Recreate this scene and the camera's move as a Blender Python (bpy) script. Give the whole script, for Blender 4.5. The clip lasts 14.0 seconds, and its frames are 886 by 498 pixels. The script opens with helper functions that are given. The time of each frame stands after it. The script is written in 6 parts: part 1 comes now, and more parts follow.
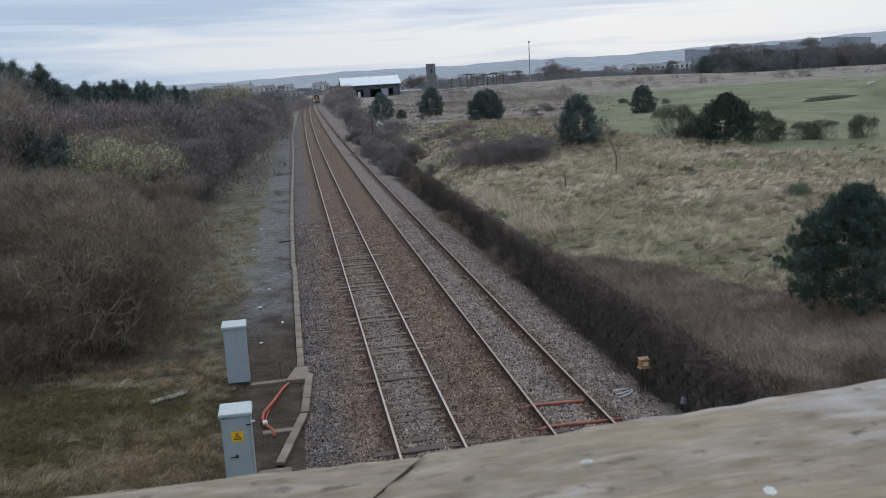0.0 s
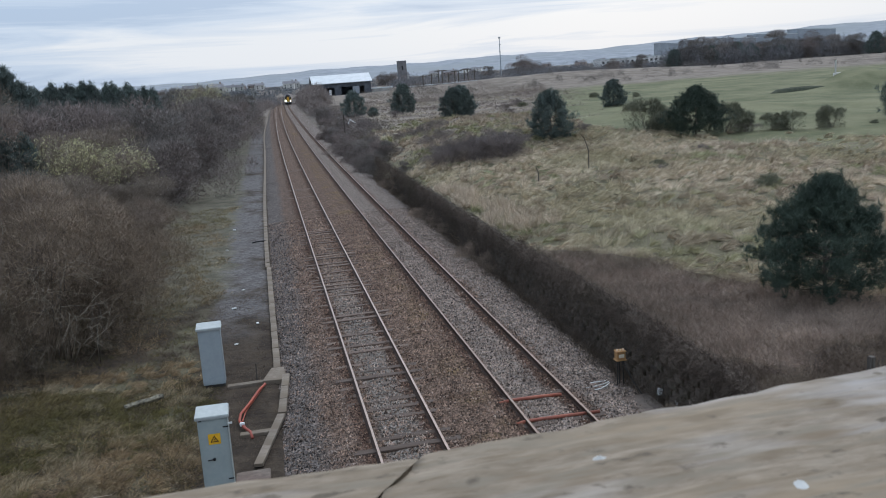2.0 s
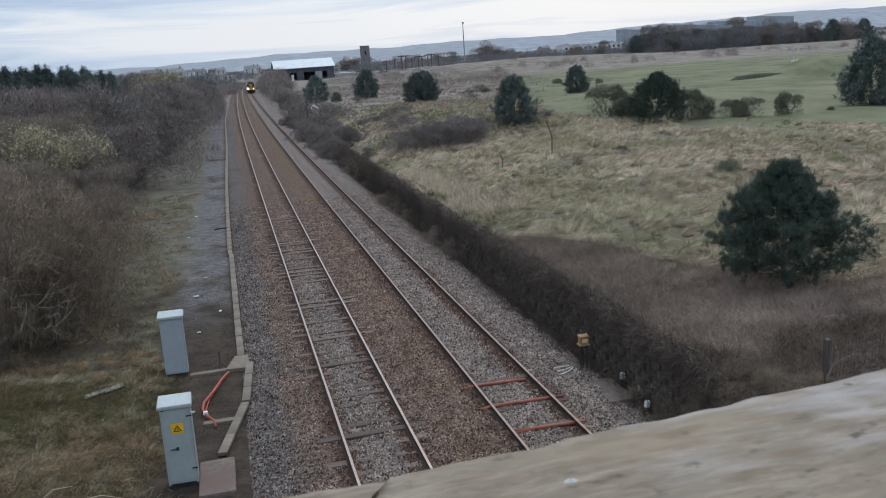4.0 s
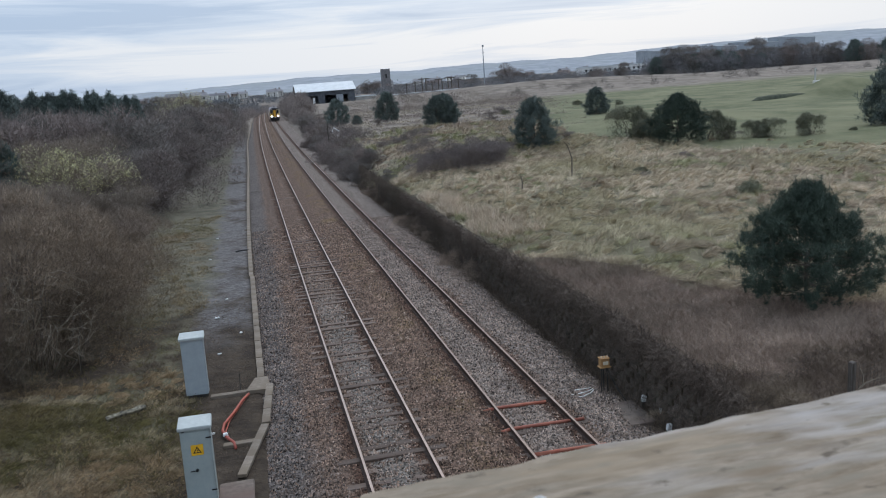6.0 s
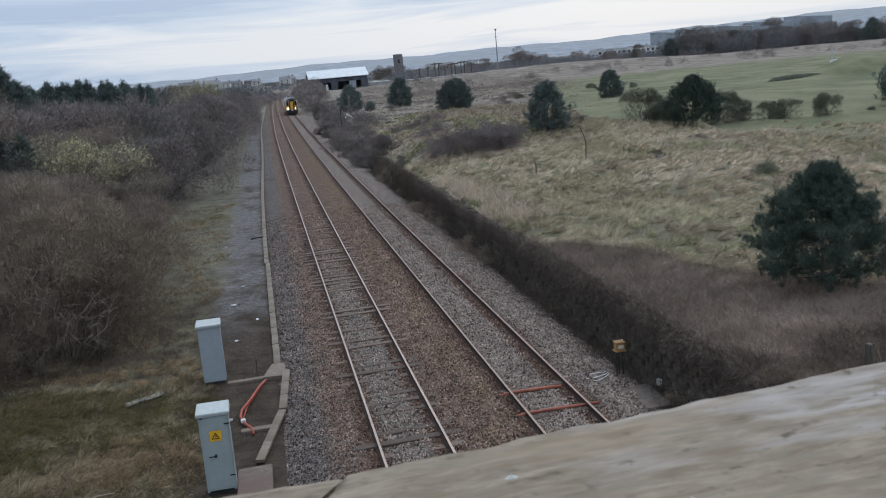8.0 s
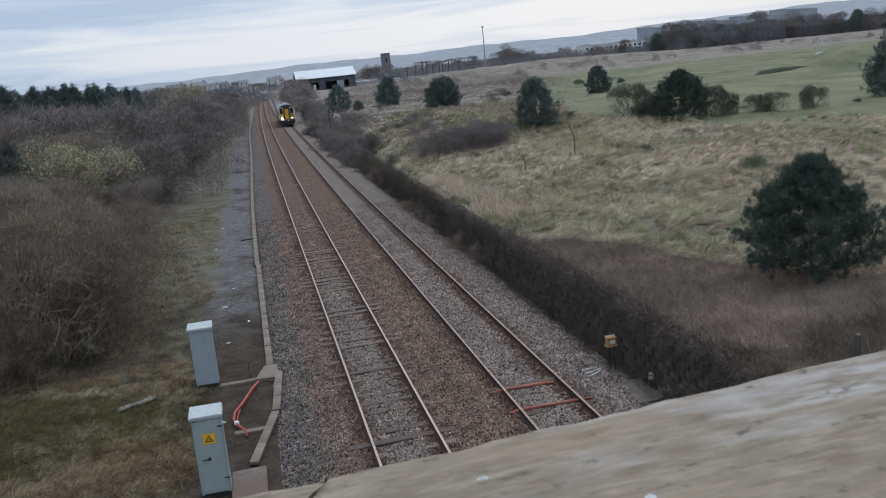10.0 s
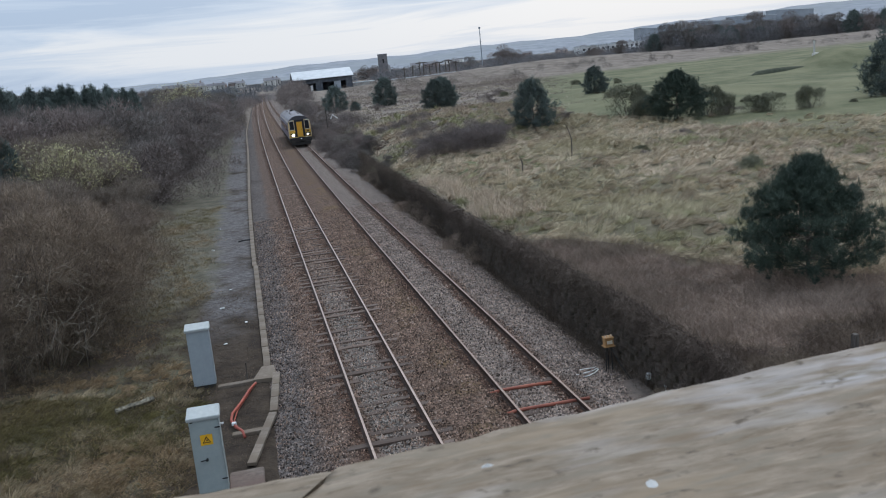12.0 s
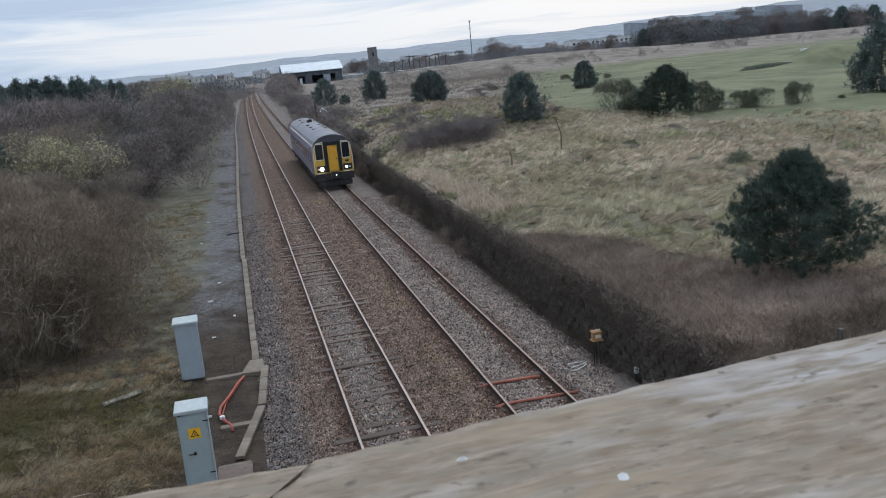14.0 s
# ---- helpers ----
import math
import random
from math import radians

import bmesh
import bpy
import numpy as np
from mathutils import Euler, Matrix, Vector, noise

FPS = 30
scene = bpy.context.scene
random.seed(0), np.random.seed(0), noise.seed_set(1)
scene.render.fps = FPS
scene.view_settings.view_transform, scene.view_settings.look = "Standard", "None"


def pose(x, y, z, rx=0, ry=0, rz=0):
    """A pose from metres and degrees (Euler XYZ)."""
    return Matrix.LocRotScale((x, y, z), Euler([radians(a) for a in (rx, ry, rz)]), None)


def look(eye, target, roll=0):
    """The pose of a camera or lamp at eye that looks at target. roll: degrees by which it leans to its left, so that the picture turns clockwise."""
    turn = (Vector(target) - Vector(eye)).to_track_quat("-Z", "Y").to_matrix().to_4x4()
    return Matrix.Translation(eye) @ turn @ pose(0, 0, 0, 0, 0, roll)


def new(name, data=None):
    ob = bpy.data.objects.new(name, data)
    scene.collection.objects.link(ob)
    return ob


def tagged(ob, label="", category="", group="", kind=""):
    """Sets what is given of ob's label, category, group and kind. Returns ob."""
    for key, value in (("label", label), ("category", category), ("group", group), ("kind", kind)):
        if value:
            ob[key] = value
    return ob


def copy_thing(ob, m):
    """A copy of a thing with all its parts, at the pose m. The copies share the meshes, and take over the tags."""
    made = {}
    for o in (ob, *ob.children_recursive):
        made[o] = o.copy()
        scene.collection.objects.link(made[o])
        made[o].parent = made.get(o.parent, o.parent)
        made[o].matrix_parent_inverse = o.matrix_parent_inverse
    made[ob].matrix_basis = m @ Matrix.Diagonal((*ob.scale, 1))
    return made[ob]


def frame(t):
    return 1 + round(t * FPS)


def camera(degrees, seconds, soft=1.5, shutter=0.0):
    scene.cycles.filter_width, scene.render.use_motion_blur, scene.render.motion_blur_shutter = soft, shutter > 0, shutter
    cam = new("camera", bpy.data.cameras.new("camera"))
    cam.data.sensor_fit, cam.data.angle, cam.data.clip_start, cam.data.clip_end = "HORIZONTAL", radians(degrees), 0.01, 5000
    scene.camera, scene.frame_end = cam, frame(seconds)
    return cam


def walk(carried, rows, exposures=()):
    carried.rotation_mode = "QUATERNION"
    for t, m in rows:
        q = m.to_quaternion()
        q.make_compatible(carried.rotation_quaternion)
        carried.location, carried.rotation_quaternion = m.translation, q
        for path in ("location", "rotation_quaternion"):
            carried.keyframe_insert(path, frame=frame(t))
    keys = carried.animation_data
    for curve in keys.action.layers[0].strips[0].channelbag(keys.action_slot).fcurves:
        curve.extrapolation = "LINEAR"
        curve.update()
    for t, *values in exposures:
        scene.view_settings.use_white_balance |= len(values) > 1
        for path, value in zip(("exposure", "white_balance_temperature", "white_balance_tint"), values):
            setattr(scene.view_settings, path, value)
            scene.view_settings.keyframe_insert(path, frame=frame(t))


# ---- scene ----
import functools

cam = camera(55.45, 14.0, soft=1.0)
PATH = [
    (0, pose(-0.0161, -0.0011, 8.2541, 78.452, 3.310, -10.273)),
    (0.5, pose(-0.0142, 0.0071, 8.2524, 78.597, 3.616, -10.638)),
    (1, pose(-0.0157, 0.0117, 8.2534, 78.813, 4.028, -10.867)),
    (1.5, pose(-0.0172, 0.0163, 8.2490, 78.762, 4.168, -11.267)),
    (2, pose(-0.0204, 0.0297, 8.2426, 78.110, 4.083, -12.197)),
    (2.5, pose(-0.0292, 0.0597, 8.2316, 77.000, 3.701, -14.275)),
    (3, pose(-0.0250, 0.0396, 8.2407, 76.262, 3.713, -14.850)),
    (5.5, pose(-0.0058, 0.0559, 8.2554, 78.518, 4.047, -13.701)),
    (6, pose(0.0015, 0.0335, 8.2515, 78.557, 4.152, -13.283)),
    (6.5, pose(0.0075, 0.0296, 8.2508, 78.376, 4.391, -12.728)),
    (7, pose(-0.0100, -0.0084, 8.2713, 78.180, 4.650, -12.429)),
    (7.5, pose(0.0113, -0.0057, 8.2596, 77.840, 4.888, -12.312)),
    (8, pose(0.0135, 0.0086, 8.2595, 77.629, 4.928, -12.425)),
    (10.5, pose(0.0198, -0.0309, 8.2786, 77.443, 5.864, -13.322)),
    (11, pose(0.0130, -0.0460, 8.2848, 77.574, 5.620, -13.319)),
    (11.5, pose(0.0130, -0.0256, 8.2728, 77.496, 5.831, -13.459)),
    (12, pose(0.0130, -0.0226, 8.2701, 77.456, 5.814, -13.452)),
    (12.5, pose(0.0154, -0.0250, 8.2674, 77.257, 5.753, -13.437)),
    (13, pose(0.0113, -0.0224, 8.2662, 77.157, 5.585, -13.452)),
    (13.5, pose(0.0159, -0.0264, 8.2678, 77.046, 5.473, -13.613)),
    (14, pose(0.0184, -0.0276, 8.2711, 76.978, 5.477, -14.123)),
]
walk(cam, PATH, [(0.0, 0.05, 6130, 10), (1.0, 0.05, 6130, 10), (2.0, 0.15, 6130, 10), (3.2, 0.18, 6130, 10), (5.5, 0.06, 6130, 10), (6.0, 0.13, 6130, 10), (6.7, 0.08, 6130, 10), (8.0, 0.08, 6130, 10), (12.5, 0.1, 6130, 10), (13.2, 0.16, 6130, 10), (14.0, 0.19, 6130, 10)])

# the phone's small lens keeps the far things sharp and the near timber soft
cam.data.dof.use_dof = True
cam.data.dof.focus_distance = 45.0
cam.data.dof.aperture_fstop = 36.0

# ---- light ----
world = bpy.data.worlds.new("overcast_sky")
scene.world = world
world.use_nodes = True
wn, wl = world.node_tree.nodes, world.node_tree.links
wn.clear()
w_out = wn.new("ShaderNodeOutputWorld")
w_bg = wn.new("ShaderNodeBackground")
sky = wn.new("ShaderNodeTexSky")
sky.sky_type = "NISHITA"
sky.sun_disc = False
sky.sun_elevation = radians(24)
sky.sun_rotation = radians(25)
sky.air_density, sky.dust_density = 1.0, 2.5
coord = wn.new("ShaderNodeTexCoord")
stretch = wn.new("ShaderNodeMapping")
stretch.inputs["Scale"].default_value = (1.2, 1.2, 19.0)
wl.new(coord.outputs["Generated"], stretch.inputs["Vector"])
cl = wn.new("ShaderNodeTexNoise")
cl.inputs["Scale"].default_value = 2.6
cl.inputs["Detail"].default_value = 9.0
cl.inputs["Roughness"].default_value = 0.58
cl.inputs["Distortion"].default_value = 0.5
wl.new(stretch.outputs[0], cl.inputs["Vector"])
# streaks of brighter cloud, most of them low over the land
sep = wn.new("ShaderNodeSeparateXYZ")
wl.new(coord.outputs["Generated"], sep.inputs[0])
band = wn.new("ShaderNodeValToRGB")
band.color_ramp.elements[0].position, band.color_ramp.elements[0].color = 0.0, (0.1, 0.1, 0.1, 1)
band.color_ramp.elements[1].position, band.color_ramp.elements[1].color = 0.3, (0.03, 0.03, 0.03, 1)
for at, val in ((0.025, 0.24), (0.045, 0.31), (0.075, 0.04)):
    el = band.color_ramp.elements.new(at)
    el.color = (val, val, val, 1)
wl.new(sep.outputs["Z"], band.inputs["Fac"])
side = wn.new("ShaderNodeMapRange")
side.interpolation_type = "SMOOTHSTEP"
side.inputs["From Min"].default_value, side.inputs["From Max"].default_value = -0.42, 0.12
side.inputs["To Min"].default_value, side.inputs["To Max"].default_value = 0.05, 1.08
wl.new(sep.outputs["X"], side.inputs["Value"])
toward = wn.new("ShaderNodeMath")
toward.operation = "MULTIPLY"
wl.new(band.outputs[0], toward.inputs[0])
wl.new(side.outputs[0], toward.inputs[1])
add = wn.new("ShaderNodeMath")
wl.new(cl.outputs["Fac"], add.inputs[0])
wl.new(toward.outputs[0], add.inputs[1])
ramp = wn.new("ShaderNodeValToRGB")
ramp.color_ramp.elements[0].position, ramp.color_ramp.elements[0].color = 0.44, (5.9, 7.25, 9.1, 1)
ramp.color_ramp.elements[1].position, ramp.color_ramp.elements[1].color = 0.76, (10.6, 10.9, 11.2, 1)
mid_el = ramp.color_ramp.elements.new(0.58)
mid_el.color = (7.7, 8.85, 10.3, 1)
wl.new(add.outputs[0], ramp.inputs["Fac"])
cover = wn.new("ShaderNodeMixRGB")
cover.inputs["Fac"].default_value = 0.93
wl.new(sky.outputs[0], cover.inputs["Color1"])
wl.new(ramp.outputs[0], cover.inputs["Color2"])
# an overcast sky is brightest overhead
lift = wn.new("ShaderNodeMapRange")
lift.inputs["From Min"].default_value, lift.inputs["From Max"].default_value = 0.05, 0.9
lift.inputs["To Min"].default_value, lift.inputs["To Max"].default_value = 0.98, 1.75
wl.new(sep.outputs["Z"], lift.inputs["Value"])
scaled = wn.new("ShaderNodeVectorMath")
scaled.operation = "SCALE"
wl.new(cover.outputs[0], scaled.inputs[0])
wl.new(lift.outputs[0], scaled.inputs["Scale"])
wl.new(scaled.outputs[0], w_bg.inputs["Color"])
w_bg.inputs["Strength"].default_value = 0.071
wl.new(w_bg.outputs[0], w_out.inputs["Surface"])

sun = new("sun", bpy.data.lights.new("sun", "SUN"))
sun.data.energy = 1.1
sun.data.angle = radians(18)
sun.data.color = (1.0, 0.96, 0.9)
sun.matrix_world = look((30, 60, 60), (12, 20, 0))

# ---- materials ----
def mat(name, a, b, c=None, scale=4.0, rough=0.9, bump=0.0, bump_scale=None, metal=0.0, island=0.0, objvar=0.0,
        stretch=(1, 1, 1), spec=0.3, cell=0.0, coords="Object"):
    """Three colours in large stains and fine grain, with relief; island and objvar: how far pieces and copies differ in brightness."""
    m = bpy.data.materials.new(name)
    m.use_nodes = True
    n, l = m.node_tree.nodes, m.node_tree.links
    bs = n["Principled BSDF"]
    tc = n.new("ShaderNodeTexCoord")
    mp = n.new("ShaderNodeMapping")
    mp.inputs["Scale"].default_value = stretch
    l.new(tc.outputs[coords], mp.inputs["Vector"])
    fine = n.new("ShaderNodeTexNoise")
    fine.inputs["Scale"].default_value = scale
    fine.inputs["Detail"].default_value = 6.0
    fine.inputs["Roughness"].default_value = 0.65
    l.new(mp.outputs[0], fine.inputs["Vector"])
    large = n.new("ShaderNodeTexNoise")
    large.inputs["Scale"].default_value = scale * 0.13
    large.inputs["Detail"].default_value = 3.0
    l.new(mp.outputs[0], large.inputs["Vector"])
    r = n.new("ShaderNodeValToRGB")
    r.color_ramp.elements[0].position, r.color_ramp.elements[0].color = 0.34, (*a, 1)
    r.color_ramp.elements[1].position, r.color_ramp.elements[1].color = 0.66, (*b, 1)
    l.new(fine.outputs["Fac"], r.inputs["Fac"])
    col = r.outputs[0]
    if c:
        k = n.new("ShaderNodeMapRange")
        k.inputs["From Min"].default_value, k.inputs["From Max"].default_value = 0.45, 0.66
        l.new(large.outputs["Fac"], k.inputs["Value"])
        mx = n.new("ShaderNodeMixRGB")
        mx.inputs["Color2"].default_value = (*c, 1)
        l.new(k.outputs[0], mx.inputs["Fac"])
        l.new(col, mx.inputs["Color1"])
        col = mx.outputs[0]
    for amount, node_type, socket in ((island, "ShaderNodeNewGeometry", "Random Per Island"), (objvar, "ShaderNodeObjectInfo", "Random")):
        if amount:
            g = n.new(node_type)
            k = n.new("ShaderNodeMapRange")
            k.inputs["To Min"].default_value, k.inputs["To Max"].default_value = 1 - amount, 1 + amount
            l.new(g.outputs[socket], k.inputs["Value"])
            hs = n.new("ShaderNodeHueSaturation")
            l.new(k.outputs[0], hs.inputs["Value"])
            l.new(col, hs.inputs["Color"])
            col = hs.outputs[0]
    l.new(col, bs.inputs["Base Color"])
    bs.inputs["Roughness"].default_value = rough
    bs.inputs["Metallic"].default_value = metal
    bs.inputs["Specular IOR Level"].default_value = spec
    if bump:
        bp = n.new("ShaderNodeBump")
        bp.inputs["Strength"].default_value = min(1.0, bump * 4)
        bp.inputs["Distance"].default_value = bump
        if cell:
            v = n.new("ShaderNodeTexVoronoi")
            v.inputs["Scale"].default_value = cell
            l.new(mp.outputs[0], v.inputs["Vector"])
            l.new(v.outputs["Distance"], bp.inputs["Height"])
        else:
            f2 = n.new("ShaderNodeTexNoise")
            f2.inputs["Scale"].default_value = bump_scale or scale * 2
            f2.inputs["Detail"].default_value = 5.0
            l.new(mp.outputs[0], f2.inputs["Vector"])
            l.new(f2.outputs["Fac"], bp.inputs["Height"])
        l.new(bp.outputs[0], bs.inputs["Normal"])
    return m


def glow(name, colour, strength):
    m = bpy.data.materials.new(name)
    m.use_nodes = True
    bs = m.node_tree.nodes["Principled BSDF"]
    bs.inputs["Base Color"].default_value = (*colour, 1)
    bs.inputs["Emission Color"].default_value = (*colour, 1)
    bs.inputs["Emission Strength"].default_value = strength
    return m


M_stone = mat("ballast_stone", (0.135, 0.087, 0.062), (0.328, 0.225, 0.167), scale=1.5, island=0.85, rough=0.95)
M_stone_grey = mat("ballast_stone_grey", (0.165, 0.123, 0.099), (0.377, 0.293, 0.238), scale=1.5, island=0.9, rough=0.95)
M_stone_slate = mat("ballast_stone_slate", (0.114, 0.088, 0.073), (0.265, 0.209, 0.175), scale=1.5, island=0.95, rough=0.95)
# rust-brown stone, darkened to hold the shadow beside a rail
M_stone_rust_shade = mat("ballast_stone_rust_shade", (0.082, 0.048, 0.034), (0.194, 0.118, 0.085), scale=1.5, island=0.8, rough=0.95)
M_sleeper = mat("sleeper_weathered", (0.092, 0.067, 0.054), (0.185, 0.142, 0.117), (0.115, 0.078, 0.059), scale=9, bump=0.012, objvar=0.35, stretch=(0.4, 2, 1))
M_rust = mat("rail_rust", (0.030, 0.018, 0.013), (0.070, 0.042, 0.030), scale=12, rough=0.8, bump=0.004)
M_railtop = mat("rail_polished", (0.31, 0.237, 0.195), (0.42, 0.33, 0.28), scale=6, rough=0.4, metal=0.7)
M_raildull = mat("rail_dulled", (0.20, 0.148, 0.118), (0.30, 0.228, 0.187), scale=6, rough=0.5, metal=0.5)
M_concrete = mat("trough_concrete", (0.149, 0.121, 0.094), (0.236, 0.194, 0.153), (0.155, 0.122, 0.089), scale=7, bump=0.006, objvar=0.1)
M_cabinet = mat("cabinet_paint", (0.30, 0.345, 0.335), (0.36, 0.4, 0.385), (0.31, 0.34, 0.32), scale=5, rough=0.5, bump=0.001)
M_cabinet_blue = mat("cabinet_paint_bluish", (0.295, 0.33, 0.345), (0.35, 0.385, 0.398), (0.30, 0.33, 0.335), scale=5, rough=0.5, bump=0.001)
# paler than the body: light falling on the lid is in the colour
M_lid = mat("cabinet_lid_toplit", (0.352, 0.374, 0.361), (0.431, 0.453, 0.436), (0.317, 0.330, 0.299), scale=6, rough=0.5)
M_sign = mat("sign_yellow", (0.80, 0.42, 0.02), (0.86, 0.48, 0.03), scale=9, rough=0.5)
M_black = mat("black_paint", (0.012, 0.012, 0.013), (0.025, 0.025, 0.026), scale=8, rough=0.5)
M_orange = mat("orange_duct", (0.30, 0.062, 0.036), (0.385, 0.092, 0.053), (0.26, 0.062, 0.042), scale=5, rough=0.55)
M_redpipe = mat("red_duct", (0.306, 0.084, 0.050), (0.379, 0.143, 0.092), (0.220, 0.078, 0.057), scale=6, rough=0.6)
M_ybox = mat("yellow_enamel", (0.352, 0.193, 0.068), (0.458, 0.267, 0.114), (0.264, 0.148, 0.080), scale=8, rough=0.6)
M_white = mat("white_plastic", (0.62, 0.62, 0.6), (0.75, 0.75, 0.73), scale=8, rough=0.5)
M_oldwood = mat("weathered_timber", (0.171, 0.140, 0.108), (0.407, 0.350, 0.282), (0.321, 0.260, 0.188), scale=5, rough=0.9, bump=0.006, bump_scale=10, stretch=(0.35, 4, 4))
M_post = mat("fence_timber", (0.063, 0.052, 0.042), (0.133, 0.115, 0.098), scale=8, bump=0.01, stretch=(3, 3, 0.5))
M_wallstone = mat("retaining_stone", (0.058, 0.047, 0.037), (0.131, 0.108, 0.088), (0.054, 0.047, 0.030), scale=5, bump=0.05, objvar=0.3)
M_bark = mat("bark", (0.07, 0.055, 0.045), (0.17, 0.145, 0.12), scale=9, bump=0.01)
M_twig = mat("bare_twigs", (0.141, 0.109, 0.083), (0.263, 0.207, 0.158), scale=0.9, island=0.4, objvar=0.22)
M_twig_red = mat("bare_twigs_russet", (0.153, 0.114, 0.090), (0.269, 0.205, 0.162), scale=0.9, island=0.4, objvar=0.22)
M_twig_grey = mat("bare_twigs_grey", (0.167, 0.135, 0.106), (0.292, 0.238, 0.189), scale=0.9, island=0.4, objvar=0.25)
# twigs of the nearest bushes, with their shade put into the colour
M_twig_shade = mat("shaded_twigs", (0.128, 0.095, 0.068), (0.262, 0.2, 0.142), scale=0.9, island=0.45, objvar=0.2)
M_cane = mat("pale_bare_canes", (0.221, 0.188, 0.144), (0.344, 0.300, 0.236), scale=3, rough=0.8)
# the three distant twig colours carry some painted haze
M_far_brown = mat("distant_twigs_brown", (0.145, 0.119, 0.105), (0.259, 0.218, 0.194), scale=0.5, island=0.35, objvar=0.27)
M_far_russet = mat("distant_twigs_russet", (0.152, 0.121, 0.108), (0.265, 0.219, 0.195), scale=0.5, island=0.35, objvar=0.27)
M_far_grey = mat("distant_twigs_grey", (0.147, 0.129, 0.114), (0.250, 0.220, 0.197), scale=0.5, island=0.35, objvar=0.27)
M_bush = mat("mauve_bare_twigs", (0.139, 0.114, 0.105), (0.235, 0.196, 0.180), scale=0.6, island=0.35, objvar=0.15)
M_bush_russet = mat("russet_bare_twigs", (0.215, 0.163, 0.125), (0.375, 0.292, 0.228), scale=0.6, island=0.4, objvar=0.22)
M_heath = mat("faded_heath", (0.183, 0.145, 0.125), (0.311, 0.253, 0.221), (0.226, 0.198, 0.144), scale=0.4, island=0.35)
M_verge = mat("verge_grass", (0.091, 0.079, 0.027), (0.169, 0.138, 0.055), (0.151, 0.110, 0.051), scale=0.8, island=0.4)
M_catkin = mat("willow_catkins", (0.45, 0.42, 0.2), (0.63, 0.59, 0.35), scale=2, island=0.3)
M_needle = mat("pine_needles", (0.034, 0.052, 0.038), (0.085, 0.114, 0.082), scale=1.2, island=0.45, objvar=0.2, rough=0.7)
# paler needles for the farther trees, haze put into the colour
M_needle_far = mat("pine_needles_hazed", (0.076, 0.098, 0.086), (0.138, 0.164, 0.146), scale=0.8, island=0.4, objvar=0.2, rough=0.7)
# leaf colour raised somewhat as haze over the grassland shrubs
M_olive = mat("olive_shrub_leaves", (0.118, 0.122, 0.082), (0.205, 0.2, 0.138), scale=1.2, island=0.35, objvar=0.25)
M_straw = mat("dead_grass", (0.43, 0.35, 0.245), (0.68, 0.56, 0.415), (0.42, 0.36, 0.23), scale=0.8, island=0.4)
M_straw_brown = mat("dead_grass_brown", (0.30, 0.233, 0.165), (0.50, 0.40, 0.295), (0.32, 0.268, 0.175), scale=0.8, island=0.4)
M_heath_grass = mat("heath_grass", (0.299, 0.253, 0.185), (0.483, 0.408, 0.302), scale=1, island=0.35)
M_bunker = mat("bunker_bank_turf", (0.045, 0.05, 0.034), (0.085, 0.09, 0.058), scale=2, bump=0.05)
M_greengrass = mat("green_grass", (0.217, 0.213, 0.106), (0.362, 0.338, 0.192), (0.407, 0.364, 0.221), scale=0.7, island=0.35)
M_bramble = mat("dead_bramble", (0.232, 0.172, 0.132), (0.465, 0.354, 0.276), (0.202, 0.154, 0.118), scale=0.9, island=0.5)
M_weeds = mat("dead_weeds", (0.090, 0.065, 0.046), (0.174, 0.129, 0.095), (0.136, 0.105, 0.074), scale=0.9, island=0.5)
M_matted = mat("matted_grass", (0.189, 0.132, 0.071), (0.366, 0.262, 0.152), (0.183, 0.146, 0.067), scale=0.9, island=0.45)
M_matted_pale = mat("matted_grass_pale", (0.215, 0.166, 0.1), (0.38, 0.3, 0.19), (0.24, 0.2, 0.11), scale=0.9, island=0.45)
M_reed = mat("pale_reeds", (0.429, 0.343, 0.255), (0.658, 0.537, 0.403), scale=1, island=0.35)
# pale blue-grey: the haze over the hills is painted into this colour
M_hill = mat("hazed_hills", (0.21, 0.225, 0.245), (0.31, 0.325, 0.345), (0.25, 0.265, 0.27), scale=0.03, rough=1.0)
# flat bluish grey, with distance haze mixed into the woods' colour
M_farwood = mat("far_woods", (0.133, 0.137, 0.144), (0.172, 0.174, 0.179), scale=0.05, island=0.07)
M_roof = mat("slate_roof", (0.13, 0.125, 0.13), (0.22, 0.21, 0.215), scale=1, objvar=0.3)
M_render = mat("house_render", (0.42, 0.4, 0.37), (0.62, 0.6, 0.56), scale=0.6, objvar=0.35)
M_brickfar = mat("house_brick", (0.24, 0.19, 0.17), (0.34, 0.28, 0.25), scale=1, objvar=0.3)
# stone tone lightened to paint in the haze before the tower
M_tower = mat("tower_stone", (0.125, 0.119, 0.122), (0.213, 0.200, 0.198), scale=0.6)
M_metalroof = mat("metal_roof", (0.46, 0.49, 0.5), (0.58, 0.6, 0.61), scale=0.4, rough=0.45)
# cladding lightened, since haze at the warehouse is put in as colour
M_darkclad = mat("dark_cladding", (0.065, 0.072, 0.085), (0.130, 0.137, 0.150), scale=0.5)
M_bluewall = mat("grey_blue_cladding", (0.25, 0.275, 0.3), (0.33, 0.355, 0.38), scale=0.2, rough=0.6)
M_train_side = mat("train_lilac_paint", (0.225, 0.205, 0.24), (0.30, 0.276, 0.312), (0.21, 0.19, 0.214), scale=2, rough=0.42)
M_train_band = mat("train_purple_paint", (0.12, 0.095, 0.15), (0.17, 0.135, 0.2), scale=2, rough=0.4)
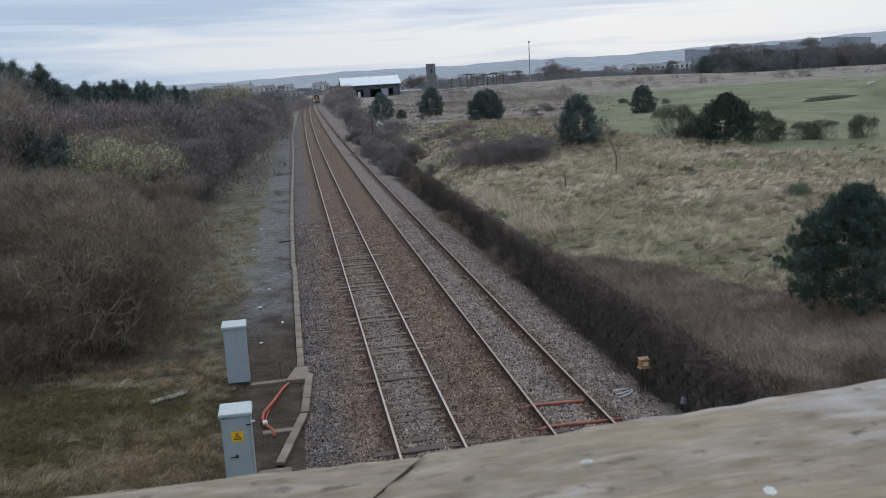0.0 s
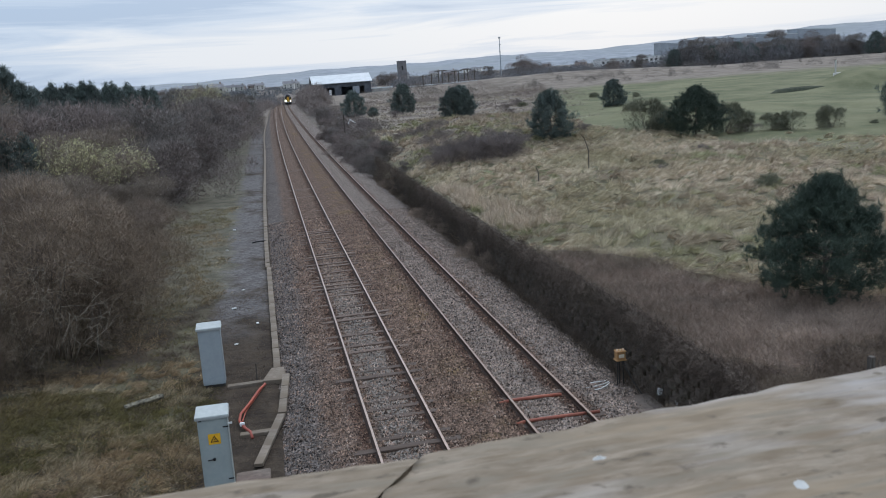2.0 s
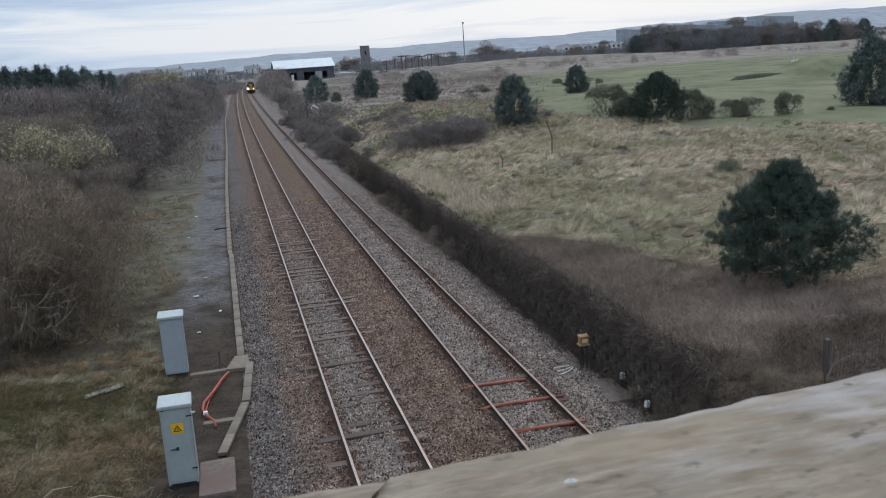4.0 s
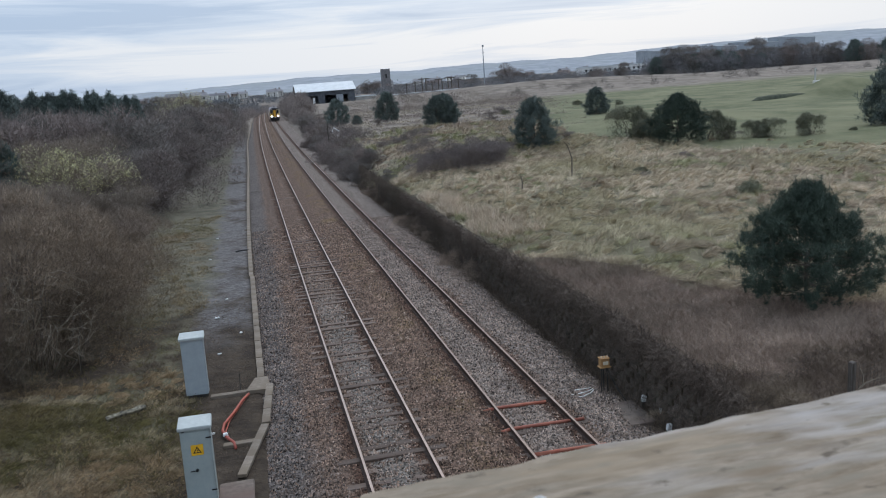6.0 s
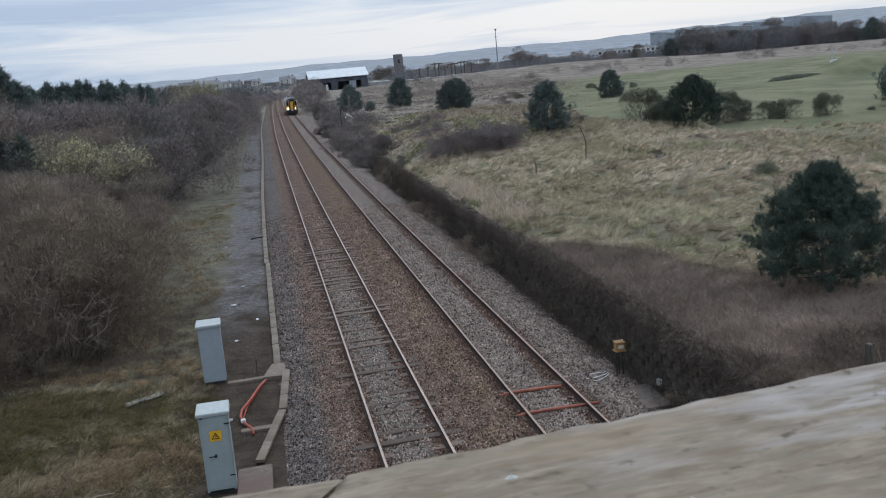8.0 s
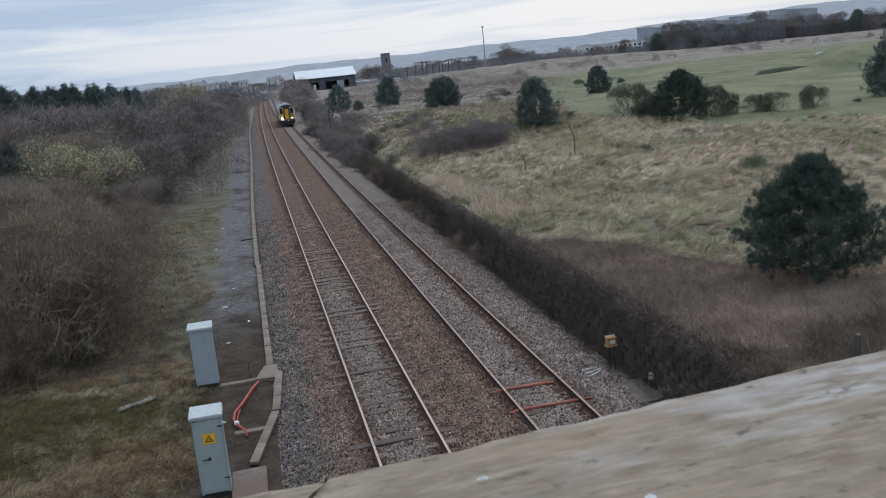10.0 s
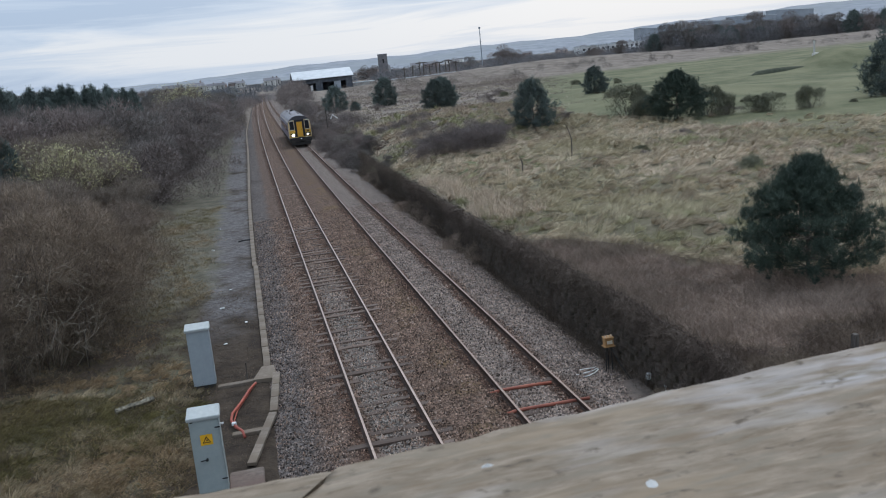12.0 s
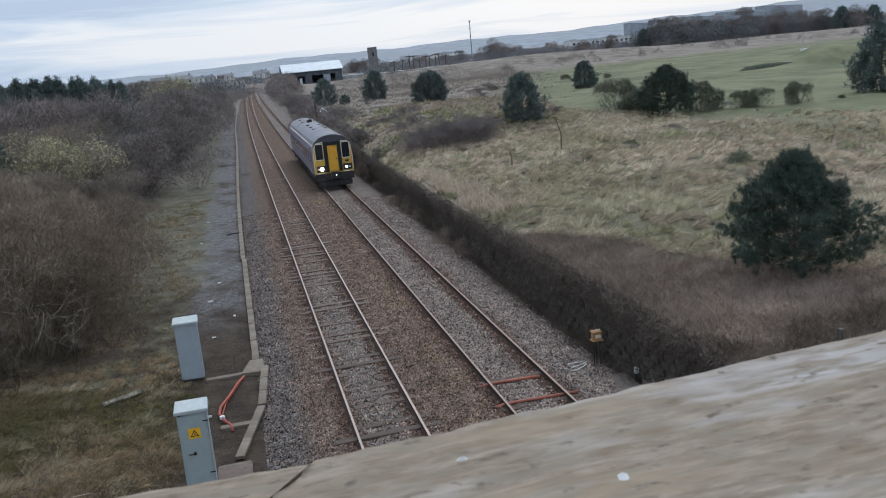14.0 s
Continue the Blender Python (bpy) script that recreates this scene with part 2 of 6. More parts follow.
M_train_roof = mat("train_roof", (0.165, 0.163, 0.175), (0.25, 0.245, 0.258), (0.18, 0.162, 0.16), scale=2.5, rough=0.65)
M_train_cap = mat("train_dark_grey", (0.05, 0.046, 0.052), (0.085, 0.08, 0.088), scale=3, rough=0.6)
M_train_yellow = mat("train_yellow", (0.60, 0.36, 0.05), (0.69, 0.43, 0.075), (0.5, 0.29, 0.055), scale=3, rough=0.5)
M_train_door = mat("train_orange_door", (0.66, 0.33, 0.03), (0.74, 0.39, 0.045), scale=3, rough=0.45)
M_train_under = mat("train_underframe", (0.022, 0.021, 0.02), (0.055, 0.05, 0.045), scale=6, rough=0.85)
M_glass = mat("dark_glass", (0.012, 0.014, 0.017), (0.022, 0.025, 0.03), scale=1, rough=0.06, spec=0.6)
M_cream = mat("cream_trim", (0.62, 0.56, 0.42), (0.72, 0.66, 0.52), scale=4, rough=0.5)
M_lamp = glow("headlight_glow", (1.0, 0.95, 0.84), 90.0)
M_lamp_dim = glow("dim_headlight_glow", (1.0, 0.95, 0.86), 40.0)
M_marker = glow("marker_glow", (0.9, 0.95, 1.0), 2.5)
M_lichen = mat("pale_lichen", (0.391, 0.383, 0.361), (0.544, 0.535, 0.507), scale=80, rough=0.95)
M_lichen_grey = mat("grey_lichen", (0.36, 0.345, 0.32), (0.5, 0.485, 0.455), scale=40, rough=0.95)


def place_mat(name, layers, base, bump, bump_scale, cell=0.0, curved=False):
    """A ground whose soil and growth change from place to place. base and each layer: two colours and a noise scale;
    a layer also has the function of its mask, built from the position sockets."""
    m = bpy.data.materials.new(name)
    m.use_nodes = True
    n, l = m.node_tree.nodes, m.node_tree.links
    bs = n["Principled BSDF"]
    geo = n.new("ShaderNodeNewGeometry")
    xyz = n.new("ShaderNodeSeparateXYZ")
    l.new(geo.outputs["Position"], xyz.inputs[0])

    def num(op, a, b=0.0, c=None):
        k = n.new("ShaderNodeMath")
        k.operation = op
        for i, v in enumerate((a, b) if c is None else (a, b, c)):
            if isinstance(v, (int, float)):
                k.inputs[i].default_value = v
            else:
                l.new(v, k.inputs[i])
        return k.outputs[0]

    def tex(scale, detail=5.0):
        t = n.new("ShaderNodeTexNoise")
        t.inputs["Scale"].default_value = scale
        t.inputs["Detail"].default_value = detail
        t.inputs["Roughness"].default_value = 0.65
        l.new(geo.outputs["Position"], t.inputs["Vector"])
        return t.outputs["Fac"]

    def two(a, b, scale):
        r = n.new("ShaderNodeValToRGB")
        r.color_ramp.elements[0].position, r.color_ramp.elements[0].color = 0.36, (*a, 1)
        r.color_ramp.elements[1].position, r.color_ramp.elements[1].color = 0.64, (*b, 1)
        l.new(tex(scale), r.inputs["Fac"])
        return r.outputs[0]

    def soft(v, lo, hi):
        k = n.new("ShaderNodeMapRange")
        k.interpolation_type = "SMOOTHSTEP"
        k.inputs["From Min"].default_value, k.inputs["From Max"].default_value = lo, hi
        l.new(v, k.inputs["Value"])
        return k.outputs[0]

    across = xyz.outputs["X"]
    if curved:
        across = num("SUBTRACT", across, num("MULTIPLY", 3.9e-5, num("POWER", num("MAXIMUM", num("SUBTRACT", xyz.outputs["Y"], 30.0), 0.0), 2.0)))
    col = two(*base)
    for a, b, scale, mask in layers:
        mx = n.new("ShaderNodeMixRGB")
        l.new(mask(across, xyz.outputs["Y"], num, tex, soft), mx.inputs["Fac"])
        l.new(col, mx.inputs["Color1"])
        l.new(two(a, b, scale), mx.inputs["Color2"])
        col = mx.outputs[0]
    l.new(col, bs.inputs["Base Color"])
    bs.inputs["Roughness"].default_value = 0.95
    bs.inputs["Specular IOR Level"].default_value = 0.15
    bp = n.new("ShaderNodeBump")
    bp.inputs["Strength"].default_value = 0.9
    bp.inputs["Distance"].default_value = bump
    if cell:
        v = n.new("ShaderNodeTexVoronoi")
        v.inputs["Scale"].default_value = cell
        l.new(geo.outputs["Position"], v.inputs["Vector"])
        l.new(v.outputs["Distance"], bp.inputs["Height"])
        sp = n.new("ShaderNodeSeparateColor")
        l.new(v.outputs["Color"], sp.inputs[0])
        k = n.new("ShaderNodeMapRange")
        k.inputs["To Min"].default_value, k.inputs["To Max"].default_value = 0.3, 1.7
        l.new(sp.outputs[0], k.inputs["Value"])
        hs = n.new("ShaderNodeHueSaturation")
        l.new(k.outputs[0], hs.inputs["Value"])
        l.new(col, hs.inputs["Color"])
        l.new(hs.outputs[0], bs.inputs["Base Color"])
    else:
        l.new(tex(bump_scale), bp.inputs["Height"])
    l.new(bp.outputs[0], bs.inputs["Normal"])
    return m


def wobble(v, num, tex, scale, amount):
    return num("ADD", v, num("MULTIPLY", num("SUBTRACT", tex(scale), 0.5), amount))


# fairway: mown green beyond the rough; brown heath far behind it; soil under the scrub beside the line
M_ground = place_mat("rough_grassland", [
    ((0.132, 0.11, 0.09), (0.26, 0.218, 0.178), 0.22,
     lambda x, y, num, tex, soft: soft(wobble(num("SUBTRACT", y, num("MULTIPLY", x, 0.3)), num, tex, 0.05, 40), 76, 104)),
    ((0.104, 0.11, 0.06), (0.19, 0.184, 0.108), 0.16,
     lambda x, y, num, tex, soft: num("MULTIPLY", soft(wobble(num("ADD", x, num("MULTIPLY", y, 0.32)), num, tex, 0.07, 18), 46, 54),
                                      num("MULTIPLY", soft(wobble(num("SUBTRACT", x, num("MULTIPLY", y, 0.33)), num, tex, 0.05, 16), -2, 6), num("SUBTRACT", 1.0, soft(wobble(y, num, tex, 0.03, 60), 185, 215))))),
    ((0.225, 0.2, 0.138), (0.33, 0.285, 0.205), 0.5,
     lambda x, y, num, tex, soft: soft(num("SUBTRACT", 9.0, num("SQRT", num("ADD", num("POWER", num("SUBTRACT", x, 14.0), 2.0), num("POWER", num("MULTIPLY", num("SUBTRACT", y, 92.0), 0.35), 2.0)))), 0.5, 5)),
    ((0.105, 0.15, 0.065), (0.15, 0.19, 0.085), 0.8,
     lambda x, y, num, tex, soft: soft(num("SUBTRACT", 4.2, num("SQRT", num("ADD", num("POWER", num("SUBTRACT", x, 15.2), 2.0), num("POWER", num("MULTIPLY", num("SUBTRACT", y, 49.0), 0.7), 2.0)))), 0.5, 3)),
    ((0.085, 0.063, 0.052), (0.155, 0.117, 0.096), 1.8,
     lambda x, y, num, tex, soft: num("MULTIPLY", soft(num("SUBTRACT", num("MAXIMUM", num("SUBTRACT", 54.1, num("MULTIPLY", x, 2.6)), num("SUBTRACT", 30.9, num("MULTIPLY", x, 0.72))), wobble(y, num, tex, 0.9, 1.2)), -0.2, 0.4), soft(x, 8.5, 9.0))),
    ((0.032, 0.024, 0.018), (0.07, 0.053, 0.038), 1.6,
     lambda x, y, num, tex, soft: soft(num("SUBTRACT", 1.0, wobble(x, num, tex, 0.5, 2.0)), -0.3, 1.0)),
    ((0.075, 0.072, 0.043), (0.142, 0.124, 0.082), 1.4,
     lambda x, y, num, tex, soft: num("MULTIPLY", soft(tex(0.45), 0.44, 0.6), soft(num("SUBTRACT", -2.6, wobble(x, num, tex, 0.7, 1.5)), 0, 0.6))),
    ((0.08, 0.074, 0.053), (0.155, 0.14, 0.104), 1.2,
     lambda x, y, num, tex, soft: num("MULTIPLY", soft(wobble(y, num, tex, 0.3, 5.0), 31, 38), soft(num("SUBTRACT", -1.6, wobble(x, num, tex, 0.7, 1.6)), 0, 0.7))),
    ((0.08, 0.073, 0.07), (0.17, 0.157, 0.153), 5.0,
     lambda x, y, num, tex, soft: num("MULTIPLY", num("MULTIPLY", soft(wobble(num("SUBTRACT", 1.35, num("ABSOLUTE", num("ADD", 1.55, num("SUBTRACT", x, num("MULTIPLY", 3.36e-5, num("POWER", num("MAXIMUM", num("SUBTRACT", y, 30.0), 0.0), 2.0)))))), num, tex, 0.9, 1.6), 0.1, 0.8),
                                                      num("MULTIPLY", soft(wobble(y, num, tex, 0.5, 6.0), 27, 33), num("SUBTRACT", 1.0, soft(wobble(y, num, tex, 0.3, 16.0), 140, 200)))), soft(tex(0.28), 0.3, 0.52))),
# base colour kept dark to paint shade into the gaps between tussocks
], ((0.105, 0.096, 0.06), (0.21, 0.178, 0.122), 0.6), 0.12, 3.0)
# brown stone round the first track, pale grey on the second and its shoulder, slate by the trough
M_bed = place_mat("ballast_bed", [
    ((0.127, 0.102, 0.086), (0.218, 0.178, 0.153), 6.0, lambda x, y, num, tex, soft: num("MULTIPLY", soft(wobble(x, num, tex, 0.6, 0.5), 5.36, 5.6), num("SUBTRACT", 1.0, soft(wobble(x, num, tex, 0.6, 0.4), 6.5, 6.8)))),
    ((0.131, 0.107, 0.092), (0.227, 0.188, 0.164), 6.0, lambda x, y, num, tex, soft: soft(wobble(x, num, tex, 0.6, 0.7), 6.95, 7.3)),
    ((0.109, 0.071, 0.037), (0.161, 0.108, 0.059), 3.0, lambda x, y, num, tex, soft: num("MULTIPLY", num("MULTIPLY", soft(tex(0.5), 0.46, 0.66), soft(x, 3.7, 4.2)), num("SUBTRACT", 1.0, soft(x, 4.9, 5.3)))),
    ((0.075, 0.064, 0.058), (0.148, 0.127, 0.116), 6.0, lambda x, y, num, tex, soft: num("SUBTRACT", 1.0, soft(wobble(x, num, tex, 0.8, 0.8), 0.3, 0.95))),
    ((0.088, 0.06, 0.046), (0.152, 0.108, 0.085), 5.0, lambda x, y, num, tex, soft: num("MULTIPLY", soft(wobble(x, num, tex, 0.7, 0.6), 0.7, 1.1), num("SUBTRACT", 1.0, soft(x, 1.6, 1.9)))),
    ((0.104, 0.090, 0.078), (0.192, 0.165, 0.143), 5.0, lambda x, y, num, tex, soft: num("MULTIPLY", num("MULTIPLY", soft(x, 1.8, 2.0), num("SUBTRACT", 1.0, soft(x, 2.9, 3.15))), num("SUBTRACT", 1.0, soft(wobble(y, num, tex, 0.3, 8), 28, 44)))),
    ((0.042, 0.035, 0.032), (0.078, 0.069, 0.063), 2.0, lambda x, y, num, tex, soft: num("MULTIPLY", soft(tex(0.33), 0.52, 0.7), num("SUBTRACT", 1.0, soft(x, 0.4, 0.9)))),
    # band left of each rail: rust tone with the ballast's shadow painted in
    ((0.050, 0.029, 0.021), (0.096, 0.059, 0.042), 4.0, lambda x, y, num, tex, soft: functools.reduce(lambda a, b: num("MAXIMUM", a, b), [
        num("MULTIPLY", soft(wobble(x, num, tex, 0.9, 0.3), r0 - 0.5, r0 - 0.18), num("SUBTRACT", 1.0, soft(x, r0, r0 + 0.08))) for r0 in (1.695, 3.215, 5.34, 6.86)])),
], ((0.089, 0.059, 0.043), (0.162, 0.110, 0.083), 4.0), 0.045, 10.0, cell=19.0, curved=True)


# ---- shapes ----
def bend(y):
    """How far the line has curved to the right at y metres ahead."""
    u = np.minimum(np.maximum(np.asarray(y, float) - 30, 0), 520)
    e = np.asarray(y, float) - 135
    return 3.36e-5 * u ** 2 + 0.035 * np.maximum(np.asarray(y, float) - 550, 0) + 0.0036 * (np.sqrt(e * e + 900) + e)


def rolling(x, y):
    return (0.10 * np.sin(x * 0.31 + 1.3 * np.sin(y * 0.17)) + 0.08 * np.sin(y * 0.43 + x * 0.21) + 0.05 * np.sin(x * 1.1 - y * 0.7))


def lumps(x, y, seed=0.0):
    """Smooth lattice noise from -1 to 1."""
    x, y = np.asarray(x, float), np.asarray(y, float)
    i, j = np.floor(x), np.floor(y)
    a, b = x - i, y - j
    a, b = a * a * (3 - 2 * a), b * b * (3 - 2 * b)

    def knot(p, q):
        w = np.sin(p * 127.1 + q * 311.7 + seed * 74.7) * 43758.5453
        return 2 * (w - np.floor(w)) - 1
    return (knot(i, j) * (1 - a) + knot(i + 1, j) * a) * (1 - b) + (knot(i, j + 1) * (1 - a) + knot(i + 1, j + 1) * a) * b


def land(x, y):
    """Height of the ground: low beside the line, a step up behind the retaining wall to the grassland."""
    x, y = np.asarray(x, float), np.asarray(y, float)
    u = x - bend(y)
    left = np.interp(u, [-400, -80, -30, -12, -6, -3.2, -0.6], [2.0, 1.6, 0.9, 0.1, -0.22, -0.27, -0.28])
    right = np.interp(u, [8.9, 9.32, 9.36, 13, 20, 3000], [-0.3, -0.3, 1.35, 1.9, 2.0, 2.0])
    bank = np.interp(u, [8.9, 9.3, 12.5, 20, 3000], [-0.3, -0.3, 1.6, 2.0, 2.0])
    right = right + (bank - right) * np.interp(y, [56, 66], [0, 1])
    z = np.where(u < 0, left, np.where(u < 9.0, -0.5, right))
    ease = np.interp(np.abs(np.where(u < 0, u + 3.5, u - 9.4)), [0, 4], [0, 1]) * np.where((u > -3.5) & (u < 9.36), 0, 1)
    z = z + rolling(x, y) * ease * np.interp(y, [0, 12, 200, 400], [0, 1, 1, 0.3])
    z = z + 2.7 * np.exp(-(((x - 83) / 7) ** 2 + ((y - 106) / 4.5) ** 2))
    z = z + 1.1 * np.exp(-(((x - 22) / 6) ** 2 + ((y - 70) / 5) ** 2))
    z = z + 3.0 * np.exp(-((x - 110) / 60) ** 2 - ((y - 300) / 25) ** 2)
    z = z + 1.0 * np.exp(-(((x - 46) / 10) ** 2 + ((y - 84) / 7) ** 2))
    rough = np.interp(u, [10.2, 12.5], [0, 1]) * np.interp(x + 0.3 * y, [46, 54], [1, 0.15]) * np.interp(y, [10, 18, 70, 90], [0, 1, 1, 0])
    z = z + rough * (0.10 * lumps(x / 0.85, y / 0.85) + 0.17 * lumps(x / 2.7 + 9, y / 2.7, 3.0))
    return z


def mesh_from(name, v, f, material, parent=None, label="", smooth=False):
    """One object from arrays of points and of triangles or quads."""
    v, f = np.asarray(v, np.float32), np.asarray(f, np.int32)
    me = bpy.data.meshes.new(name)
    k = f.shape[1]
    me.vertices.add(len(v))
    me.vertices.foreach_set("co", v.ravel())
    me.loops.add(f.size)
    me.loops.foreach_set("vertex_index", f.ravel())
    me.polygons.add(len(f))
    me.polygons.foreach_set("loop_start", np.arange(0, f.size, k, dtype=np.int32))
    me.polygons.foreach_set("loop_total", np.full(len(f), k, np.int32))
    me.update(calc_edges=True)
    me.polygons.foreach_set("use_smooth", np.full(len(f), smooth))
    me.materials.append(material)
    ob = new(name, me)
    ob.parent = parent
    if label:
        ob["label"] = label
    return ob


def part(name, bm, material, parent=None, label="", smooth=False):
    me = bpy.data.meshes.new(name)
    bm.normal_update()
    bm.to_mesh(me)
    bm.free()
    for p in me.polygons:
        p.use_smooth = smooth
    me.materials.append(material)
    ob = new(name, me)
    ob.parent = parent
    if label:
        ob["label"] = label
    return ob


def thing(name, m, label, category, group="", kind=""):
    ob = new(name)
    ob.matrix_basis = m
    return tagged(ob, label, category, group, kind)


def box(x0, y0, z0, x1, y1, z1, bevel=0.0, bm=None):
    bm2 = bmesh.new()
    bmesh.ops.create_cube(bm2, size=1)
    for v in bm2.verts:
        v.co = Vector((x0 + (v.co.x + 0.5) * (x1 - x0), y0 + (v.co.y + 0.5) * (y1 - y0), z0 + (v.co.z + 0.5) * (z1 - z0)))
    if bevel:
        bmesh.ops.bevel(bm2, geom=bm2.edges[:], offset=bevel, segments=2, affect="EDGES")
    if bm is None:
        return bm2
    me = bpy.data.meshes.new("tmp")
    bm2.to_mesh(me)
    bm2.free()
    bm.from_mesh(me)
    bpy.data.meshes.remove(me)
    return bm


def tube(points, radii, sides=6, bm=None):
    """A round bar along points, with a radius at each."""
    bm = bm or bmesh.new()
    pts = [Vector(p) for p in points]
    rings = []
    for i, p in enumerate(pts):
        d = (pts[min(i + 1, len(pts) - 1)] - pts[max(i - 1, 0)]).normalized()
        a = d.orthogonal().normalized()
        b = d.cross(a)
        r = radii[i] if hasattr(radii, "__len__") else radii
        rings.append([bm.verts.new(p + r * (a * math.cos(k * math.tau / sides) + b * math.sin(k * math.tau / sides))) for k in range(sides)])
    for q, w in zip(rings, rings[1:]):
        for k in range(sides):
            bm.faces.new((q[k], q[(k + 1) % sides], w[(k + 1) % sides], w[k]))
    bm.faces.new(rings[0][::-1])
    bm.faces.new(rings[-1])
    return bm


rng = np.random.default_rng(7)


def unit(v):
    return v / np.maximum(np.linalg.norm(v, axis=-1, keepdims=True), 1e-6)


def blades(base, way, length, width, droop=0.4):
    """Thin bent blades: five points and three triangles each."""
    n = len(base)
    way = unit(way)
    side = unit(np.cross(way, unit(rng.normal(size=(n, 3)))))
    length, width = np.broadcast_to(length, n)[:, None], np.broadcast_to(width, n)[:, None]
    mid = base + way * length * 0.55
    tip = base + way * length + np.array([0, 0, -1.0]) * length * droop * rng.random((n, 1))
    v = np.stack([base - side * width / 2, base + side * width / 2, mid + side * width * 0.35, mid - side * width * 0.35, tip], 1).reshape(-1, 3)
    o = np.arange(n)[:, None] * 5
    f = np.concatenate([o + np.array([[0, 1, 2]]), o + np.array([[0, 2, 3]]), o + np.array([[3, 2, 4]])], 0)
    return v, f


def slivers(base, way, length, width):
    """Twigs or needles: one long triangle each."""
    n = len(base)
    way = unit(way)
    side = unit(np.cross(way, unit(rng.normal(size=(n, 3)))))
    length, width = np.broadcast_to(length, n)[:, None], np.broadcast_to(width, n)[:, None]
    v = np.stack([base - side * width / 2, base + side * width / 2, base + way * length], 1).reshape(-1, 3)
    return v, np.arange(3 * n).reshape(-1, 3)


# ---- ground ----
def sheet(name, us, ys, height, material, curved=True):
    us, ys = np.asarray(us, float), np.asarray(ys, float)
    U, Y = np.meshgrid(us, ys)
    X = U + bend(Y) * (1 if curved else 0)
    Z = height(X, Y)
    v = np.stack([X, Y, Z], -1).reshape(-1, 3)
    k = len(us)
    i = (np.arange(len(ys) - 1)[:, None] * k + np.arange(k - 1)[None]).ravel()
    return mesh_from(name, v, np.stack([i, i + 1, i + k + 1, i + k], 1), material, smooth=True)


u_lines = np.concatenate([[-4200, -2000, -900, -400, -200, -120], np.arange(-80, -20, 4), np.arange(-20, -0.5, 0.7), [-0.5, 0, 4, 8.9, 9.3, 9.37],
                          np.arange(9.8, 42, 0.45), np.arange(42, 130, 3), [140, 160, 200, 260, 350, 500, 800, 1400, 2500, 4200]])
y_lines = np.concatenate([[-400, -100, -30, -8, 0, 5], np.arange(8, 80, 0.45), np.arange(80, 200, 3), np.arange(200, 420, 10), [450, 550, 700, 900, 1300, 2000, 3000, 4600]])
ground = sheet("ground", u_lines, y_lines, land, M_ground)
tagged(ground, "rough winter grassland with mown green fairway and brown scrub", "ground", kind="structure")

L_RAIL, R_RAIL, GAUGE = 1.695, 5.34, 1.52


def bed_height(x, y):
    u = x - bend(y)
    z = np.interp(u, [-0.5, -0.25, 0.4, 1.0, 3.35, 3.7, 4.3, 4.9, 5.25, 5.5, 6.7, 7.0, 7.6, 8.3, 9.0], [-0.36, -0.27, -0.19, -0.16, -0.16, -0.12, -0.075, -0.085, -0.14, -0.14, -0.14, -0.13, -0.10, -0.17, -0.32])
    return z + (0.02 * np.sin(x * 9 + y * 3.1) * np.sin(y * 7.3 - x * 2) + 0.014 * np.sin(x * 3.7 - y * 1.9) * np.sin(y * 0.8)) * np.interp(y, [45, 62], [1, 0])


bed = sheet("track_bed", np.concatenate([[-0.5, -0.25], np.arange(0, 9.01, 0.15)]),
            np.concatenate([np.arange(-30, 10, 4), np.arange(10, 64, 0.2), np.arange(64, 160, 2), np.arange(160, 560, 8)]), bed_height, M_bed)
tagged(bed, "brown and grey crushed stone ballast under two tracks", "ballast", kind="structure")

# loose stones over the near ballast
n = 105000
sy = 11 + 42 * rng.random(n) ** 1.5
sx = rng.uniform(-0.4, 8.8, n)
keep = np.ones(n, bool)
for r0 in (L_RAIL, L_RAIL + GAUGE, R_RAIL, R_RAIL + GAUGE):
    keep &= np.abs(sx - r0) > 0.09
# the first track's sleepers lie nearly bare
over = (np.abs((sy - 10.73 + 0.305) % 0.61 - 0.305) < 0.11) & (sx > L_RAIL + GAUGE / 2 - 1.2) & (sx < L_RAIL + GAUGE / 2 + 1.25) & (rng.random(n) < 0.5 + 0.42 * lumps(sx * 0.8, sy * 0.7, 2.0))
keep &= ~over
sx, sy = sx[keep], sy[keep]
n = len(sx)
ctr = np.stack([sx, sy, bed_height(sx, sy) + 0.008], 1)
octa = np.array([[1, 0, -0.5], [-1, 0, -0.5], [0, 1, -0.5], [0, -1, -0.5], [0, 0, 0.9]], float)
v = (ctr[:, None] + octa[None] * (rng.uniform(0.018, 0.042, (n, 1, 1)) * rng.uniform(0.6, 1.3, (n, 5, 1))) + rng.normal(0, 0.006, (n, 5, 3))).reshape(-1, 3)
of = np.array([[0, 2, 4], [2, 1, 4], [1, 3, 4], [3, 0, 4]])
v = v.reshape(n, 5, 3)
swirl = 0.5 * np.sin(sy * 0.9 + 1.7 * np.sin(sx * 1.1)) + rng.normal(0, 0.35, n)
# stones just left of a rail get the rust tone that includes its shadow
rusty = np.zeros(n, bool)
for r0 in (L_RAIL, L_RAIL + GAUGE, R_RAIL, R_RAIL + GAUGE):
    rusty |= (sx > r0 - 0.33 - 0.12 * swirl) & (sx < r0) & (rng.random(n) < 0.72)
slate = ~rusty & (sx + 0.5 * swirl < 0.75) & (rng.random(n) < 0.85)
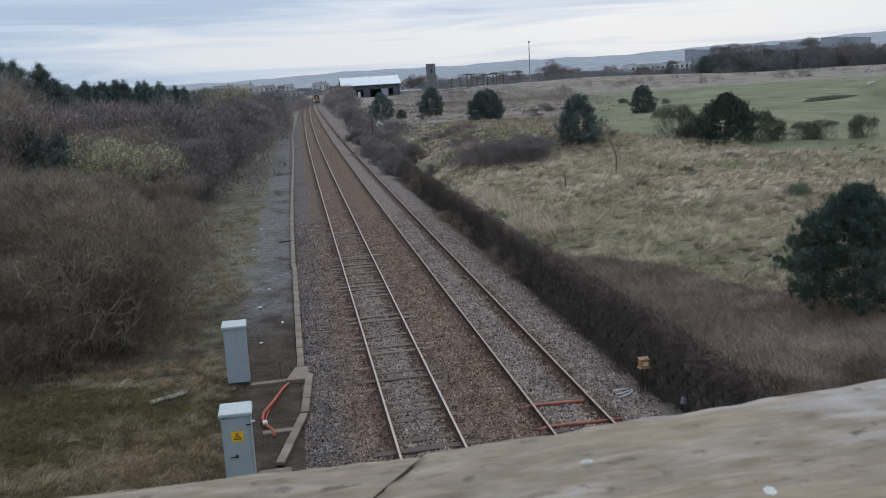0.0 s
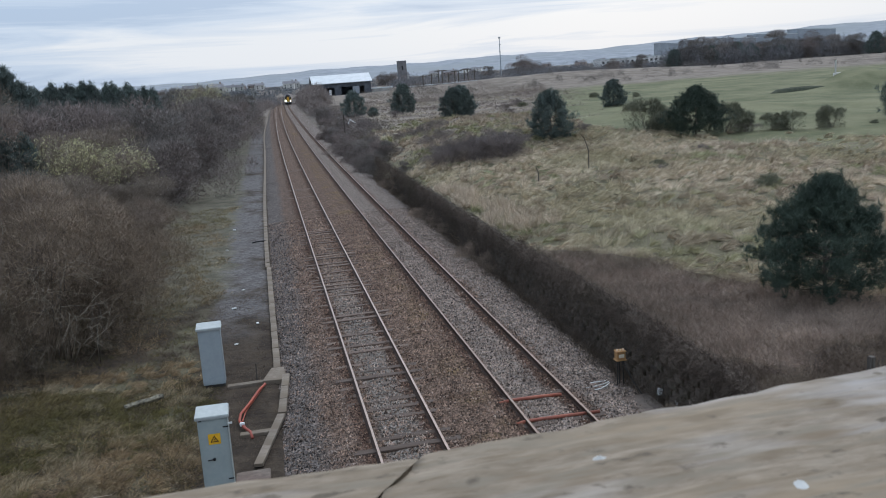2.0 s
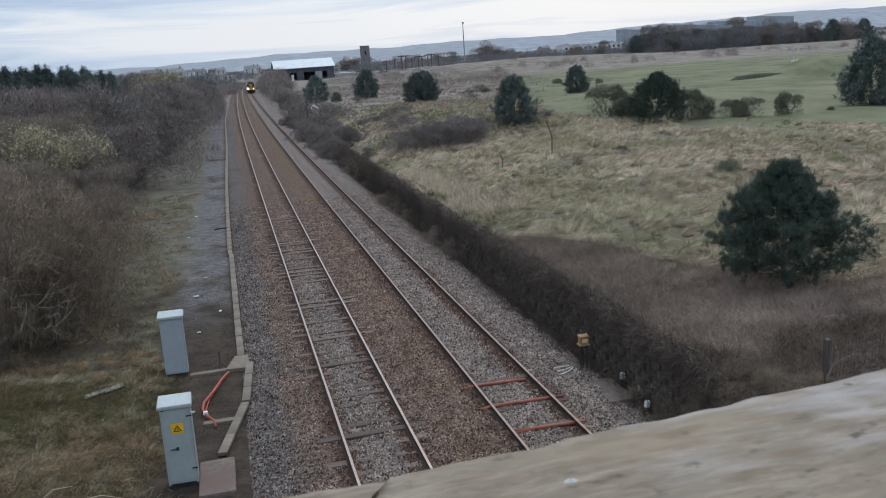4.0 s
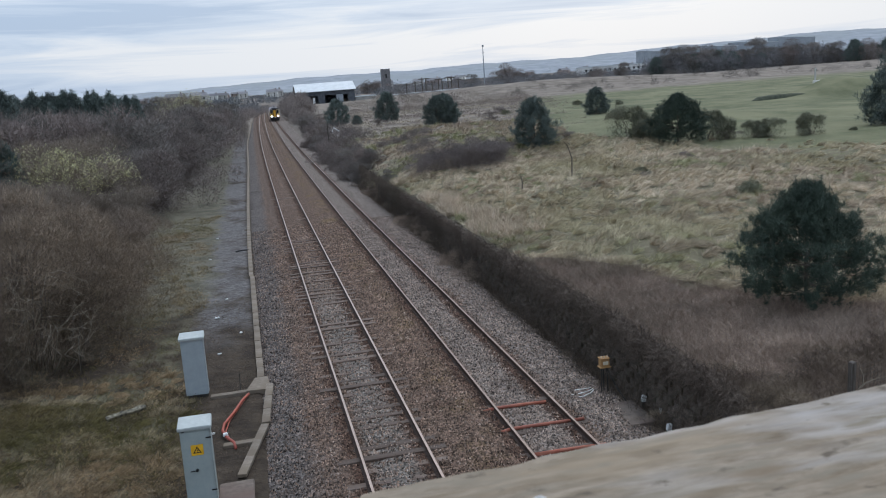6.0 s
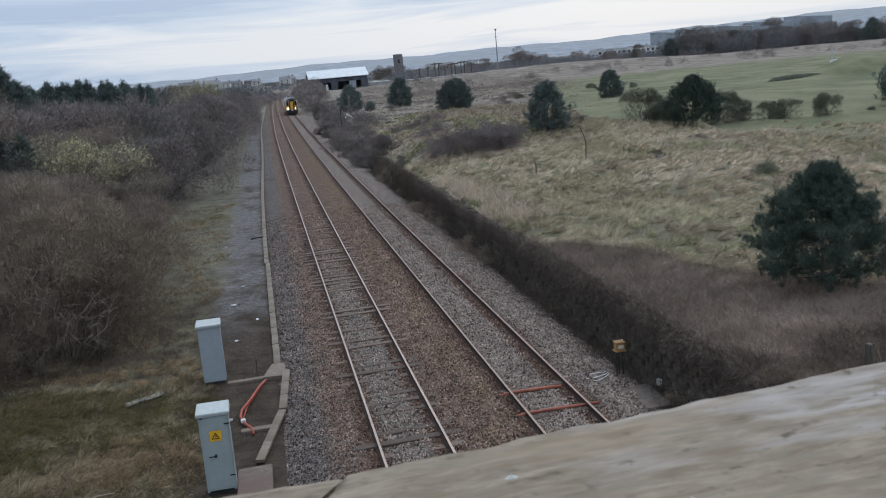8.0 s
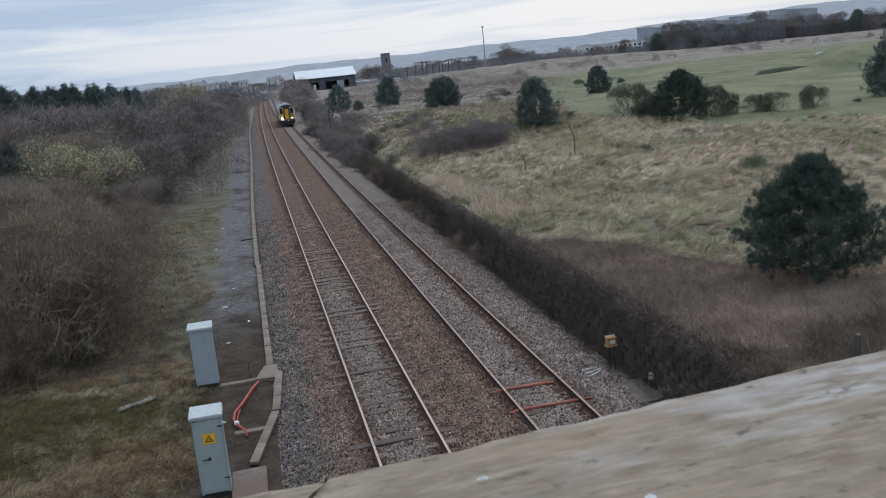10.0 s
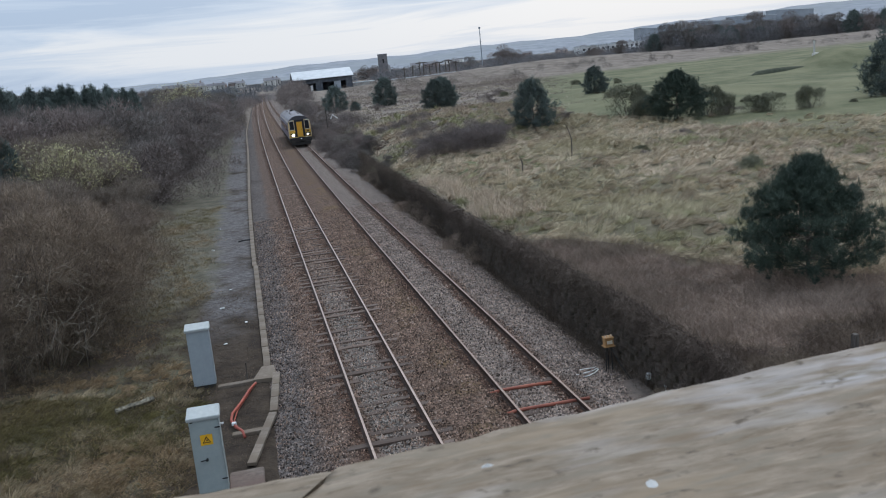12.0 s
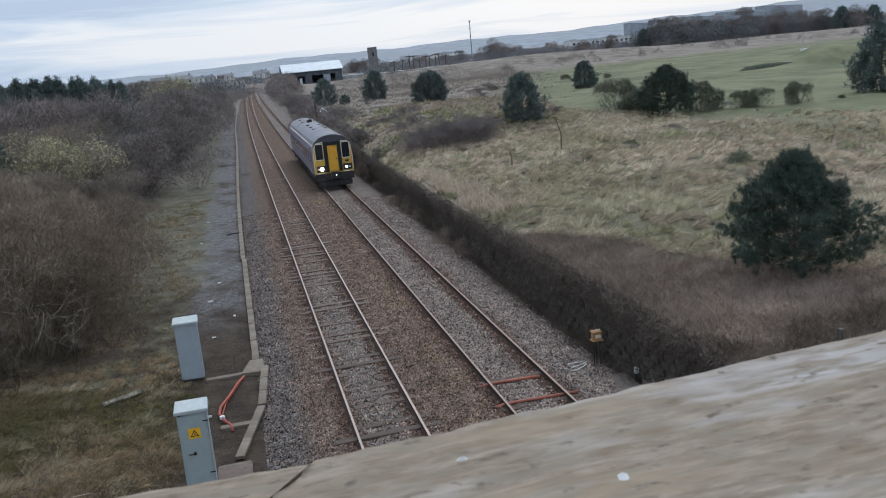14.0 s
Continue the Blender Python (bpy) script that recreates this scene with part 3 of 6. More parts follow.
grey = ~slate & ~rusty & (((sx + 0.25 * swirl > 5.45) & (sx + 0.25 * swirl < 6.7)) | (sx + 0.4 * swirl > 7.1) | ((sx > 1.9) & (sx < 3.05) & (sy + 6 * swirl < 36) & (rng.random(n) < 0.6)) | (rng.random(n) < 0.13))
for chosen, material, label in ((~grey & ~slate & ~rusty, M_stone, "loose angular brown ballast stones"), (rusty, M_stone_rust_shade, "rust-brown ballast stones beside the rails, rail shadow put in their colour"), (grey, M_stone_grey, "loose angular grey ballast stones"), (slate, M_stone_slate, "loose angular dark slate ballast stones")):
    m_ = int(chosen.sum())
    tagged(mesh_from("ballast_stones", v[chosen].reshape(-1, 3), (np.arange(m_)[:, None, None] * 5 + of[None]).reshape(-1, 3), material),
           label, "stones", kind="stuff")



# ---- tracks ----
def rail_mesh(name, u, parent, head):
    ys = np.concatenate([np.arange(-30, 60, 3.0), np.arange(60, 560, 8.0)])
    prof = [(-0.07, -0.159), (0.07, -0.159), (0.07, -0.147), (0.012, -0.125), (0.012, -0.045), (0.036, -0.034), (0.036, -0.006), (0.028, 0.0),
            (-0.028, 0.0), (-0.036, -0.006), (-0.036, -0.034), (-0.012, -0.045), (-0.012, -0.125), (-0.07, -0.147)]
    pts = np.array([[(u + px + bend(y), y, pz) for px, pz in prof] for y in ys]).reshape(-1, 3)
    k = len(prof)
    f = np.array([[i * k + j, i * k + (j + 1) % k, (i + 1) * k + (j + 1) % k, (i + 1) * k + j] for i in range(len(ys) - 1) for j in range(k)])
    ob = mesh_from(name, pts, f[:, ::-1], M_rust, parent)
    ob.data.materials.append(head)
    idx = np.zeros(len(f), np.int32)
    idx[np.arange(len(f)) % k == 7] = 1
    ob.data.polygons.foreach_set("material_index", idx)
    return ob


sleeper_bm = box(-1.27, -0.125, -0.16, 1.27, 0.125, 0.0, 0.014)


def track(u, label, top, head):
    t = thing("railway_track", Matrix(), label, "track", "parallel railway tracks")
    for k in (0, GAUGE):
        rail_mesh("rail", u + k, t, head)
    first = part("sleeper", sleeper_bm.copy(), M_sleeper, t)
    jit = random.Random(int(u * 10))
    for i in range(300):
        y = 10.73 + 0.61 * i
        m = pose(u + GAUGE / 2 + float(bend(y)) + jit.uniform(-0.03, 0.03), y + jit.uniform(-0.03, 0.03), top + jit.uniform(-0.045, 0.008) - (0.03 if u < 4 and y > 48 else 0) + (0.035 if u > 4 and y < 20.4 else 0), jit.uniform(-0.6, 0.6), jit.uniform(-0.7, 0.7), jit.uniform(-0.8, 0.8))
        ob = first if i == 0 else new("sleeper", first.data)
        ob.parent = t
        ob.matrix_basis = m
    return t


track(L_RAIL, "railway track with worn steel rails and half-buried sleepers", -0.132, M_railtop)
track(R_RAIL, "railway track with rusty rails and sleepers covered in grey ballast", -0.152, M_raildull)

# red ducts under the nearer track
for y, x0, x1 in ((19.62, 5.0, 6.72), (18.24, 5.05, 7.2), (16.72, 5.5, 7.1)):
    d = tube([(x0, y + 0.05, -0.17), (5.36, y + 0.03, -0.10), (6.0, y, -0.095), (x1, y - 0.07, -0.10)], 0.045, 10)
    tagged(part("cable_duct", d, M_redpipe, smooth=True), "faded red plastic cable duct lying across the track between sleepers", "duct", "red ducts across the track")


# ---- cable trough ----
trough = thing("cable_trough", Matrix(), "grey concrete cable trough with separate lids along the ballast edge", "cable trough")
lid_mesh = part("lid", box(-0.105, -0.488, -0.05, 0.105, 0.488, 0.03, 0.006), M_concrete, trough)
jit = random.Random(4)
lids = [pose(-0.42 - 0.1 * math.sin((y - 25) * 0.06) + float(bend(y)) - (0.05 if y > 40 else 0), y, -0.2 + jit.uniform(-0.008, 0.01), jit.uniform(-0.6, 0.6), jit.uniform(-1.5, 1.5), jit.uniform(-1, 1))
        for y in np.arange(25.5, 300, 0.985)]
# the run steps sideways and slants towards the slab by the near cabinet
for (p0, p1, k) in (((-0.16, 24.3), (-0.36, 21.3), 3), ((-0.38, 21.2), (-0.97, 18.4), 3)):
    for i in range(k):
        s = (i + 0.5) / k
        lids.append(pose(p0[0] + (p1[0] - p0[0]) * s, p0[1] + (p1[1] - p0[1]) * s, -0.19, 0, 0, -math.degrees(math.atan2(p0[0] - p1[0], p0[1] - p1[1]))))
for i, m in enumerate(lids):
    ob = lid_mesh if i == 0 else new("lid", lid_mesh.data)
    ob.parent = trough
    ob.matrix_basis = m
for x0, x1, y in ((-1.85, -0.75, 24.05), (-1.42, -0.62, 20.35)):
    part("branch", box(x0, y - 0.11, -0.33, x1, y + 0.11, -0.2, 0.012), M_concrete, trough)
chamber = bmesh.new()
cv = [chamber.verts.new(c) for c in ((-0.85, 23.95, -0.17), (-0.18, 23.85, -0.17), (-0.2, 25.0, -0.17), (-0.58, 25.0, -0.17))]
top = chamber.faces.new(cv)
ext = bmesh.ops.extrude_face_region(chamber, geom=[top])
for g in ext["geom"]:
    if isinstance(g, bmesh.types.BMVert):
        g.co.z -= 0.15
bmesh.ops.recalc_face_normals(chamber, faces=chamber.faces[:])
part("junction_slab", chamber, M_concrete, trough)

M_slab = mat("stained_slab", (0.110, 0.086, 0.071), (0.194, 0.156, 0.129), (0.137, 0.094, 0.076), scale=6, bump=0.008)
tagged(part("concrete_slab", box(-1.45, 16.5, -0.36, -0.7, 18.12, -0.17, 0.02), M_slab), "stained concrete slab at the end of the cable trough", "slab")
tagged(part("access_cover", box(8.1, 17.45, -0.34, 8.8, 18.9, -0.14, 0.015), M_slab), "flat weathered concrete cover slab on the ballast edge", "slab")


# ---- lineside cabinets ----
def cabinet(name, x0, x1, y, depth, z0, z1, paint, lean, label, door):
    w = x1 - x0
    t = thing(name, pose((x0 + x1) / 2, y, z0, 0, lean, 0), label, "cabinet", "lineside cabinets")
    h = z1 - z0
    part("plinth", box(-w / 2 + 0.02, 0.02, -0.05, w / 2 - 0.02, depth - 0.02, 0.1, 0.01), M_train_under, t)
    body = part("body", box(-w / 2, 0, 0.08, w / 2, depth, h - 0.07, 0.012), paint, t)
    lid = bmesh.new()
    lv = [lid.verts.new(c) for c in ((-w / 2 - 0.04, -0.05, h - 0.09), (w / 2 + 0.04, -0.05, h - 0.09), (w / 2 + 0.04, depth + 0.05, h - 0.09), (-w / 2 - 0.04, depth + 0.05, h - 0.09),
                                     (-w / 2 - 0.04, -0.05, h - 0.02), (w / 2 + 0.04, -0.05, h - 0.02), (w / 2 + 0.03, depth + 0.05, h + 0.05), (-w / 2 - 0.03, depth + 0.05, h + 0.05))]
    for q in ((3, 2, 1, 0), (4, 5, 6, 7), (0, 1, 5, 4), (1, 2, 6, 5), (2, 3, 7, 6), (3, 0, 4, 7)):
        lid.faces.new([lv[i] for i in q])
    bmesh.ops.bevel(lid, geom=lid.edges[:], offset=0.012, segments=2, affect="EDGES")
    part("lid", lid, M_lid, t, "grey sloping lid, light on its top put into a paler colour")
    if door:
        d = part("door", box(-w / 2 + 0.03, -0.014, 0.17, w / 2 - 0.03, -0.002, h - 0.13, 0.004), paint, t)
        part("handle", tube([(-0.17, -0.05, h * 0.48), (-0.03, -0.055, h * 0.485)], 0.012, 8), M_black, d, "black bar handle")
        part("lock", tube([(-0.035, -0.002, h * 0.485), (-0.035, -0.07, h * 0.485)], 0.028, 10), M_black, d)
        for z in (h * 0.22, h * 0.84):
            part("hinge", box(w / 2 - 0.1, -0.03, z, w / 2 + 0.012, -0.012, z + 0.025, 0.003), M_black, d)
        part("vent", box(-w / 2 + 0.03, -0.02, h - 0.125, -w / 2 + 0.09, -0.012, h - 0.105), M_black, d)
        part("base_slot", box(-w / 2 + 0.05, -0.008, 0.09, w / 2 - 0.05, -0.001, 0.12), M_black, t)
        s = part("warning_sign", box(-0.115, -0.022, h * 0.655, 0.135, -0.016, h * 0.655 + 0.235, 0.003), M_sign, d, "yellow electric shock warning plate")
        tri = bmesh.new()
        cz = h * 0.655 + 0.1
        outer = [(0.01 + 0.10 * math.sin(a), cz + 0.10 * math.cos(a)) for a in (0, math.tau / 3, 2 * math.tau / 3)]
        inner = [(0.01 + 0.065 * math.sin(a), cz + 0.065 * math.cos(a)) for a in (0, math.tau / 3, 2 * math.tau / 3)]
        vo = [tri.verts.new((x, -0.026, z)) for x, z in outer]
        vi = [tri.verts.new((x, -0.026, z)) for x, z in inner]
        for i in range(3):
            tri.faces.new((vo[i], vi[i], vi[(i + 1) % 3], vo[(i + 1) % 3]))
        bolt = [(0.022, 0.052), (-0.012, -0.002), (0.008, -0.002), (-0.004, -0.04), (0.032, 0.014), (0.012, 0.014), (0.034, 0.052)]
        tri.faces.new([tri.verts.new((0.006 + x, -0.026, cz - 0.004 + z)) for x, z in bolt])
        part("warning_symbol", tri, M_black, s, "black triangle with a lightning bolt")
        part("side_bracket", box(w / 2, 0.05, h - 0.28, w / 2 + 0.09, 0.08, h - 0.24, 0.004), M_white, t)
    return t


cabinet("equipment_cabinet", -2.065, -1.455, 17.22, 0.42, -0.27, 1.62, M_cabinet, 0.8, "grey-green steel lineside cabinet with a yellow shock warning plate", True)
cabinet("equipment_cabinet", -2.53, -1.9, 24.25, 0.4, -0.27, 1.55, M_cabinet_blue, 0.6, "plain blue-grey steel lineside cabinet seen from its back", False)

# orange duct between the two cabinets
tagged(part("orange_duct", tube([(-0.78, 23.75, -0.2), (-0.95, 23.2, -0.16), (-1.18, 22.3, -0.15), (-1.42, 21.6, -0.16), (-1.45, 21.15, -0.17), (-1.33, 20.7, -0.18), (-1.17, 20.4, -0.2), (-1.12, 20.1, -0.25)], 0.038, 10), M_orange, smooth=True),
       "bright orange plastic cable duct snaking over the ground", "duct")
tagged(part("orange_duct", tube([(-0.82, 23.7, -0.22), (-1.05, 22.8, -0.22), (-1.3, 21.9, -0.22), (-1.38, 21.2, -0.22), (-1.25, 20.6, -0.24)], 0.022, 8), M_orange, smooth=True),
       "thin orange plastic conduit beside the larger duct", "duct")
tagged(part("cable_tie", box(-1.43, 20.78, -0.19, -1.31, 20.88, -0.1, 0.015), M_white), "small white plastic clamp on the orange duct", "clamp")
tagged(part("marker_stake", tube([(-1.02, 24.45, -0.3), (-1.0, 24.45, 0.22)], 0.018, 6), M_post), "short thin grey stake beside the trough", "stake")

# rotten plank in the grass
plank = box(-0.54, -0.075, -0.055, 0.54, 0.075, 0.055, 0.012)
bmesh.ops.subdivide_edges(plank, edges=[e for e in plank.edges if abs((e.verts[0].co - e.verts[1].co).x) > 0.5], cuts=14)
for v_ in plank.verts:
    v_.co += Vector((0, noise.noise(v_.co * 6) * 0.02, noise.noise(v_.co * 9 + Vector((3, 1, 2))) * 0.035))
M_plank = mat("mottled_bark", (0.012, 0.01, 0.009), (0.27, 0.24, 0.175), scale=11, bump=0.01, stretch=(0.8, 1, 1))
pl = part("broken_plank", plank, M_plank)
pl.matrix_basis = pose(-4.1, 23.55, -0.16, 25, -3, 22)
tagged(pl, "rotten mottled plank lying in the grass", "plank")


# ---- east side lineside things ----
yb = thing("lineside_box", pose(8.5, 19.85, -0.15) @ Matrix.Diagonal((0.85, 0.85, 0.95, 1)), "small yellow metal lineside box on steel legs", "junction box")
part("case", box(-0.14, -0.1, 0.68, 0.14, 0.14, 0.91, 0.02), M_ybox, yb)
part("lid", box(-0.16, -0.12, 0.91, 0.16, 0.16, 0.935, 0.008), M_ybox, yb)
for kx in (-0.1, 0.0, 0.1):
    part("bolt", tube([(kx, 0.0, 0.93), (kx, 0.0, 0.985)], 0.022, 8), M_reed, yb, "pale capped bolt")
part("name_plate", box(-0.09, -0.108, 0.75, 0.09, -0.101, 0.85, 0.002), M_cream, yb, "faded cream plate")
part("base_flange", box(-0.18, -0.12, 0.66, 0.18, 0.15, 0.682, 0.005), M_ybox, yb)
for lx, ly in ((-0.09, 0), (0.08, 0.02), (0.0, 0.1)):
    part("leg", tube([(lx, ly, 0.66), (lx * 1.4, ly, -0.2)], 0.018, 6), M_train_under, yb)
part("conduit", tube([(0.06, 0.0, 0.66), (0.2, -0.35, 0.2), (0.3, -0.9, -0.12)], 0.022, 6), M_train_under, yb)
for i, (dy, dz) in enumerate(((0.0, 0.0), (0.24, 0.01), (-0.2, 0.0))):
    pts = [(7.45 + 0.05 * i, 19.75 + dy, -0.12), (7.75, 19.72 + dy * 1.1, -0.09), (8.0, 19.8 + dy * 0.7, -0.1 + dz), (8.2, 20.0 + dy * 0.4, -0.14), (8.28, 20.12 + dy, -0.2)]
    tagged(part("white_cable", tube(pts, 0.015, 7), M_white, smooth=True), "pale cable looped over the ballast", "cable", "loose pale cables")
for x, y, h in ((8.84, 18.42, 0.3), (9.0, 17.75, 0.22), (9.0, 16.55, 0.28), (8.75, 16.9, 0.16)):
    mp_ = thing("marker_post", pose(x, y, -0.31, 4, 8, 0), "small white marker cap on a short dark stub", "marker post", "white marker posts")
    part("stub", box(-0.04, -0.04, -0.02, 0.04, 0.04, h), M_post, mp_)
    part("cap", box(-0.055, -0.05, h, 0.055, 0.05, h + 0.17, 0.012), M_white, mp_)


# ---- retaining wall ----
rw = tagged(new("wall_east"), "dark overgrown stone retaining wall with a rough coping", "wall", kind="structure")
stone_bm = box(-0.13, -0.24, -0.11, 0.13, 0.24, 0.11, 0.02)
stone = part("stone", stone_bm.copy(), M_wallstone, rw)
cop = part("coping_stone", box(-0.18, -0.29, -0.06, 0.18, 0.29, 0.06, 0.02), M_wallstone, rw)
backing = sheet("core", [9.14, 9.3], np.arange(6, 64, 1.0), lambda x, y: 0 * x + 1.2, M_wallstone)
backing.parent = rw
bm_core = bmesh.new()
bm_core.from_mesh(backing.data)
ex = bmesh.ops.extrude_face_region(bm_core, geom=bm_core.faces[:])
for g in ex["geom"]:
    if isinstance(g, bmesh.types.BMVert):
        g.co.z = -0.5
bmesh.ops.recalc_face_normals(bm_core, faces=bm_core.faces[:])
bm_core.to_mesh(backing.data)
bm_core.free()
jit = random.Random(9)
cnt = 0
for row in range(7):
    for col in range(43):
        y = 14.0 + col * 0.52 + (row % 2) * 0.26
        ob = stone if cnt == 0 else new("stone", stone.data)
        ob.parent = rw
        ob.matrix_basis = pose(9.12 + jit.uniform(-0.03, 0.03), y, -0.3 + row * 0.235 + jit.uniform(-0.01, 0.01), jit.uniform(-2, 2), jit.uniform(-3, 3), jit.uniform(-3, 3)) @ Matrix.Diagonal((1, jit.uniform(0.85, 1.05), jit.uniform(0.9, 1.05), 1))
        cnt += 1
for i in range(70):
    y = 8 + i * 0.6
    ob = cop if i == 0 else new("coping_stone", cop.data)
    ob.parent = rw
    ob.matrix_basis = pose(9.16 + jit.uniform(-0.03, 0.03) + float(bend(y)), y, 1.34 + jit.uniform(-0.03, 0.04), jit.uniform(-2, 2), jit.uniform(-3, 3), jit.uniform(-3, 3))


# ---- vegetation ----
def lobes(count, width, height, seed):
    r = np.random.default_rng(seed)
    c = np.stack([r.normal(0, width * 0.26, count), r.normal(0, width * 0.26, count), height * (0.3 + 0.48 * r.random(count))], 1)
    c[:, 2] -= 0.12 * np.hypot(c[:, 0], c[:, 1]) * height / width * 2
    return c, width * (0.16 + 0.12 * r.random(count))


def limbs(tips, spread, thick, seed, base_z=-0.25):
    """Stems that rise from one foot and fork towards the lobes."""
    r = random.Random(seed)
    bm = bmesh.new()
    for tx, ty, tz in tips:
        b = (r.uniform(-spread, spread), r.uniform(-spread, spread), base_z)
        mid = (b[0] * 0.6 + tx * 0.4 + r.uniform(-0.2, 0.2), b[1] * 0.6 + ty * 0.4 + r.uniform(-0.2, 0.2), tz * 0.5)
        q = (tx * 0.8 + r.uniform(-0.2, 0.2), ty * 0.8 + r.uniform(-0.2, 0.2), tz * 0.8)
        tube([b, mid, q, (tx, ty, tz)], [thick, thick * 0.7, thick * 0.45, thick * 0.15], 5, bm)
        for _ in range(3):
            o = Vector((r.uniform(-1, 1), r.uniform(-1, 1), r.uniform(0.1, 0.9))) * (0.35 * tz)
            tube([q, tuple(Vector(q) + o * 0.6), tuple(Vector(q) + o)], [thick * 0.35, thick * 0.2, thick * 0.07], 4, bm)
    return bm


def bare_shrub(name, width, height, twigs, seed, material, label, category="shrub", group="", twig=0.6, thick=0.012, catkins=0, down=0.0):
    r = np.random.default_rng(seed)
    t = thing(name, Matrix(), label, category, group)
    c, rad = lobes(13, width, height, seed)
    part("stem", limbs(c[:9], width * 0.1, 0.045 * height / 4, seed), M_bark, t)
    k = r.integers(0, len(c), twigs)
    d = unit(r.normal(size=(twigs, 3)))
    d[:, 2] = np.abs(d[:, 2]) * 0.9 - down * r.random(twigs)
    p = c[k] + d * rad[k][:, None] * (0.35 + 0.6 * r.random((twigs, 1)) ** 0.5)
    low = r.random(twigs) < 0.34
    p[low, 2] *= r.random(low.sum())
    p[:, 2] = np.maximum(p[:, 2], 0.02)
    way = d * 0.6 + r.normal(size=(twigs, 3)) * 0.6 + np.array([0, 0, 0.35])
    v, f = slivers(p, way, twig * r.uniform(0.35, 1.2, twigs), thick * r.uniform(0.5, 1.4, twigs))
    mesh_from("crown", v, f, material, t)
    if catkins:
        k = r.integers(0, len(c), catkins)
        d = unit(r.normal(size=(catkins, 3)))
        d[:, 2] = np.abs(d[:, 2])
        p = c[k] + d * rad[k][:, None] * r.uniform(0.9, 1.25, (catkins, 1))
        p = p[p[:, 2] > 0.45 * height]
        catkins = len(p)
        v, f = slivers(p, r.normal(size=(catkins, 3)), r.uniform(0.07, 0.15, catkins), 0.06)
        mesh_from("blossom", v, f, M_catkin, t, "pale yellow catkins")
    return t


def pine(name, width, height, clumps, needles, seed, label, group="", material=None, cone=0.55, low=0.1, size=0.2, wide=0.014):
    """Young pine: whorls of limbs that sweep up, with a brush of needles at every shoot."""
    r = np.random.default_rng(seed)
    t = thing(name, Matrix(), label, "pine tree", group)
    bm = tube([(0, 0, -0.3), (0.04, 0.02, height * 0.4), (0, 0, height * 0.95)], [0.035 * height / 2, 0.025 * height / 2, 0.008], 7)
    tips, outs = [], []
    zs = np.linspace(low * height, height * 0.9, 11)
    for z in zs:
        s = z / height
        reach = width / 2 * (1 - max(0.0, s - 0.25) ** 1.5 * (1 / 0.75 ** 1.5) * (0.45 + cone)) * (0.8 if s < 0.15 else 1)
        reach = max(reach, width * 0.07)
        for a in np.arange(7) * math.tau / 7 + r.uniform(0, 6):
            ln = reach * r.uniform(0.7, 1.12)
            e = np.array([math.cos(a) * ln, math.sin(a) * ln, z + ln * r.uniform(0.05, 0.35)])
            tube([(0, 0, z), (e[0] * 0.5, e[1] * 0.5, z + ln * 0.05), tuple(e)], [0.022 * height / 4, 0.016 * height / 4, 0.006], 4, bm)
            tips.append(e)
            outs.append(np.array([0, 0, z]))
    part("trunk", bm, M_bark, t)
    tips, outs = np.array(tips), np.array(outs)
    k = r.integers(0, len(tips), clumps)
    s = r.random((clumps, 1)) ** 0.45
    c = outs[k] + (tips[k] - outs[k]) * (0.25 + 0.8 * s) + r.normal(0, width * 0.035, (clumps, 3))
    c = np.concatenate([c, np.stack([r.normal(0, 0.06, 30), r.normal(0, 0.06, 30), height * r.uniform(0.85, 1.0, 30)], 1)])
    axis = unit(unit(tips[np.concatenate([k, np.zeros(30, int)])]) * np.array([0.7, 0.7, 0.2]) + np.array([0, 0, 0.8]) + r.normal(0, 0.3, (len(c), 3)))
    p = np.repeat(c, needles, 0) + r.normal(0, size * 0.2, (len(c) * needles, 3))
    way = np.repeat(axis, needles, 0) * 0.8 + r.normal(0, 0.6, (len(p), 3))
    v, f = slivers(p, way, size * r.uniform(0.6, 1.3, len(p)), wide)
    mesh_from("crown", v, f, material or M_needle, t)
    return t


def put(proto, x, y, scale=1.0, turn=None, flat=1.0, sink=0.08):
    turn = random.uniform(0, 360) if turn is None else turn
    m = pose(x, y, float(land(x, y)) - sink, 0, 0, turn) @ Matrix.Diagonal((scale, scale, scale * flat, 1))
    return copy_thing(proto, m)


def move(ob, x, y, scale=1.0, turn=0.0, flat=1.0, sink=0.08):
    ob.matrix_basis = pose(x, y, float(land(x, y)) - sink, 0, 0, turn) @ Matrix.Diagonal((scale, scale, scale * flat, 1))


random.seed(21)
G_LEFT = "leafless scrub along the west side of the line"
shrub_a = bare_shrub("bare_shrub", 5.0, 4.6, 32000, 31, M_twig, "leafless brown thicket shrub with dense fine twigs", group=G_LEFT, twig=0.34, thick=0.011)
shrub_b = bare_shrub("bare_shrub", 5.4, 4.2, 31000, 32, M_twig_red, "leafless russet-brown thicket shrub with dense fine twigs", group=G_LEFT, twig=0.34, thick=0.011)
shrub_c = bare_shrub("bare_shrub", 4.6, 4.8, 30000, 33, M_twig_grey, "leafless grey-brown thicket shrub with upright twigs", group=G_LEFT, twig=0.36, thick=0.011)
thorn = bare_shrub("thorn_bush", 4.6, 4.0, 34000, 37, M_twig_shade, "leafless thorn bush, a dense tangle of twigs with shade in their colour", group=G_LEFT, twig=0.32, thick=0.0085)
move(thorn, -7.7, 29.2, 1.15, 20)
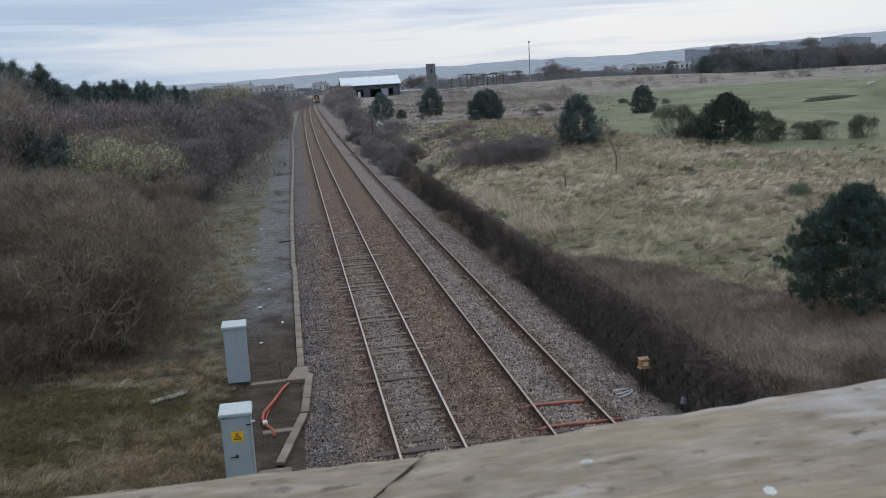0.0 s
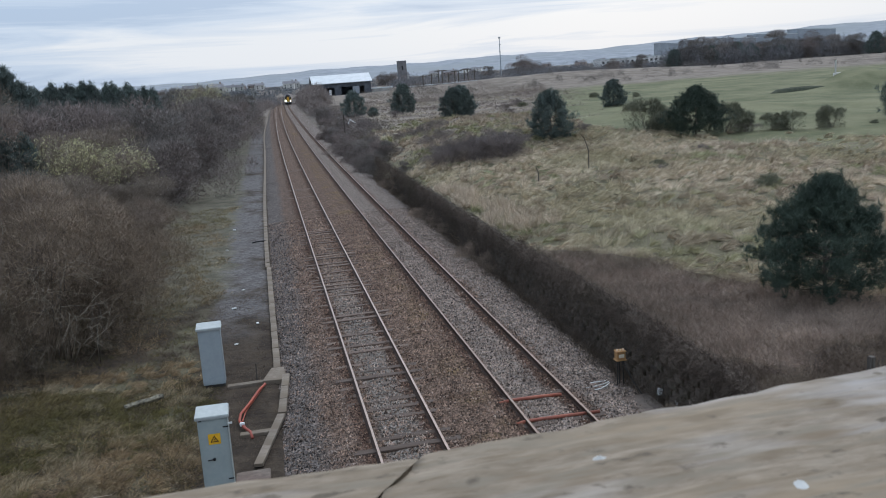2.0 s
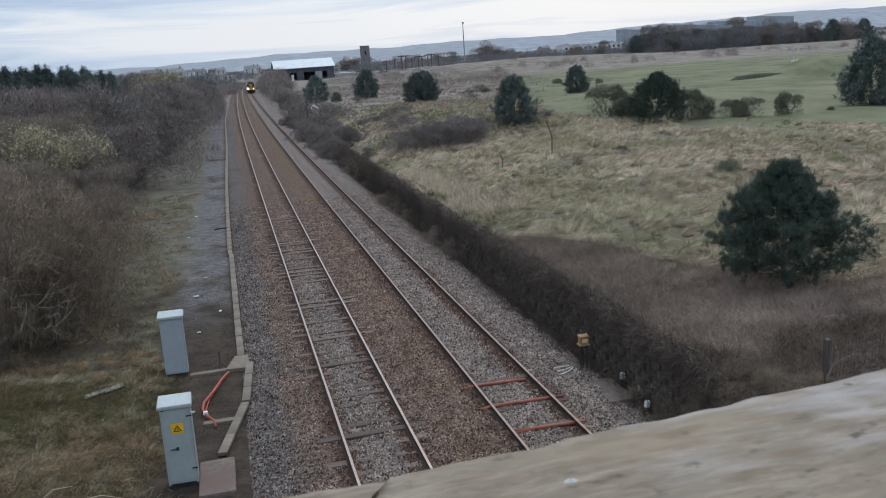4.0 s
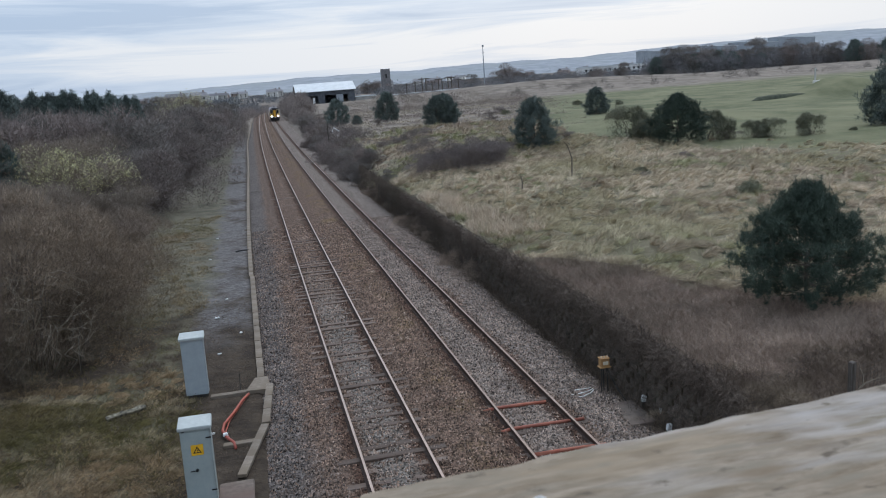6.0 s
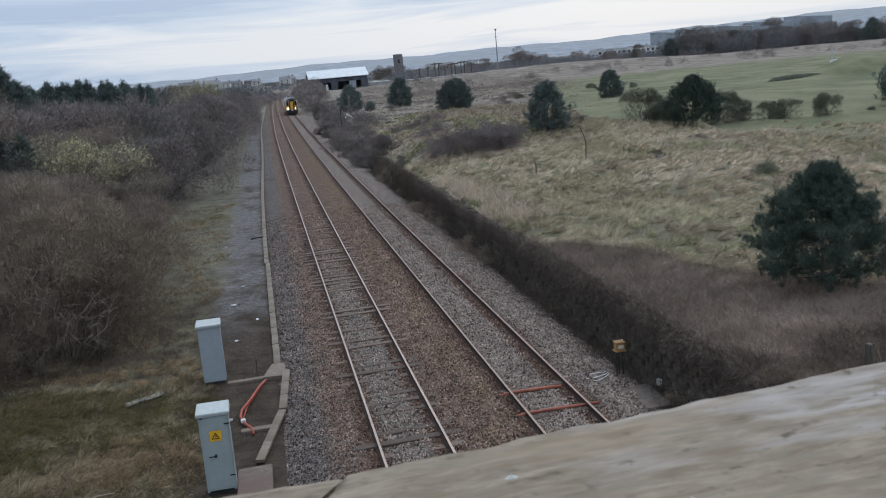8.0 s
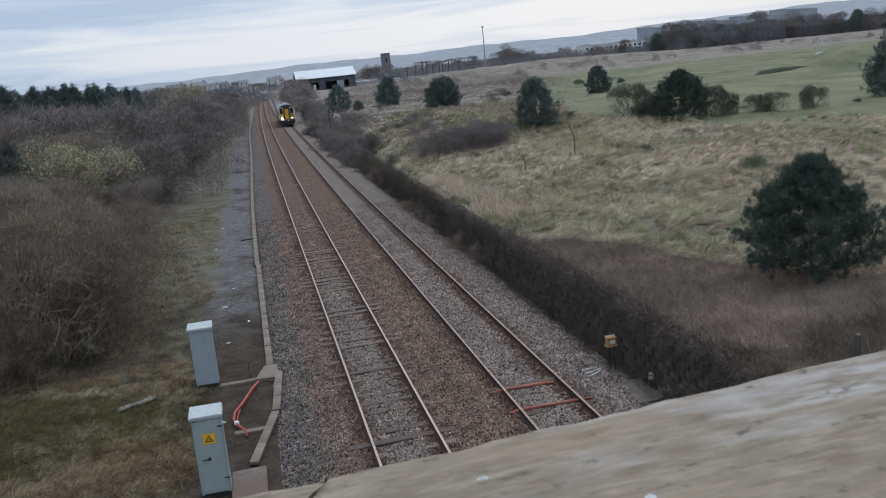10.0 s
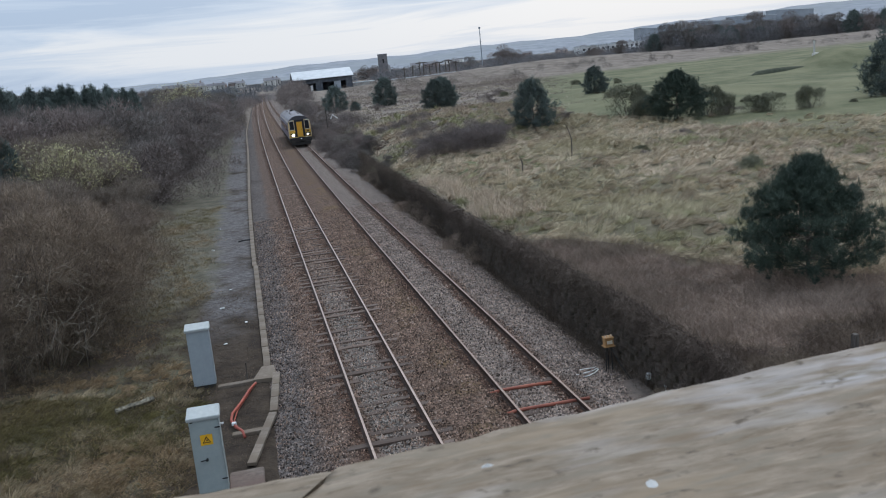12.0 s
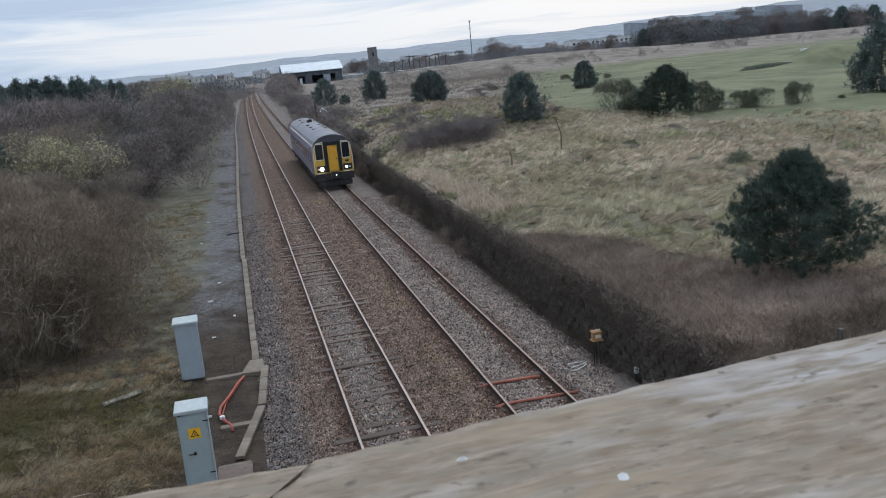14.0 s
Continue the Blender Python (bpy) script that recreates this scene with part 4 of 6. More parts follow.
for x, y, s in ((-9.8, 26.8, 0.85), (-8.2, 28.0, 0.8), (-11.8, 26.4, 0.95), (-9.9, 29.8, 1.3), (-12.2, 29.4, 1.4), (-14.8, 28.8, 1.45), (-6.9, 31.8, 0.95), (-8.8, 32.6, 1.25), (-11.2, 33.2, 1.4), (-7.3, 35.0, 0.9), (-13.8, 33.4, 1.4), (-17.2, 30.4, 1.5)):
    put(thorn, x, y, s)
move(shrub_a, -15.6, 34.6, 1.2, 40)
move(shrub_b, -9.6, 34.2, 1.15, 100)
move(shrub_c, -12.6, 36.6, 1.32, 200)
for x, y, s, p in ((-8.0, 37.5, 0.95, thorn), (-11.5, 36.5, 1.2, shrub_a),
                   (-7.5, 42.0, 0.75, shrub_b), (-10.8, 42.5, 1.0, shrub_c), (-14.5, 40, 1.2, shrub_b), (-7.3, 47, 0.68, shrub_a), (-16, 33, 1.35, shrub_b),
                   (-7.4, 52.5, 0.7, shrub_c), (-15.5, 47.5, 0.9, shrub_a), (-10.2, 50.0, 0.72, shrub_b)):
    put(p, x, y, s)
protos = (shrub_a, shrub_b, shrub_c)
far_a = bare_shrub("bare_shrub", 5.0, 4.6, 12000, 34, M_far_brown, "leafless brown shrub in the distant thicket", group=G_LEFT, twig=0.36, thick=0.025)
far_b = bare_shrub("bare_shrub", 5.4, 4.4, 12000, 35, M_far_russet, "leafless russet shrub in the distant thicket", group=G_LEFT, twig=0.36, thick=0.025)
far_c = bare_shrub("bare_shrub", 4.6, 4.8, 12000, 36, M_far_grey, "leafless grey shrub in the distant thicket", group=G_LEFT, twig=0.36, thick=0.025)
move(far_a, -14, 128, 1.3)
move(far_b, -20, 136, 1.45)
move(far_c, -17, 150, 1.4)
far_protos = (far_a, far_b, far_c)


def scrub_edge(y):
    """Where the foot of the western scrub runs."""
    return float(np.interp(y, [30, 60, 90, 98, 140, 300], [-6.0, -6.5, -6.5, -5.2, -4.6, -4.6]) + bend(y)) + 0.5 * math.sin(y * 0.31)


er = random.Random(77)
y = 64.0
while y < 235:
    r_ = er.uniform(1.0, 1.3) if 76 < y < 125 else er.uniform(0.8, 1.05)
    put(er.choice(far_protos), scrub_edge(y) - 2.6 * r_, y, r_, er.uniform(0, 360), er.uniform(0.85, 1.05))
    y += er.uniform(2.6, 4.2) * (1 + y * 0.004)
for i in range(84):
    y = 58 + 210 * random.random() ** 1.25
    edge = scrub_edge(y)
    x = edge - 1.0 - (34 + y * 0.18) * random.random() ** 1.5
    if -17 < x < -8 and 56 < y < 68:
        continue
    h = 0.82 + (0.28 if x / y > -0.2 else 0.6) * min(1.0, (edge - x) / 13) + random.uniform(-0.12, 0.14)
    put(random.choice(protos if y < 66 else far_protos), x, y, h * (1.0 + y * 0.0012), flat=random.uniform(0.8, 0.95))
for x, y, s in ((-23, 32, 1.4), (-19, 44, 1.5), (-27, 40, 1.7), (-22, 48, 1.8), (-30, 52, 1.9), (-24, 55, 1.7), (-36, 60, 1.9), (-19.6, 55, 1.75), (-21.5, 57, 1.85), (-13.2, 66, 1.15)):
    put(random.choice(protos), x, y, s)

ar = random.Random(12)


def cane(bm, p, way, length, thick, forks):
    """A crooked bare branch that wanders, droops and forks."""
    p, way = Vector(p), Vector(way)
    pts, rad, steps = [tuple(p)], [thick], 7
    for k in range(steps):
        way = (way + Vector((ar.uniform(-0.5, 0.5), ar.uniform(-0.5, 0.5), ar.uniform(-0.55, 0.3)))).normalized()
        p = p + way * (length / steps)
        pts.append(tuple(p))
        rad.append(thick * (1 - 0.8 * (k + 1) / steps))
        if forks and k in (1, 3, 4):
            cane(bm, p, way + Vector((ar.uniform(-0.9, 0.9), ar.uniform(-0.9, 0.9), ar.uniform(-0.4, 0.6))), length * 0.5, thick * 0.6, forks - 1)
    tube(pts, rad, 4, bm)


for x, y, z in ((-8.0, 27.4, 3.5), (-7.4, 27.6, 2.5), (-6.6, 27.9, 2.7), (-5.9, 27.4, 1.7), (-7.1, 27.6, 1.0), (-8.4, 27.9, 1.8), (-8.9, 27.4, 1.0), (-5.5, 27.6, 1.0), (-6.0, 27.9, 3.4), (-8.8, 27.4, 2.7), (-7.7, 27.6, 1.4), (-6.4, 27.9, 2.0)):
    bm_a = bmesh.new()
    for k in range(2):
        a = ar.uniform(-2.4, 0.6)
        cane(bm_a, (-0.5, 0, 0.1 * k), (math.cos(a), math.sin(a), ar.uniform(-0.2, 0.9)), ar.uniform(0.9, 1.8), 0.012, 2)
    tube([(-1.1, 1.0, -z - 0.1), (-0.7, 0.9, -z * 0.6), (-0.95, 0.5, -z * 0.25), (-0.5, 0, 0.2)], [0.026, 0.022, 0.018, 0.012], 5, bm_a)
    ob = part("crooked_branch", bm_a, M_cane, smooth=True)
    ob.matrix_basis = pose(x, y, float(land(x, y)) + z)
    tagged(ob, "pale crooked bare branch growing out of the dark scrub", "branch", "pale crooked branches")
for i in range(30):
    x, y, z = ar.uniform(-11.5, -5.6), ar.uniform(26.4, 28.6), ar.uniform(0.7, 3.6)
    bm_a = bmesh.new()
    tube([(-0.4, 1.2, -z - 0.1), (-0.3, 0.9, -z * 0.5), (0, 0.4, -0.2), (0, 0, 0.1)], [0.018, 0.015, 0.011, 0.008], 4, bm_a)
    for k in range(2):
        a = ar.uniform(-2.8, -0.2)
        cane(bm_a, (0, 0, 0), (math.cos(a), math.sin(a), ar.uniform(-0.6, 0.5)), ar.uniform(0.8, 1.7), 0.0075, 2)
    ob = part("crooked_branch", bm_a, M_cane if i % 3 else M_bark, smooth=True)
    ob.matrix_basis = pose(x, y, float(land(x, y)) + z)
    tagged(ob, "thin crooked bare branch drooping over the verge", "branch", "thin drooping branches")

willow = bare_shrub("willow_bush", 6.2, 4.4, 9000, 41, M_twig_grey, "bare willow bush covered with pale yellow catkins", "bush", thick=0.022, catkins=3600)
move(willow, -10.0, 60.0, 1.0, 30, 1.14)
put(willow, -13.2, 60.0, 1.0, 110, 1.06)
for x, y, s in ((-8.6, 54, 0.62), (-10.8, 53.6, 0.7), (-13.2, 53.2, 0.72), (-15.4, 52.4, 0.76), (-17.6, 51.8, 0.8)):
    put(random.choice(protos), x, y, s)
put(willow, -13.5, 205, 1.75)
put(willow, -7.4, 122, 0.55)

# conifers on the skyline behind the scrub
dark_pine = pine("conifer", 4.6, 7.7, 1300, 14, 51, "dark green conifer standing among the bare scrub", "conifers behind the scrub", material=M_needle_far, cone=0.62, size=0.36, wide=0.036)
move(dark_pine, -20.4, 66, 1.0, 0)
for x, y, s in ((-23.2, 66, 1.12), (-26, 68, 1.22), (-22.5, 76, 1.22), (-29, 74, 1.3), (-21.8, 75, 1.42), (-20.3, 77, 1.4), (-18.9, 76, 1.2), (-24, 78, 1.5), (-22.9, 73, 1.36), (-26.5, 80, 1.4), (-16.6, 58.5, 0.9), (-18.4, 57.6, 0.96), (-20.0, 59, 0.95), (-15.6, 60.5, 0.8), (-23.5, 58, 0.95), (-25.5, 62, 1.05), (-14.6, 88, 0.72), (-17.2, 90, 0.76), (-40, 100, 1.3), (-46, 95, 1.4), (-52, 110, 1.4)):
    put(dark_pine, x, y, s)
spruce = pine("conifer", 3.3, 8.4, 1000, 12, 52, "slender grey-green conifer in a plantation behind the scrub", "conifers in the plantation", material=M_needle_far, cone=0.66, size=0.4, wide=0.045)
move(spruce, -25.5, 112, 1.03)
cr = random.Random(9)
for k in range(64):
    s = k / 63
    y = 112 + cr.uniform(-6, 8)
    put(spruce, (-33 + 20.0 * s) * y / 112 + cr.uniform(-0.3, 0.3), y, (1.14 - 0.1 * s) * cr.uniform(0.88, 1.05))
for x, y, s in ((-22.6, 71, 1.4), (-20.6, 71.5, 1.3), (-18.6, 73, 1.22), (-24.6, 72, 1.55), (-16.6, 76, 1.12), (-14.4, 80, 1.1)):
    put(cr.choice(far_protos), x, y, s, flat=1.05)

for i in range(18):
    y = 62 + 42 * (i / 18) + random.uniform(-2, 2)
    x = -y * random.uniform(0.13, 0.36)
    if not (-19 < x < -7 and y < 68):
        put(random.choice(far_protos), x, y, random.uniform(1.15, 1.4), flat=1.0)

# thicket closing the view on the east side far along the line
G_EAST = "leafless scrub along the east side of the line"


def thicket(name, x, y, width, height, twigs, material, label):
    """Many far shrubs grown into one another, of rounded crowns of short twigs."""
    k = len(x)
    m_ = k * twigs
    d = unit(rng.normal(size=(m_, 3)))
    d[:, 2] = np.abs(d[:, 2])
    size = np.repeat(np.stack([width / 2, width / 2, height], 1), twigs, 0)
    p = np.repeat(np.stack([x, y, land(x, y) - 0.1], 1), twigs, 0) + d * size * rng.uniform(0.3, 1.0, (m_, 1)) ** 0.5 * (1 + 0.25 * np.sin(d[:, :1] * 5 + d[:, 1:2] * 7))
    v, f = slivers(p, d + rng.normal(0, 0.6, (m_, 3)), 0.13 * size[:, 2] * rng.uniform(0.6, 1.3, m_), 0.02 * size[:, 2])
    tagged(mesh_from(name, v, f, material), label, "scrub", kind="stuff")


cy_ = rng.uniform(116, 128, 60)
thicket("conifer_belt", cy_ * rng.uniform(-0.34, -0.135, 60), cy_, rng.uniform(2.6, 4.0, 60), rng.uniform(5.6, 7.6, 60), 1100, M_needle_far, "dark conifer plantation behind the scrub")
ty = 175 + 190 * rng.random(110)
tx = 10.6 + bend(ty) + 9 * rng.random(110) ** 1.4
ok = tx < 0.072 * ty
thicket("far_thicket", tx[ok], ty[ok], rng.uniform(3.5, 6.5, ok.sum()), rng.uniform(2.4, 4.4, ok.sum()) * np.where(ty[ok] < 215, 0.85, 1.2), 1600, M_far_brown, "leafless brown thicket closing in on the far line")
wall_shrub = bare_shrub("bare_shrub", 3.0, 1.9, 8000, 38, M_bush_russet, "low russet leafless shrub growing against the wall", group=G_EAST, twig=0.36, thick=0.012)
move(wall_shrub, 8.8, 34.2, 0.6, 30)
for i in range(46):
    y = 34.5 + 92 * random.random() ** 1.2
    if y < 70:
        put(wall_shrub, 8.9 + float(bend(y)) + random.uniform(-0.25, 0.45), y, random.uniform(0.55, 0.95), flat=random.uniform(0.8, 1.2), sink=0.15)
        continue
    put(random.choice(far_protos), 8.95 + float(bend(y)) + random.uniform(-0.3, 0.35), y, random.uniform(0.26, 0.44), flat=random.uniform(0.8, 1.15), sink=0.25)
for i in range(20):
    y = 60 + 110 * random.random()
    put(random.choice(far_protos), 10.2 + float(bend(y)) + random.uniform(-0.4, 1.2), y, random.uniform(0.18, 0.34) * (1 + 0.006 * (y - 60)))

# bare bush masses in the field
field_bush = bare_shrub("bare_shrub", 5.2, 4.4, 12000, 39, M_bush, "leafless mauve-brown bush spreading over the rough grass", group="bare bushes in the grassland", twig=0.36, thick=0.024)
move(field_bush, 15.6, 58.6, 0.58, 15, 0.8)
for x, y, s in ((11.6, 58.5, 0.4), (12.6, 57.0, 0.5), (13.8, 56.5, 0.56), (15.0, 56.5, 0.6), (16.2, 57.2, 0.58), (17.2, 58.5, 0.52), (14.4, 60, 0.6), (12.8, 61, 0.5), (16.4, 61, 0.6), (18.2, 61, 0.5),
                (14.5, 76, 0.5), (16.5, 79, 0.55), (13.8, 88, 0.38), (15.4, 90, 0.42), (17, 92, 0.46), (18.8, 95, 0.46), (20.5, 98, 0.4), (13.5, 118, 0.45), (19.5, 126, 0.45), (33, 112, 0.4), (36, 124, 0.5), (41, 134, 0.5), (26.5, 160, 0.7), (34, 158, 0.7), (19.4, 64.5, 0.5), (26.0, 67, 0.3), (36.8, 60.0, 0.4), (21.2, 43, 0.2), (27.5, 50, 0.2)):
    put(field_bush, x, y, s * 1.4, flat=1.4 if y < 63 and x < 19.5 else 0.95)

# pines in the field
near_pine = pine("young_pine", 4.0, 3.55, 3600, 26, 61, "dense dark green young pine standing in rough grass", "pines in the grassland", cone=0.62, low=0.1, size=0.17, wide=0.013)
move(near_pine, 13.75, 18.75, 0.92, 60, sink=0.05)
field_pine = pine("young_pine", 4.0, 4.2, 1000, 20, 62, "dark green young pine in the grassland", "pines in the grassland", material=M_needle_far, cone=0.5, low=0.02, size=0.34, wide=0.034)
move(field_pine, 22.6, 65.2, 0.92, 10)
for x, y, s, fl in ((15.4, 145, 1.15, 1.0), (23.3, 141, 1.2, 1.0), (25.4, 112.5, 1.08, 0.95), (27.2, 114, 1.0, 1.0), (29.6, 126, 1.05, 1.0), (18.0, 140, 0.5, 0.8), (50.5, 58.2, 1.3, 1.05), (46.5, 108, 1.0, 0.9)):
    put(field_pine, x, y, s, flat=fl)
put(near_pine, 32.4, 59.8, 1.25, 20, 0.95)
olive = bare_shrub("olive_shrub", 3.0, 3.1, 9000, 63, M_olive, "twiggy olive-green shrub in the grassland", "shrub", "olive shrubs in the grassland", twig=0.42, thick=0.028)
move(olive, 30.3, 64.0, 1.05, 0)
for x, y, s in ((31.0, 62.0, 0.6), (35.4, 60.6, 0.85), (38.0, 58.4, 0.5), (39.2, 57.8, 0.56), (41.5, 56.2, 0.62), (22.0, 45, 0.24)):
    put(olive, x, y, s)
gorse = bare_shrub("low_gorse", 3.0, 1.6, 5000, 45, M_olive, "low dark gorse clump in the rough grass", "bush", twig=0.35, thick=0.03)
move(gorse, 22.3, 34.6, 0.42, 0)
for x, y, s in ((25.5, 33.5, 0.3), (45, 56, 0.5), (52, 118, 1.2), (60, 130, 1.3), (40, 128, 1.2), (34, 142, 1.4), (47, 140, 1.3), (56, 138, 1.4)):
    put(gorse, x, y, s)


def sapling(x, y, h, lean, label):
    z = float(land(x, y))
    bm = tube([(0, 0, -0.1), (lean * 0.1, 0, h * 0.5), (-lean * 0.35, 0.05, h * 0.85), (-lean, 0, h)], [0.04, 0.034, 0.022, 0.008], 6)
    for a, zz in ((0.3, 0.75), (-0.25, 0.85)):
        tube([(0, 0, h * zz), (a, 0.1, h * zz + 0.3)], [0.012, 0.004], 4, bm)
    ob = part("dead_sapling", bm, M_bark)
    ob.matrix_basis = pose(x, y, z)
    return tagged(ob, label, "sapling", "dead saplings")


sapling(18.2, 46.2, 2.2, 0.5, "thin dead sapling leaning in the grass")
sapling(14.6, 44.6, 1.0, 0.25, "short dead sapling stump in the grass")

for x, y, h, r_ in ((10.58, 13.08, 0.95, 0.055), (10.25, 12.7, 0.7, 0.012)):
    fp = part("fence_post", box(-r_, -r_, -0.3, r_, r_, h, r_ * 0.2), M_post)
    fp.matrix_basis = pose(x, y, float(land(x, y)), 1.5, -1.5, 20)
    tagged(fp, "weathered wooden fence post in the rough grass", "fence post", "fence posts")

# wire netting by the near post; thorn added as shade over wall's near end
net = thing("wire_fence", pose(10.66, 13.1, float(land(10.66, 13.1)), 0, 0, 11), "rusty wire netting fence half hidden in brambles", "fence")
wires = bmesh.new()
for k in range(9):
    tube([(0, 0, 0.1 * k), (2.6, 0, 0.1 * k)], 0.003, 3, wires)
for k in range(26):
    tube([(0.1 * k, 0, 0), (0.1 * k + 0.03, 0, 0.8)], 0.003, 3, wires)
part("netting", wires, M_post, net)
part("stake", tube([(2.6, 0, -0.3), (2.6, 0, 0.95)], 0.04, 6), M_post, net)
for x, y, s in ((9.35, 14.6, 0.34), (9.4, 13.4, 0.36), (9.5, 12.3, 0.36), (9.9, 11.6, 0.34), (10.3, 12.3, 0.26), (9.2, 15.8, 0.3), (9.15, 17.0, 0.27)):
    put(thorn, x, y, s, flat=0.75, sink=0.3)
bm_a = bmesh.new()
cane(bm_a, (0, 0, 0.0), (0.5, 0, 1.0), 1.1, 0.012, 1)
ob = part("crooked_branch", bm_a, M_cane, smooth=True)
ob.matrix_basis = pose(10.2, 12.9, float(land(10.2, 12.9)))
tagged(ob, "pale bent dead cane among the brambles", "branch")

# signal post far along the wall
sp = thing("lineside_post", pose(9.75 + float(bend(107)), 107, 0.6), "thin pale lineside post with a short white arm", "post")
part("pole", tube([(0, 0, -1.2), (0, 0, 3.3)], 0.06, 6), M_post, sp)
part("arm", tube([(0.5, 0, 2.1), (0.75, 0, 2.6), (1.4, 0, 2.1)], 0.07, 6), M_white, sp)


def scatter(name, pts, count, length, width, spread, material, label, category, up=1.0, droop=0.5, lean=None, straight=False):
    """Tufts: count blades from each point."""
    n = len(pts)
    base = np.repeat(pts, count, 0) + np.concatenate([rng.normal(0, spread, (n * count, 2)), np.zeros((n * count, 1))], 1)
    base[:, 2] = land(base[:, 0], base[:, 1]) - 0.02
    way = rng.normal(0, 0.55, (n * count, 3))
    way[:, 2] = up * rng.uniform(0.3, 1.0, n * count)
    if lean is not None:
        turn = 1.5 * np.sin(pts[:, 0] * 0.9 + 0.7 * np.sin(pts[:, 1])) + 1.2 * np.sin(pts[:, 1] * 0.8 + 1.1) + rng.normal(0, 0.5, n)
        lx, ly, lz = lean
        sway = np.stack([lx * np.cos(turn) - ly * np.sin(turn), lx * np.sin(turn) + ly * np.cos(turn), lz + 0 * turn], 1)
        way = way + np.repeat(sway * rng.uniform(0, 1.6, (n, 1)), count, 0)
    ln = np.repeat(length * rng.uniform(0.5, 1.4, n), count) * rng.uniform(0.6, 1.2, n * count)
    v, f = slivers(base, way, ln, width) if straight else blades(base, way, ln, width, droop)
    return tagged(mesh_from(name, v, f, material), label, category, kind="stuff")


def bramble_line(x):
    return np.interp(x, [9.2, 9.7, 10.8, 11.6, 12.1, 13.2, 14.2, 15.9, 16.9, 20, 40], [30.2, 29.6, 28.0, 25.6, 23.3, 21.4, 19.6, 18.9, 18.6, 17.4, 14])


# rough grass: short growth between, combed tussocks over it
n = 7500
fx = 9.5 + 33 * rng.random(n)
fy = 13 + 60 * rng.random(n) ** 1.2
ok = (fy > bramble_line(fx) - 0.2) & (fx + 0.3 * fy < 50 + 3 * np.sin(fx * 0.7) + rng.normal(0, 2.5, n))
scatter("green_grass", np.stack([fx, fy, 0 * fx], 1)[ok], 16, 0.26, 0.018, 0.2, M_greengrass, "short green and olive rough grass", "grass", 0.7, 0.6, (0.5, -0.2, 0.1))


def combed(name, x, y, material, label, blades_each, length, width, up=0.5):
    """Tussocks whose blades arch outwards and are laid over by the wind, one way here and another there."""
    k = len(x)
    turn = -0.5 + 1.9 * lumps(x / 3.1, y / 3.1, 5.0) + rng.normal(0, 0.45, k)
    comb = np.repeat(np.stack([np.cos(turn), np.sin(turn), 0 * turn], 1) * rng.uniform(0.35, 1.25, (k, 1)), blades_each, 0)
    m_ = k * blades_each
    a = rng.uniform(0, math.tau, m_)
    ring = np.stack([np.cos(a), np.sin(a), 0 * a], 1)
    base = np.repeat(np.stack([x, y, 0 * x], 1), blades_each, 0) + ring * (0.17 * rng.random((m_, 1)) ** 0.7) * np.repeat(rng.uniform(0.6, 1.5, (k, 1)), blades_each, 0)
    base[:, 2] = land(base[:, 0], base[:, 1]) + 0.02
    way = ring * rng.uniform(0.1, 0.6, (m_, 1)) + comb + np.array([0, 0, 1.0]) * rng.uniform(0.4, 1.0, (m_, 1)) * up + rng.normal(0, 0.12, (m_, 3))
    ln = length * np.repeat(rng.uniform(0.6, 1.35, k), blades_each) * rng.uniform(0.65, 1.15, m_)
    v, f = blades(base, way, ln, width, 0.62)
    tagged(mesh_from(name, v, f, material), label, "grass", kind="stuff")


gx_, gy_ = np.meshgrid(np.arange(9.7, 43, 0.66), np.arange(15, 68, 0.66))
gx_, gy_ = (gx_ + rng.uniform(-0.3, 0.3, gx_.shape)).ravel(), (gy_ + rng.uniform(-0.3, 0.3, gy_.shape)).ravel()
ok = (gy_ > bramble_line(gx_) + 0.15) & (gx_ + 0.3 * gy_ < 49 + 3 * np.sin(gx_ * 0.7) + rng.normal(0, 2, len(gx_))) & (gx_ < 0.86 * gy_ + 4)
gx_, gy_ = gx_[ok], gy_[ok]
tone = 0.75 * lumps(gx_ / 4.2, gy_ / 4.2, 11.0) + 0.5 * lumps(gx_ / 1.3, gy_ / 1.3, 7.0) + rng.normal(0, 0.25, len(gx_)) - 0.18 * (gx_ < 14.5) * (gy_ < 48)
near = gy_ < 36
for nearer, each_, wid in ((near, 120, 0.014), (~near, 70, 0.024)):
    for lo_, hi_, material, label, ln in ((-0.08, 9, M_straw, "blond combed tussocks laid over by the wind", 0.62), (-0.55, -0.08, M_straw_brown, "brown combed tussocks laid over by the wind", 0.58),
                                          (-9, -0.55, M_greengrass, "olive-green combed tussocks", 0.46)):
        pick = nearer & (tone > lo_) & (tone <= hi_)
        combed("grass_tussocks", gx_[pick], gy_[pick], material, label, each_, ln, wid)
qx, qy = np.meshgrid(np.arange(11, 34, 1.0), np.arange(62, 112, 1.0))
qx, qy = (qx + rng.uniform(-0.5, 0.5, qx.shape)).ravel(), (qy + rng.uniform(-0.5, 0.5, qy.shape)).ravel()
ok = (qx > 10.8 + bend(qy)) & (qx < 0.36 * qy + 2)
qx, qy = qx[ok], qy[ok]
tone = lumps(qx / 5, qy / 8, 31.0) + rng.normal(0, 0.3, len(qx))
for pick, material, label in ((tone > 0.1, M_straw_brown, "pale rough grass on the heath"), ((tone <= 0.1) & (tone > -0.45), M_greengrass, "olive rough grass on the heath")):
    combed("heath_grass", qx[pick], qy[pick], material, label, 46, 0.75, 0.05)
